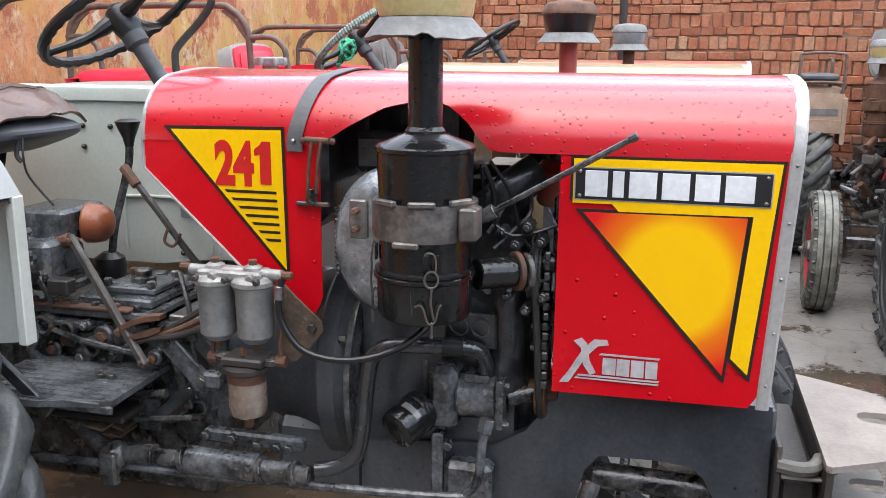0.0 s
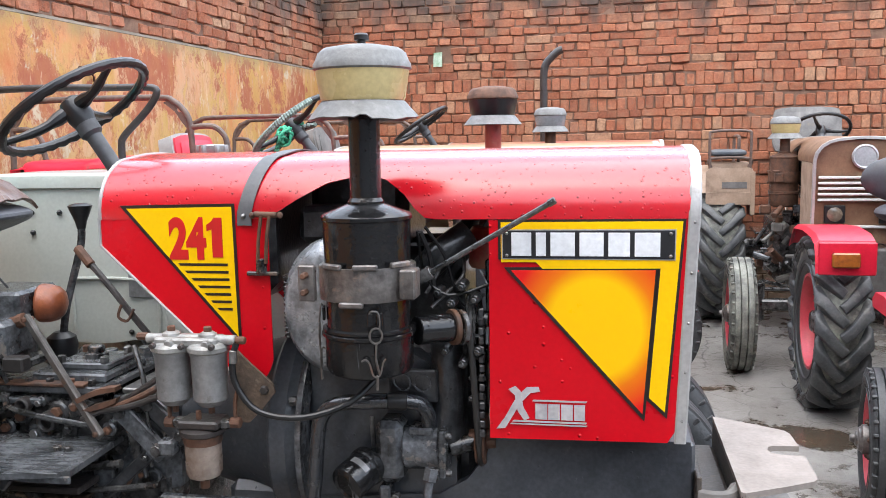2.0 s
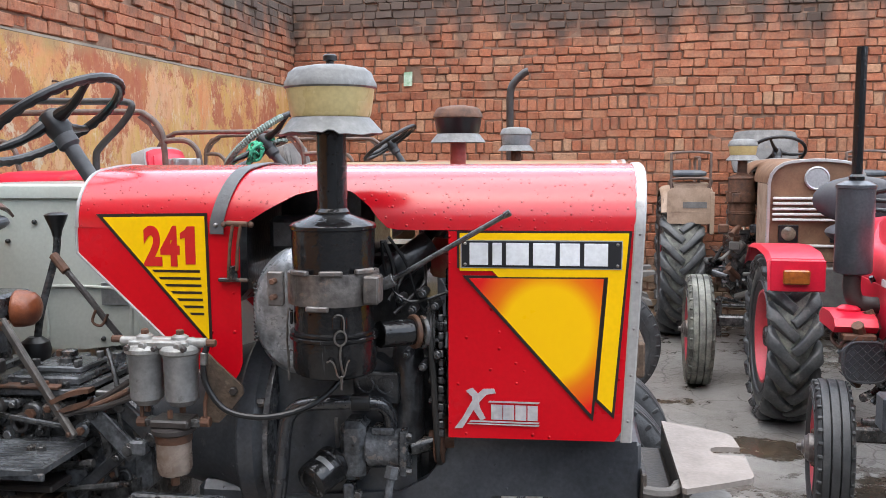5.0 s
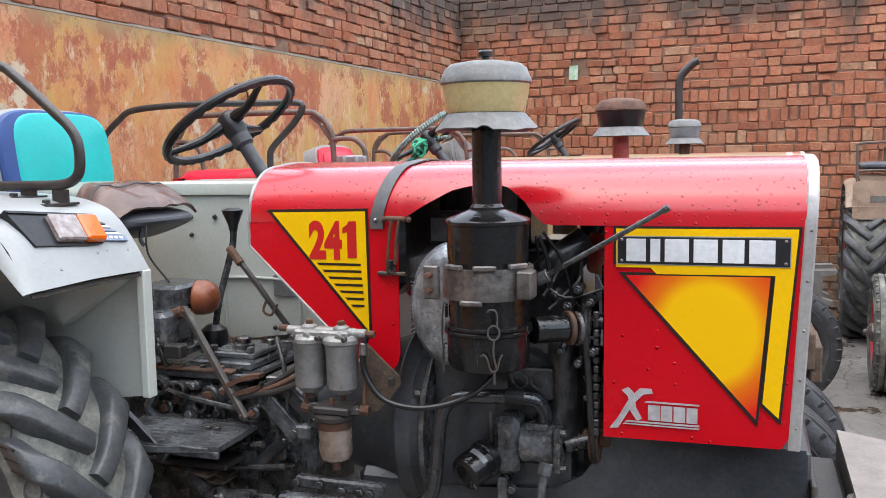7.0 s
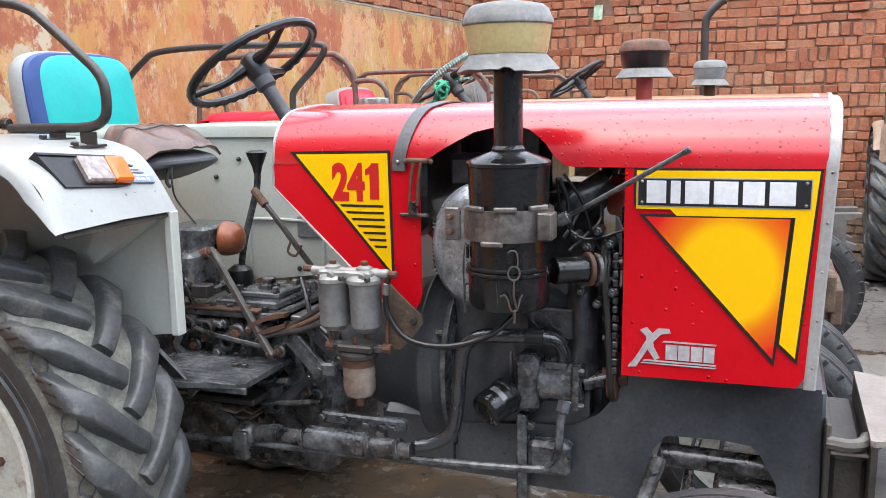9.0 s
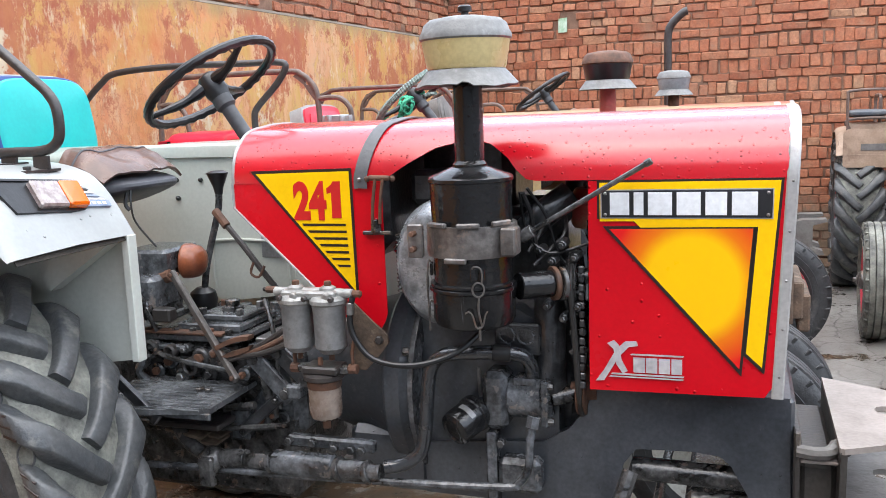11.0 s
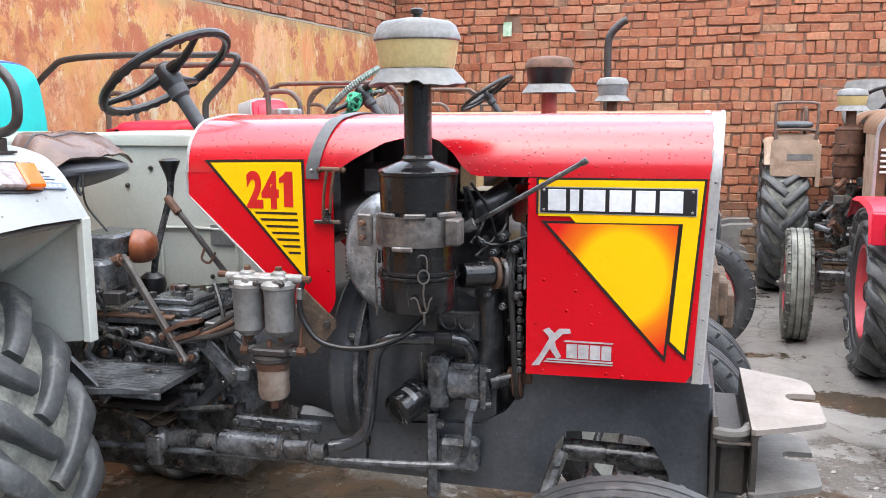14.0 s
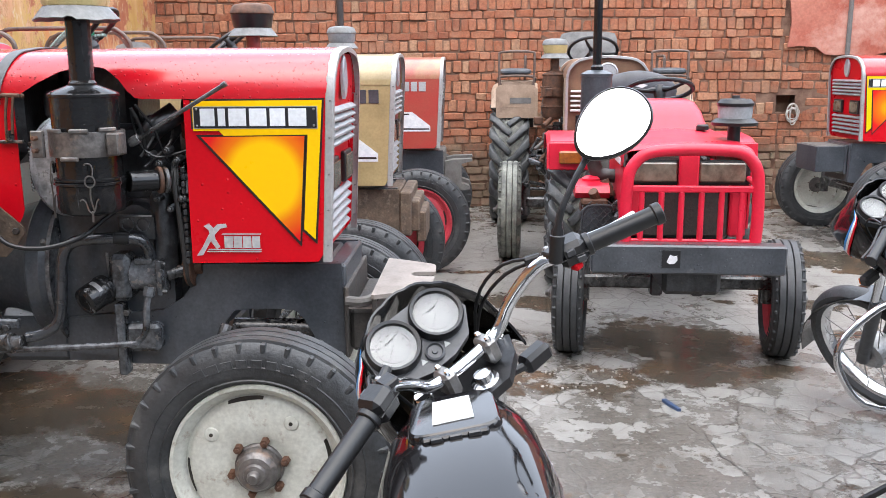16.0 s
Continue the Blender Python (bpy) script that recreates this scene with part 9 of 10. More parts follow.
# ---- motorcycle leaning on its stand, bars turned ----
def motorcycle(m):
    root = thing("motorcycle", m, "black motorcycle with chrome handlebars leaning on its side stand", "motorcycle", "parked motorcycles")
    u = Vector((0.68, 0.58, 0.45)).normalized()
    f = Vector((-0.65, 0.76, 0.0)).normalized()
    f = (f - u * f.dot(u)).normalized()
    n = u.cross(f)
    C = Vector((0.985, 0.55, 0.90))
    S = Matrix(((u.x, f.x, n.x, C.x), (u.y, f.y, n.y, C.y), (u.z, f.z, n.z, C.z), (0, 0, 0, 1)))
    bar = part("handlebar", Geo(S).tube([(-0.37, -0.135, 0.105), (-0.22, -0.09, 0.122), (-0.17, -0.055, 0.118), (-0.12, -0.015, 0.07), (-0.085, 0, 0.03), (-0.04, 0, 0.02), (0.04, 0, 0.02), (0.085, 0, 0.03), (0.12, -0.015, 0.07), (0.17, -0.055, 0.118), (0.22, -0.09, 0.122), (0.365, -0.175, 0.124)], 0.0115, 14), CHROME, root, "bent chrome handlebar")
    for s, a, b in ((-1, (-0.225, -0.091, 0.122), (-0.37, -0.135, 0.105)), (1, (0.245, -0.104, 0.122), (0.362, -0.173, 0.124))):
        va, vb = Vector(a), Vector(b)
        gr = part("grip", Geo(S).rod(va, vb, 0.0165, 18, 0.004), HOSE, bar, "black rubber grip")
        d = (vb - va).normalized()
        part("grip_collar", Geo(S).rod(va, va + d * 0.012, 0.0205, 18), HOSE, gr)
        part("grip_end", Geo(S).rod(vb - d * 0.01, vb + d * 0.006, 0.0195, 18), HOSE, gr)
        sw = Geo(S @ Matrix.Translation(va - d * 0.024) @ d.to_track_quat("X", "Z").to_matrix().to_4x4())
        sw.box((-0.024, -0.024, -0.022), (0.024, 0.024, 0.026), 0.009)
        sg = part("switch_pod", sw, PLASTIC, bar, "black switch pod")
        pe = Geo(S).box(tuple(va - d * 0.052 + Vector((-0.012, -0.005, -0.012))), tuple(va - d * 0.052 + Vector((0.012, 0.03, 0.012))), 0.005)
        part("lever_perch", pe, GREYPL, bar)
        part("perch_bolt", Geo(S).rod(va - d * 0.052 + Vector((0, 0.02, 0.01)), va - d * 0.052 + Vector((0, 0.02, 0.018)), 0.006, 8), STEEL, bar)
        part("perch_cap", Geo(S).box(tuple(va - d * 0.056 + Vector((-0.014, -0.018, 0.006))), tuple(va - d * 0.056 + Vector((0.014, 0.012, 0.02))), 0.005), PLASTIC, bar)
        for k, z in enumerate((0.012, -0.006)):
            part("switch_button", Geo(sw.m).box((-0.012 + 0.014 * k, -0.029, z - 0.006), (0.004 + 0.014 * k, -0.022, z + 0.006), 0.002), GREYPL, sg)
        part("pod_seam", Geo(sw.m).box((-0.0255, -0.0255, 0.0), (0.0255, 0.0255, 0.0025), 0.001), HOSE, sg)
        part("cable_boot", Geo(S).rod(va - d * 0.06 + Vector((0, 0.03, 0)), va - d * 0.085 + Vector((0, 0.036, 0)), 0.0085, 10), HOSE, bar)
        p0 = va - d * 0.05 + Vector((0, 0.03, -0.02 if s < 0 else 0))
        part("hand_lever", Geo(S).tube([p0, p0 + d * 0.04 + Vector((0, 0.012, -0.004)), p0 + d * 0.11 + Vector((0, 0.01, -0.008)), p0 + d * 0.18 + Vector((0, 0.02, -0.006))], [0.0085, 0.0075, 0.0065], 10), CHROME if s > 0 else PLASTIC, bar, "bright alloy hand lever" if s > 0 else "black hand lever")
    part("stop_switch", Geo(S).box((0.205, -0.115, 0.095), (0.223, -0.098, 0.108), 0.003), RED_FLAT, bar, "small red stop switch")
    for s in (-1, 1):
        cl = part("bar_clamp", Geo(S).box((s * 0.048 - 0.013, -0.022, -0.012), (s * 0.048 + 0.013, 0.022, 0.036), 0.008), STEEL, root, "cast alloy bar clamp")
        for y in (-0.014, 0.014):
            part("clamp_bolt", Geo(S).rod((s * 0.048, y, 0.03), (s * 0.048, y, 0.043), 0.006, 8), CHROME, cl)
        part("fork_cap", Geo(S).rod((s * 0.088, 0.035, -0.02), (s * 0.088, 0.035, 0.0), 0.018, 16), CHROME, root)
    part("stem_nut", Geo(S).lathe([(0.026, -0.018), (0.026, -0.01), (0.017, -0.008), (0.016, 0.006), (0.01, 0.008), (0, 0.008)], 20, Matrix.Translation((0, -0.035, 0.0))), CHROME, root, "chrome stem nut")
    part("top_yoke", Geo(S).prism([(-0.115, 0.03), (-0.09, 0.06), (0.09, 0.06), (0.115, 0.03), (0.085, -0.02), (0.03, -0.065), (-0.03, -0.065), (-0.085, -0.02)], -0.034, -0.016, "z"), PLASTIC, root, "black top yoke")
    # instruments: dials face back and up towards the rider
    tilt = S @ Matrix.Translation((-0.022, 0.088, 0.066)) @ pose(0, 0, 0, 38, 0, 0) @ Matrix.Scale(0.91, 4)
    pod = part("instrument_pod", Geo(tilt).prism([(-0.118, -0.01), (-0.11, 0.045), (-0.06, 0.066), (0.06, 0.066), (0.11, 0.045), (0.118, -0.01), (0.08, -0.06), (0.03, -0.075), (-0.03, -0.075), (-0.08, -0.06)], -0.03, -0.004, "z"), GREYPL, root, "grey instrument pod")
    for s in (-1, 1):
        tt = tilt @ Matrix.Translation((s * 0.056, 0.012, 0))
        dl = part("dial_ring", Geo(tt).lathe([(0.05, -0.03), (0.056, -0.02), (0.056, 0.012), (0.053, 0.018), (0.047, 0.016), (0.045, 0.006)], 40), PLASTIC, pod, "round dial in a black ring")
        part("dial_face", Geo(tt).lathe([(0, 0.0), (0.046, 0.0), (0.046, -0.004), (0, -0.004)], 36), DIAL, dl, "white dial face")
        for k in range(11):
            a = radians(225 - 27 * k)
            part("dial_tick", Geo(tt @ Matrix.Rotation(a, 4, "Z")).box((0.035, -0.0008, 0.0002), (0.041, 0.0008, 0.001), 0.0002), GREYPL, dl)
        part("dial_scale", Geo(tt).lathe([(0.0325, 0.0002), (0.0325, 0.0008), (0.034, 0.0008), (0.034, 0.0002)], 36), GREYPL, dl)
        for k in range(8):
            a = radians(215 - 35 * k)
            part("numeral_bar", Geo(tt @ Matrix.Rotation(a, 4, "Z") @ Matrix.Translation((0.0275, 0, 0)) @ Matrix.Rotation(-a, 4, "Z")).box((-0.0028, -0.0016, 0.0002), (0.0028, 0.0016, 0.0009), 0.0002), GREYPL, dl)
        part("needle", Geo(tt @ Matrix.Rotation(radians(215), 4, "Z")).box((-0.006, -0.0007, 0.002), (0.026, 0.0007, 0.003), 0.0003), GREYPL, dl)
        part("dial_mark", Geo(tt).box((-0.012, 0.012, 0.0002), (0.012, 0.016, 0.001), 0.0002), PLASTIC, dl)
        gl = part("dial_glass", Geo(tt).lathe([(0.048, 0.0115), (0.03, 0.0135), (0, 0.0145)], 36), GLASS, dl)
        gl.visible_shadow = False
    part("ignition_lock", Geo(tilt @ Matrix.Translation((0.0, -0.046, 0))).lathe([(0.02, -0.01), (0.02, 0.004), (0.016, 0.006), (0.014, 0.001), (0.006, 0.001), (0.005, 0.004), (0, 0.004)], 22), GREYPL, pod, "ignition lock")
    for s in (-1, 1):
        part("tell_tale", Geo(tilt).prism([(s * 0.03 - 0.007, -0.052), (s * 0.03 + 0.007, -0.052), (s * 0.03, -0.04)], -0.004, -0.002, "z"), GREYV, pod)
    # headlamp shroud: a hood open to the rider
    rim = [(-0.135, -0.02, -0.20), (-0.165, 0.0, -0.13), (-0.172, 0.03, -0.06), (-0.165, 0.075, 0.015), (-0.14, 0.115, 0.065), (-0.09, 0.15, 0.10), (-0.03, 0.165, 0.115), (0.03, 0.165, 0.115), (0.09, 0.15, 0.10), (0.14, 0.115, 0.065), (0.165, 0.075, 0.015), (0.172, 0.03, -0.06), (0.165, 0.0, -0.13), (0.135, -0.02, -0.20)]
    rim = [Vector(p) for p in rim[:-2]]
    rim = [rim[k].lerp(rim[k + 1], q) + (0.125 * (rim[k + 1] + rim[k] - rim[max(0, k - 1)] - rim[min(len(rim) - 1, k + 2)])) * (4 * q * (1 - q)) for k in range(len(rim) - 1) for q in (0, 0.25, 0.5, 0.75)] + [rim[-1]]
    rows = []
    for x, y, z in rim:
        x = x * (0.8 if x > 0 else 0.9)
        row = []
        for kx, dy, dz in ((1.0, 0.0, 0.0), (1.04, 0.012, -0.004), (1.06, 0.05, -0.025), (1.0, 0.10, -0.055), (0.82, 0.15, -0.09), (0.55, 0.185, -0.12)):
            q = min(1.0, dy / 0.185)
            row.append((x * kx, y + dy * (0.75 + 0.25 * q), z * (1 - 0.45 * q) + dz * (1 if z > -0.05 else 0.3)))
        rows.append(row)
    sh = part("headlamp_shroud", Geo(S).grid(rows, 0.004), BIKE, root, "glossy black headlamp shroud")
    def on_shroud(i, c):
        """A point of the shroud's skin, i along its rim and c forward from it."""
        i0, c0 = int(i), min(4, int(c))
        p = [Vector(rows[i0 + di][c0 + dc]) for di, dc in ((0, 0), (1, 0), (0, 1), (1, 1))]
        q = p[0].lerp(p[1], i - i0).lerp(p[2].lerp(p[3], i - i0), c - c0)
        away = (p[1] - p[0]).cross(p[2] - p[0]).normalized()
        return q + (away if away.x < 0 else -away) * 0.0075
    for k, mt in enumerate((RED_FLAT, PAPER, SKYBLUE)):
        band = [[on_shroud(16.0 + 0.62 * k + e - 1.5 * c, c) for e in (0.0, 0.3, 0.6)] for c in [0.3 * j for j in range(17)]]
        part("shroud_stripe", Geo(S).grid(band, 0.001), mt, sh, ("red", "white", "blue")[k] + " sticker stripe")
    part("headlamp", Geo(S @ Matrix.Translation((0, 0.2, -0.10)) @ pose(0, 0, 0, -80, 0, 0)).lathe([(0.085, -0.06), (0.09, 0.0), (0.08, 0.02), (0.04, 0.034), (0, 0.038)], 32), LAMPGLASS, sh)
    for s in (-1, 1):
        ib = part("indicator_stalk", Geo(S).rod((s * 0.10, 0.09, -0.13), (s * 0.16, 0.08, -0.14), 0.009, 10), HOSE, root)
        part("indicator_body", Geo(S).box((s * 0.18 - 0.034, 0.066, -0.16), (s * 0.18 + 0.034, 0.104, -0.12), 0.012), PLASTIC, ib, "black indicator housing")
        part("indicator_lens", Geo(S).box((s * 0.18 - 0.028, 0.100, -0.156), (s * 0.18 + 0.028, 0.109, -0.132), 0.004), ORANGE, ib, "orange indicator lens")
    # cables
    for s, k in ((1, 0.0), (1, 0.02), (-1, 0.01)):
        part("control_cable", Geo(S).tube([(s * 0.20, -0.05, 0.115), (s * 0.16, 0.03, 0.09 + k), (s * 0.12, 0.10, 0.02 + k), (s * 0.08, 0.11, -0.08), (s * 0.05, 0.05, -0.2)], 0.0035, 8), HOSE, root, "thin black control cable")
    # mirror on the right bar
    mp = Vector((1.128, 0.545, 1.095))
    ms = part("mirror_stem", Geo().tube([mp, (1.13, 0.543, 1.15), (1.136, 0.545, 1.185), (1.155, 0.556, 1.23), (1.172, 0.566, 1.262), (1.185, 0.573, 1.285)], [0.011, 0.0065, 0.0055, 0.0055, 0.008], 10), PLASTIC, root, "black mirror stem")
    part("stem_boot", Geo().rod(mp, (1.13, 0.543, 1.145), 0.0125, 12, 0.003), HOSE, ms, "black rubber boot")
    ctr = Vector((1.216, 0.578, 1.324))
    nm = Vector((-0.08, -0.87, 0.48)).normalized()
    right = Vector((1, 0, 0.35))
    right = (right - nm * right.dot(nm)).normalized()
    upv = nm.cross(right)
    M = Matrix(((right.x, upv.x, nm.x, ctr.x), (right.y, upv.y, nm.y, ctr.y), (right.z, upv.z, nm.z, ctr.z), (0, 0, 0, 1)))

    def egg(r):
        out = []
        for a in np.linspace(0, 2 * math.pi, 48, endpoint=False):
            p, q = 1.08 * math.cos(a), 0.80 * math.sin(a) * (1 + 0.16 * math.cos(a))
            out.append((r * (p * 0.87 - q * 0.49), r * (p * 0.49 + q * 0.87)))
        return out
    hs = Geo(M)
    rings = [(0.066, 0.004), (0.069, 0.0), (0.066, -0.012), (0.045, -0.026), (0.01, -0.032)]
    rows = [[(x, y, z) for x, y in egg(r)] for r, z in rings]
    rows = [r + r[:1] for r in rows]
    hs.grid(rows)
    mh = part("mirror_housing", hs, PLASTIC, ms, "black mirror housing")
    part("mirror_glass", Geo(M).prism(egg(0.064), 0.000, 0.003, "z"), MIRROR, mh, "oval mirror glass")
    # body: leans to its left
    h = Vector((-0.12, 0.99, 0)).normalized()
    rr = Vector((0.99, 0.12, 0)).normalized()
    ln = radians(11)
    r2 = rr * math.cos(ln) + Vector((0, 0, 1)) * math.sin(ln)
    up2 = Vector((0, 0, 1)) * math.cos(ln) - rr * math.sin(ln)
    B0 = Vector((1.015, 0.20, 0.765))
    B = Matrix(((r2.x, h.x, up2.x, B0.x), (r2.y, h.y, up2.y, B0.y), (r2.z, h.z, up2.z, B0.z), (0, 0, 0, 1)))
    rows = []
    for v, w, zt, zb in ((0.30, 0.055, 0.075, -0.02), (0.285, 0.085, 0.102, -0.07), (0.24, 0.108, 0.122, -0.10), (0.16, 0.126, 0.133, -0.12), (0.05, 0.133, 0.132, -0.12), (-0.07, 0.125, 0.118, -0.11), (-0.18, 0.105, 0.088, -0.09), (-0.26, 0.085, 0.05, -0.06), (-0.29, 0.05, 0.02, -0.04)):
        row = []
        for k in range(28):
            a = 2 * math.pi * k / 28
            c, s = math.cos(a), math.sin(a)
            sx, sz = math.copysign(abs(c) ** 0.62, c), math.copysign(abs(s) ** 0.62, s)
            mid, hh = (zt + zb) / 2, (zt - zb) / 2
            row.append((w * sx, v, mid + hh * sz))
        rows.append(row + row[:1])
    tg = Geo(B).grid(rows)
    tk = part("fuel_tank", tg, BIKE, root, "glossy black fuel tank")
    for s in (-1, 1):
        fl = [[(s * (w + 0.0025), v, z0), (s * (w + 0.0025), v, z0 + dz)] for v, w, z0, dz in ((0.24, 0.108, 0.03, 0.02), (0.16, 0.1262, 0.0, 0.045), (0.05, 0.1332, -0.01, 0.05), (-0.07, 0.1252, -0.01, 0.04), (-0.15, 0.111, -0.01, 0.02))]
        part("tank_flash", Geo(B).grid(fl, 0.001), BIKE_RED, tk, "dark red tank sticker")
    lid = []
    for ex, z in ((1.0, 0.116), (1.0, 0.130), (0.975, 0.136), (0.93, 0.139), (0.5, 0.1405), (0.02, 0.141)):
        loop = []
        for k in range(36):
            a = 2 * math.pi * k / 36
            c, s = math.cos(a), math.sin(a)
            loop.append(((0.071 - 0.006 * s) * ex * math.copysign(abs(c) ** 0.4, c), 0.164 + 0.074 * ex * math.copysign(abs(s) ** 0.4, s), z))
        lid.append(loop + loop[:1])
    ht = part("tank_hatch", Geo(B).grid(lid), BIKE, tk, "black tank hatch cover")
    part("hatch_hinge", Geo(B).box((-0.05, 0.080, 0.122), (0.05, 0.094, 0.137), 0.004), PLASTIC, ht)
    for x in (-0.028, 0.0, 0.028):
        part("hinge_knuckle", Geo(B).rod((x - 0.01, 0.0795, 0.133), (x + 0.01, 0.0795, 0.133), 0.005, 8), BIKE, ht)
    part("paper_label", Geo(B).prism([(-0.030, 0.206), (0.028, 0.208), (0.031, 0.122), (-0.032, 0.120)], 0.1405, 0.1422, "z"), PAPER, ht, "white paper label, blank")
    part("hatch_lock", Geo(B).lathe([(0.016, 0.138), (0.016, 0.146), (0.012, 0.149), (0, 0.149)], 20, Matrix.Translation((0, 0.262, -0.03))), CHROME, tk)
    rows = []
    for i in range(12):
        v = -0.24 - 0.62 * i / 11
        w = 0.11 + 0.03 * math.sin(math.pi * i / 11)
        rows.append([(w * c, v, 0.03 + 0.03 * (i / 11) + 0.03 * math.sqrt(max(0, 1 - c * c))) for c in (-1, -0.8, -0.4, 0, 0.4, 0.8, 1)])
    part("seat", Geo(B).grid(rows, -0.08), DARKV, root, "long black vinyl seat")
    for s in (-1, 1):
        part("side_cover", Geo(B).prism([(-0.2, -0.04), (-0.5, -0.02), (-0.55, -0.12), (-0.3, -0.24), (-0.2, -0.2)], s * 0.10, s * 0.115, "x"), BIKE, root)
        part("grab_rail", Geo(B).tube([(s * 0.13, -0.6, 0.03), (s * 0.14, -0.8, 0.07), (s * 0.12, -0.92, 0.10), (0, -0.95, 0.11)], 0.011, 10), CHROME, root)
    part("tail", Geo(B).box((-0.08, -0.98, -0.03), (0.08, -0.82, 0.05), 0.02), BIKE, root)
    part("crankcase", Geo(B).box((-0.11, -0.12, -0.55), (0.11, 0.18, -0.28), 0.05), ALU, root, "alloy engine crankcase")
    for i in range(6):
        part("cylinder_fin", Geo(B).box((-0.085, 0.02, -0.28 + 0.026 * i), (0.085, 0.19, -0.268 + 0.026 * i), 0.004), ALU, root)
    part("down_tube", Geo(B).tube([(0, 0.36, -0.02), (0, 0.28, -0.25), (0, 0.2, -0.5), (0, -0.1, -0.58), (0, -0.45, -0.48)], 0.018, 10), PLASTIC, root)
    part("exhaust", Geo(B).tube([(0.06, 0.18, -0.3), (0.11, 0.26, -0.42), (0.13, 0.1, -0.56), (0.15, -0.3, -0.55), (0.16, -0.8, -0.46)], [0.02, 0.02, 0.022, 0.035, 0.04], 12), CHROME, root)

    def bike_wheel(center, ax, fender_dir):
        t = Matrix.Translation(center) @ Vector(ax).to_track_quat("Z", "Y").to_matrix().to_4x4()
        w = part("wheel", Geo(t).lathe([(0.235, -0.02), (0.25, -0.042), (0.275, -0.04), (0.292, -0.02), (0.295, 0), (0.292, 0.02), (0.275, 0.04), (0.25, 0.042), (0.235, 0.02)], 48), RUBBER, root, "narrow motorcycle tyre")
        part("wheel_rim", Geo(t).lathe([(0.237, -0.025), (0.225, -0.018), (0.222, 0), (0.225, 0.018), (0.237, 0.025)], 48), CHROME, w)
        part("wheel_hub", Geo(t).lathe([(0, -0.06), (0.05, -0.055), (0.065, -0.04), (0.065, 0.04), (0.05, 0.055), (0, 0.06)], 24), ALU, w)
        for i in range(16):
            a = 2 * math.pi * i / 16
            part("spoke", Geo(t).rod((0.06 * math.cos(a + 0.5), 0.06 * math.sin(a + 0.5), 0.03 * (-1) ** i), (0.224 * math.cos(a), 0.224 * math.sin(a), 0), 0.0022, 5), STEEL, w)
        return t
    d = (f * 0.40 - n * 0.92).normalized()
    ax_c = C + f * 0.05 + d * ((C.z - 0.30) / -d.z)
    tw = bike_wheel(ax_c, u, f)
    for s in (-1, 1):
        fk = part("fork_leg", Geo().rod(C + f * 0.035 + u * (0.088 * s), ax_c + u * (0.075 * s), 0.017, 14), CHROME, root, "chrome fork leg")
        part("fork_slider", Geo().rod(C.lerp(ax_c, 0.5) + f * 0.012 + u * (0.08 * s), ax_c + u * (0.075 * s) - d * 0.0, 0.025, 14), GREYPL, fk)
    rows = []
    for i in range(9):
        a = -0.3 + 2.2 * i / 8
        c = (f * math.cos(a) + (-d) * math.sin(a)) * 0.325
        rows.append([ax_c + c + u * k for k in (-0.055, -0.04, 0.0, 0.04, 0.055)])
    part("mudguard", Geo().grid(rows, 0.004), BIKE, root, "black front mudguard")
    rear_c = B @ Vector((0.0, -0.62, -0.475))
    bike_wheel(rear_c, r2, h)
    for s in (-1, 1):
        part("shock_absorber", Geo().rod(B @ Vector((s * 0.11, -0.52, -0.05)), rear_c + r2 * (s * 0.1), 0.022, 12), CHROME, root)
    for s in (-1, 1):
        part("crash_guard", Geo(B).tube([(0, 0.30, -0.12), (s * 0.12, 0.31, -0.14), (s * 0.26, 0.30, -0.24), (s * 0.28, 0.29, -0.34), (s * 0.22, 0.26, -0.46), (s * 0.06, 0.22, -0.50)], 0.0125, 12), CHROME, root, "bent chrome crash guard")
    part("side_stand", Geo().rod(B @ Vector((-0.1, -0.1, -0.5)), Vector((0.72, 0.12, 0.0)), 0.012, 10), PLASTIC, root)
    return root


bike = motorcycle(Matrix())
copy_thing(bike, pose(1.33, 1.77, 0, 0, 0, -10))

# ---- small things of the yard ----
tagged(part("plastic_scrap", Geo(Matrix.Translation((1.715, 2.67, 0)) @ pose(0, 0, 0, 0, 0, 115)).prism([(-0.06, 0.0), (0.06, -0.006), (0.065, 0.012), (0.01, 0.018), (-0.055, 0.014)], 0.0, 0.012, "z"), BLUEBIT), "torn strip of blue plastic on the wet ground", "litter")
tagged(part("wall_poster", Geo().prism([(-1.62, 2.19), (-1.535, 2.19), (-1.533, 2.325), (-1.615, 2.32)], BACK_Y - 0.02, BACK_Y - 0.012, "y"), GREENBIT), "small faded green and white paper on the brick wall", "poster")
rope = []
for i in range(64):
    a = i * 0.72
    rope.append((3.665 + (0.045 + 0.018 * math.sin(i * 0.37)) * math.cos(a), BACK_Y - 0.035 - 0.014 * math.sin(i * 1.7), 0.94 + (0.075 + 0.03 * math.sin(i * 0.53)) * math.sin(a)))
tagged(part("rope_coil", Geo().tube(rope, 0.0055, 6), CEMENTROPE), "tangled pale rope hanging from a hole in the brick wall", "rope")
tagged(part("wall_hook", Geo().tube([(LEFT_X + 0.02, 4.1, 1.92), (LEFT_X + 0.06, 4.12, 1.94), (LEFT_X + 0.07, 4.2, 1.90), (LEFT_X + 0.05, 4.24, 1.87)], 0.006, 6), RUST), "rusty bent wire hook in the plastered wall", "hook")


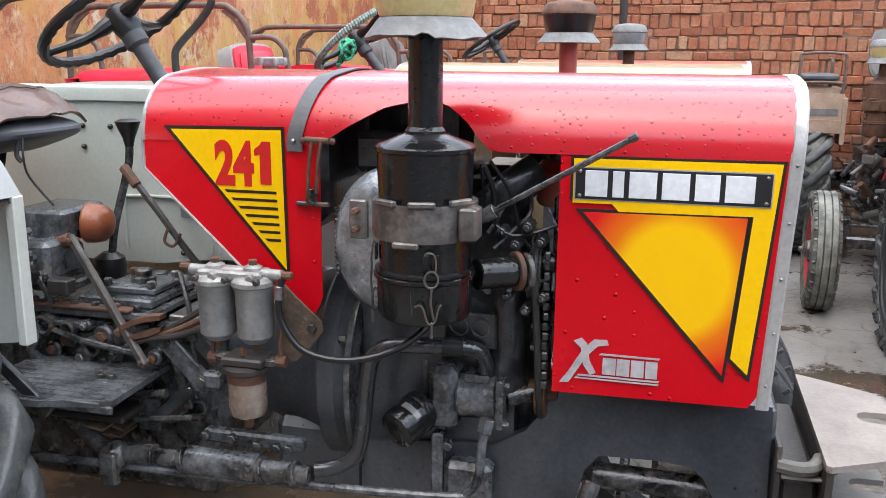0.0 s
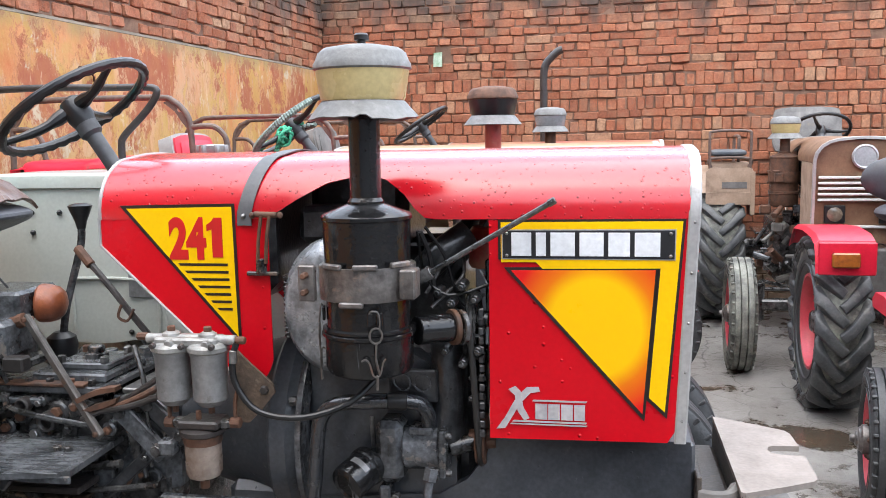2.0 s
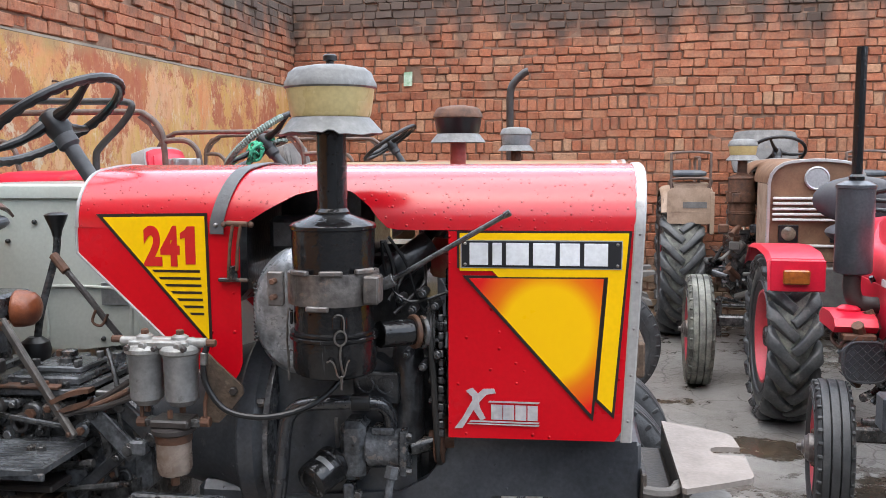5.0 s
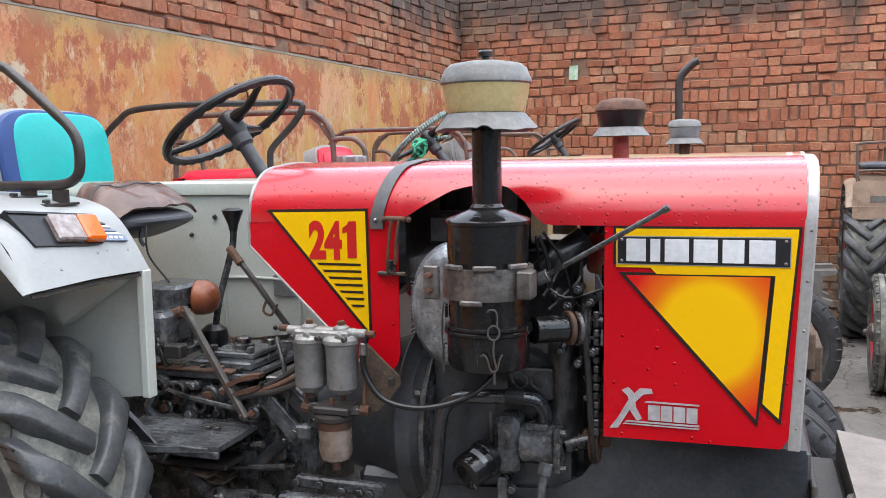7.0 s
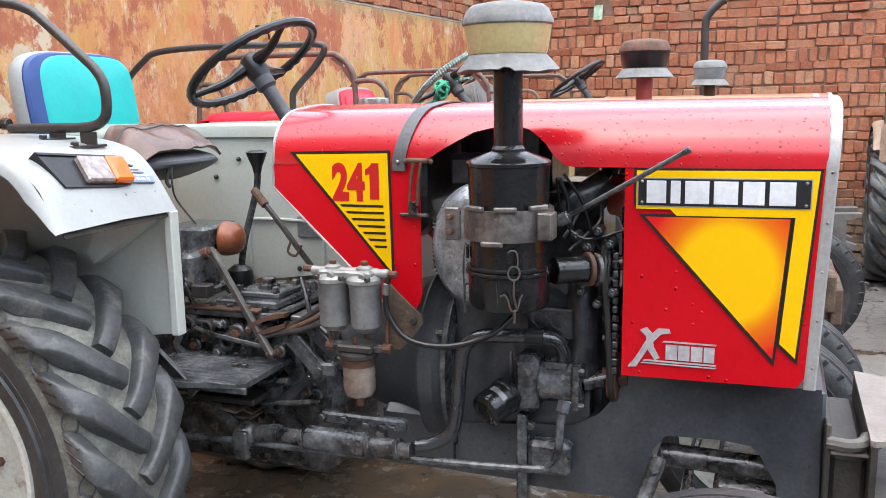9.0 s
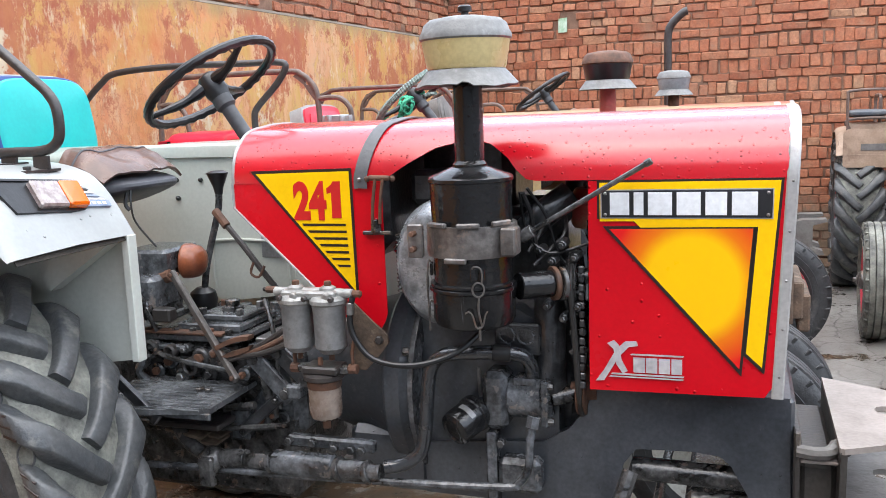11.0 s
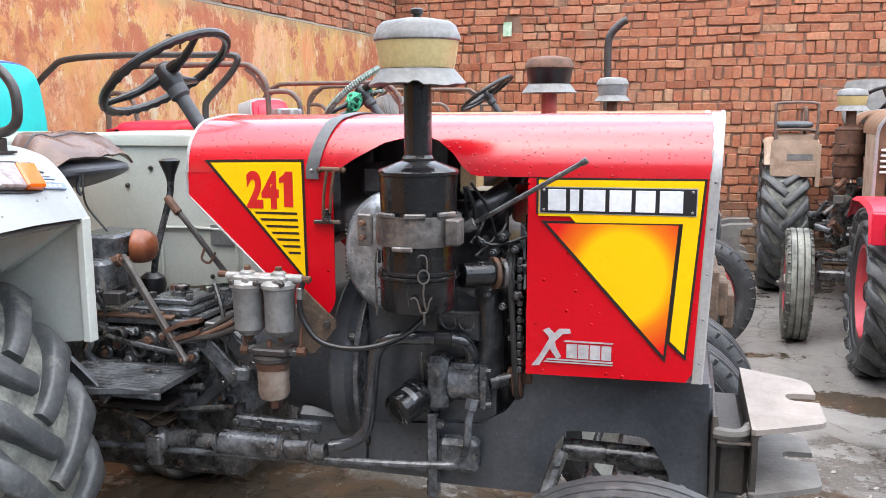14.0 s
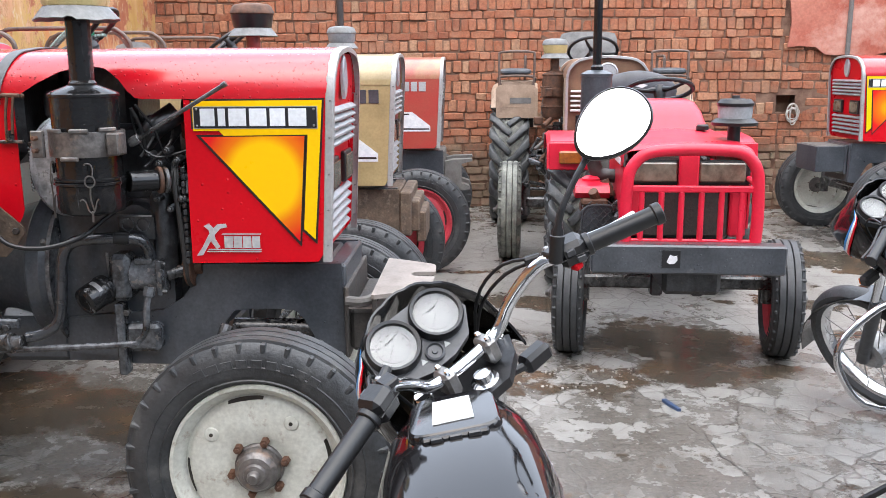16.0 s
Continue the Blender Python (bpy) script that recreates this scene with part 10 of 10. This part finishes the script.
# crumbs of broken concrete round the front wheels
rg = random.Random(5)
gv = Geo()
for k in range(300):
    cx, cy, sx, sy = ((0.6, 3.1, 0.22, 0.2), (-0.35, 2.98, 0.5, 0.06), (1.28, 3.0, 0.2, 0.16))[k % 3]
    x, y, r = rg.gauss(cx, sx), rg.gauss(cy, sy), rg.uniform(0.003, 0.011)
    t = Matrix.Translation((x, y, r * 0.2)) @ pose(0, 0, 0, rg.uniform(-20, 20), rg.uniform(-20, 20), rg.uniform(0, 360))
    gv.prism([(r * rg.uniform(0.7, 1.3) * math.cos(a), r * rg.uniform(0.6, 1.1) * math.sin(a)) for a in (0, 1.3, 2.4, 3.6, 5.0)], -r * 0.3, r * rg.uniform(0.25, 0.6), "z", t)
CHIPS = mat("broken_concrete_chips", (0.36, 0.34, 0.31), (0.2, 0.185, 0.165), rough=0.8, bump=0.3, scale=30)
tagged(part("gravel", gv, CHIPS), "scattered crumbs of broken grey concrete on the ground", "gravel", kind="stuff")

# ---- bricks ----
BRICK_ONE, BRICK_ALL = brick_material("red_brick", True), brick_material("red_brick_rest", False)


def brick_verts(w, h, d, seed):
    """A worn brick: an eight-sided, uneven face with chipped corners and a softened edge."""
    r = random.Random(seed)
    c = [r.uniform(0.004, 0.014) for _ in range(8)]
    a, b = w / 2, h / 2
    rim = [(-a + c[0], -b), (a - c[1], -b), (a, -b + c[2] * 0.7), (a, b - c[3] * 0.7), (a - c[4], b), (-a + c[5], b), (-a, b - c[6] * 0.7), (-a, -b + c[7] * 0.7)]
    rim = [(x + r.uniform(-0.0035, 0.0035), z + r.uniform(-0.0035, 0.0035)) for x, z in rim]
    tip = [r.uniform(-0.004, 0.004) for _ in range(2)]
    vs = [(x * (1 - 0.012 / w), tip[0] * x / a + tip[1] * z / b, z * (1 - 0.012 / h)) for x, z in rim]
    vs += [(x, 0.009, z) for x, z in rim] + [(x, d, z) for x, z in rim]
    fs = [list(range(8))] + [[k * 8 + i, (k + 1) * 8 + i, (k + 1) * 8 + (i + 1) % 8, k * 8 + (i + 1) % 8] for k in (0, 1) for i in range(8)]
    return vs, fs


def lay(start, end, z0, z1, edge_from, edge_to, rnd):
    """Bricks of one wall as (along, height, width, tall): flat courses, every second one on edge between two heights."""
    out, z, row = [], z0, 0
    while z < z1 - 0.03:
        edge = edge_from < z < edge_to and row % 2 == 0
        hgt = 0.114 if edge else 0.07
        x = start - rnd.uniform(0, 0.2)
        while x < end:
            if edge:
                w = rnd.uniform(0.066, 0.084)
            else:
                w = rnd.choice((0.225, 0.215, 0.165, 0.105, 0.115, 0.11, 0.19, 0.1)) if row % 2 else rnd.choice((0.22, 0.105, 0.115, 0.14, 0.12, 0.1, 0.16))
            a, b = max(start, x), min(end, x + w)
            if b - a > 0.03:
                short = rnd.choice((0, 0, 0, 0.006, 0.012)) if edge else 0
                out.append(((a + b) / 2, z + hgt / 2 - short / 2 + rnd.uniform(-0.005, 0.005) + 0.02 * noise.noise((x * 0.7, row * 0.3, 5)), b - a, hgt * rnd.uniform(0.95, 1.07) - short))
            x += w + rnd.choice((0.002, 0.006, 0.01, 0.018))
        z += hgt + 0.0075
        row += 1
    return out


def face(wall, bricks, place, near, seed, label, holes=()):
    rnd = random.Random(seed)
    shapes = {}
    rest = Geo()
    count = 0
    for s, z, w, h in bricks:
        if wall is wall_back and NICHE[0] - w / 2 < LEFT_X + s < NICHE[1] + w / 2 and NICHE[2] - h / 2 + 0.01 < z < NICHE[3] + h / 2 - 0.01:
            continue
        if any(abs(s - a) < 0.07 and abs(z - b) < 0.05 for a, b in holes):
            continue
        out = rnd.gauss(0, 0.006) - (0.012 if rnd.random() < 0.03 else 0)
        m = place(s, z, out) @ pose(0, 0, 0, rnd.gauss(0, 1.3), rnd.gauss(0, 0.6), rnd.gauss(0, 1.2))
        if near(s, z) and count < 150:
            key = (round(w / 0.02), round(h / 0.02), rnd.randrange(3))
            if key not in shapes:
                vs, fs = brick_verts(key[0] * 0.02, key[1] * 0.02 if key[1] * 0.02 < h + 0.006 else h, 0.05, len(shapes) + seed)
                me = bpy.data.meshes.new("brick")
                me.from_pydata(vs, [], fs)
                me.materials.append(BRICK_ONE)
                shapes[key] = me
            b = new("brick", shapes[key])
            b.parent, b.matrix_basis = wall, m @ Matrix.Diagonal((w / (key[0] * 0.02), 1, 1, 1))
            count += 1
        else:
            vs, fs = brick_verts(w, h, 0.05, rnd.randrange(10 ** 6))
            rest.add(vs, fs, m)
    me = bpy.data.meshes.new("brickwork")
    me.from_pydata([tuple(p) for p in rest.v], [], rest.f)
    me.materials.append(BRICK_ALL)
    ob = new("brickwork", me)
    ob.parent = wall
    tagged(ob, label, kind="stuff")


rb = random.Random(11)
SEAM = 6.27
face(wall_back, lay(0, SEAM, 0.02, WALL_TOP, 0.85, 2.1, rb), lambda s, z, o: Matrix.Translation((LEFT_X + s, BACK_Y - 0.004 + o, z)),
     lambda s, z: z > 2.1 and 1.2 < s < 3.6, 3, "weathered red bricks", ((1.2, 2.3), (5.0, 2.36)))
face(wall_back, lay(SEAM + 0.012, 9.0 - LEFT_X, 0.02, 1.72, 1.3, 1.45, rb), lambda s, z, o: Matrix.Translation((LEFT_X + s, BACK_Y + 0.004 + o, z)),
     lambda s, z: False, 9, "greyed red bricks of the newer wall", ())
face(wall_left, lay(0, BACK_Y + 4.9, LEDGE + 0.012, WALL_TOP, 9, 9, rb), lambda s, z, o: Matrix.Translation((LEFT_X + 0.004 - o, -4.9 + s, z)) @ pose(0, 0, 0, 0, 0, 90),
     lambda s, z: 8.5 < s < 12.5, 5, "weathered red bricks", ((8.18, 2.24), (9.7, 2.24), (11.86, 2.24)))
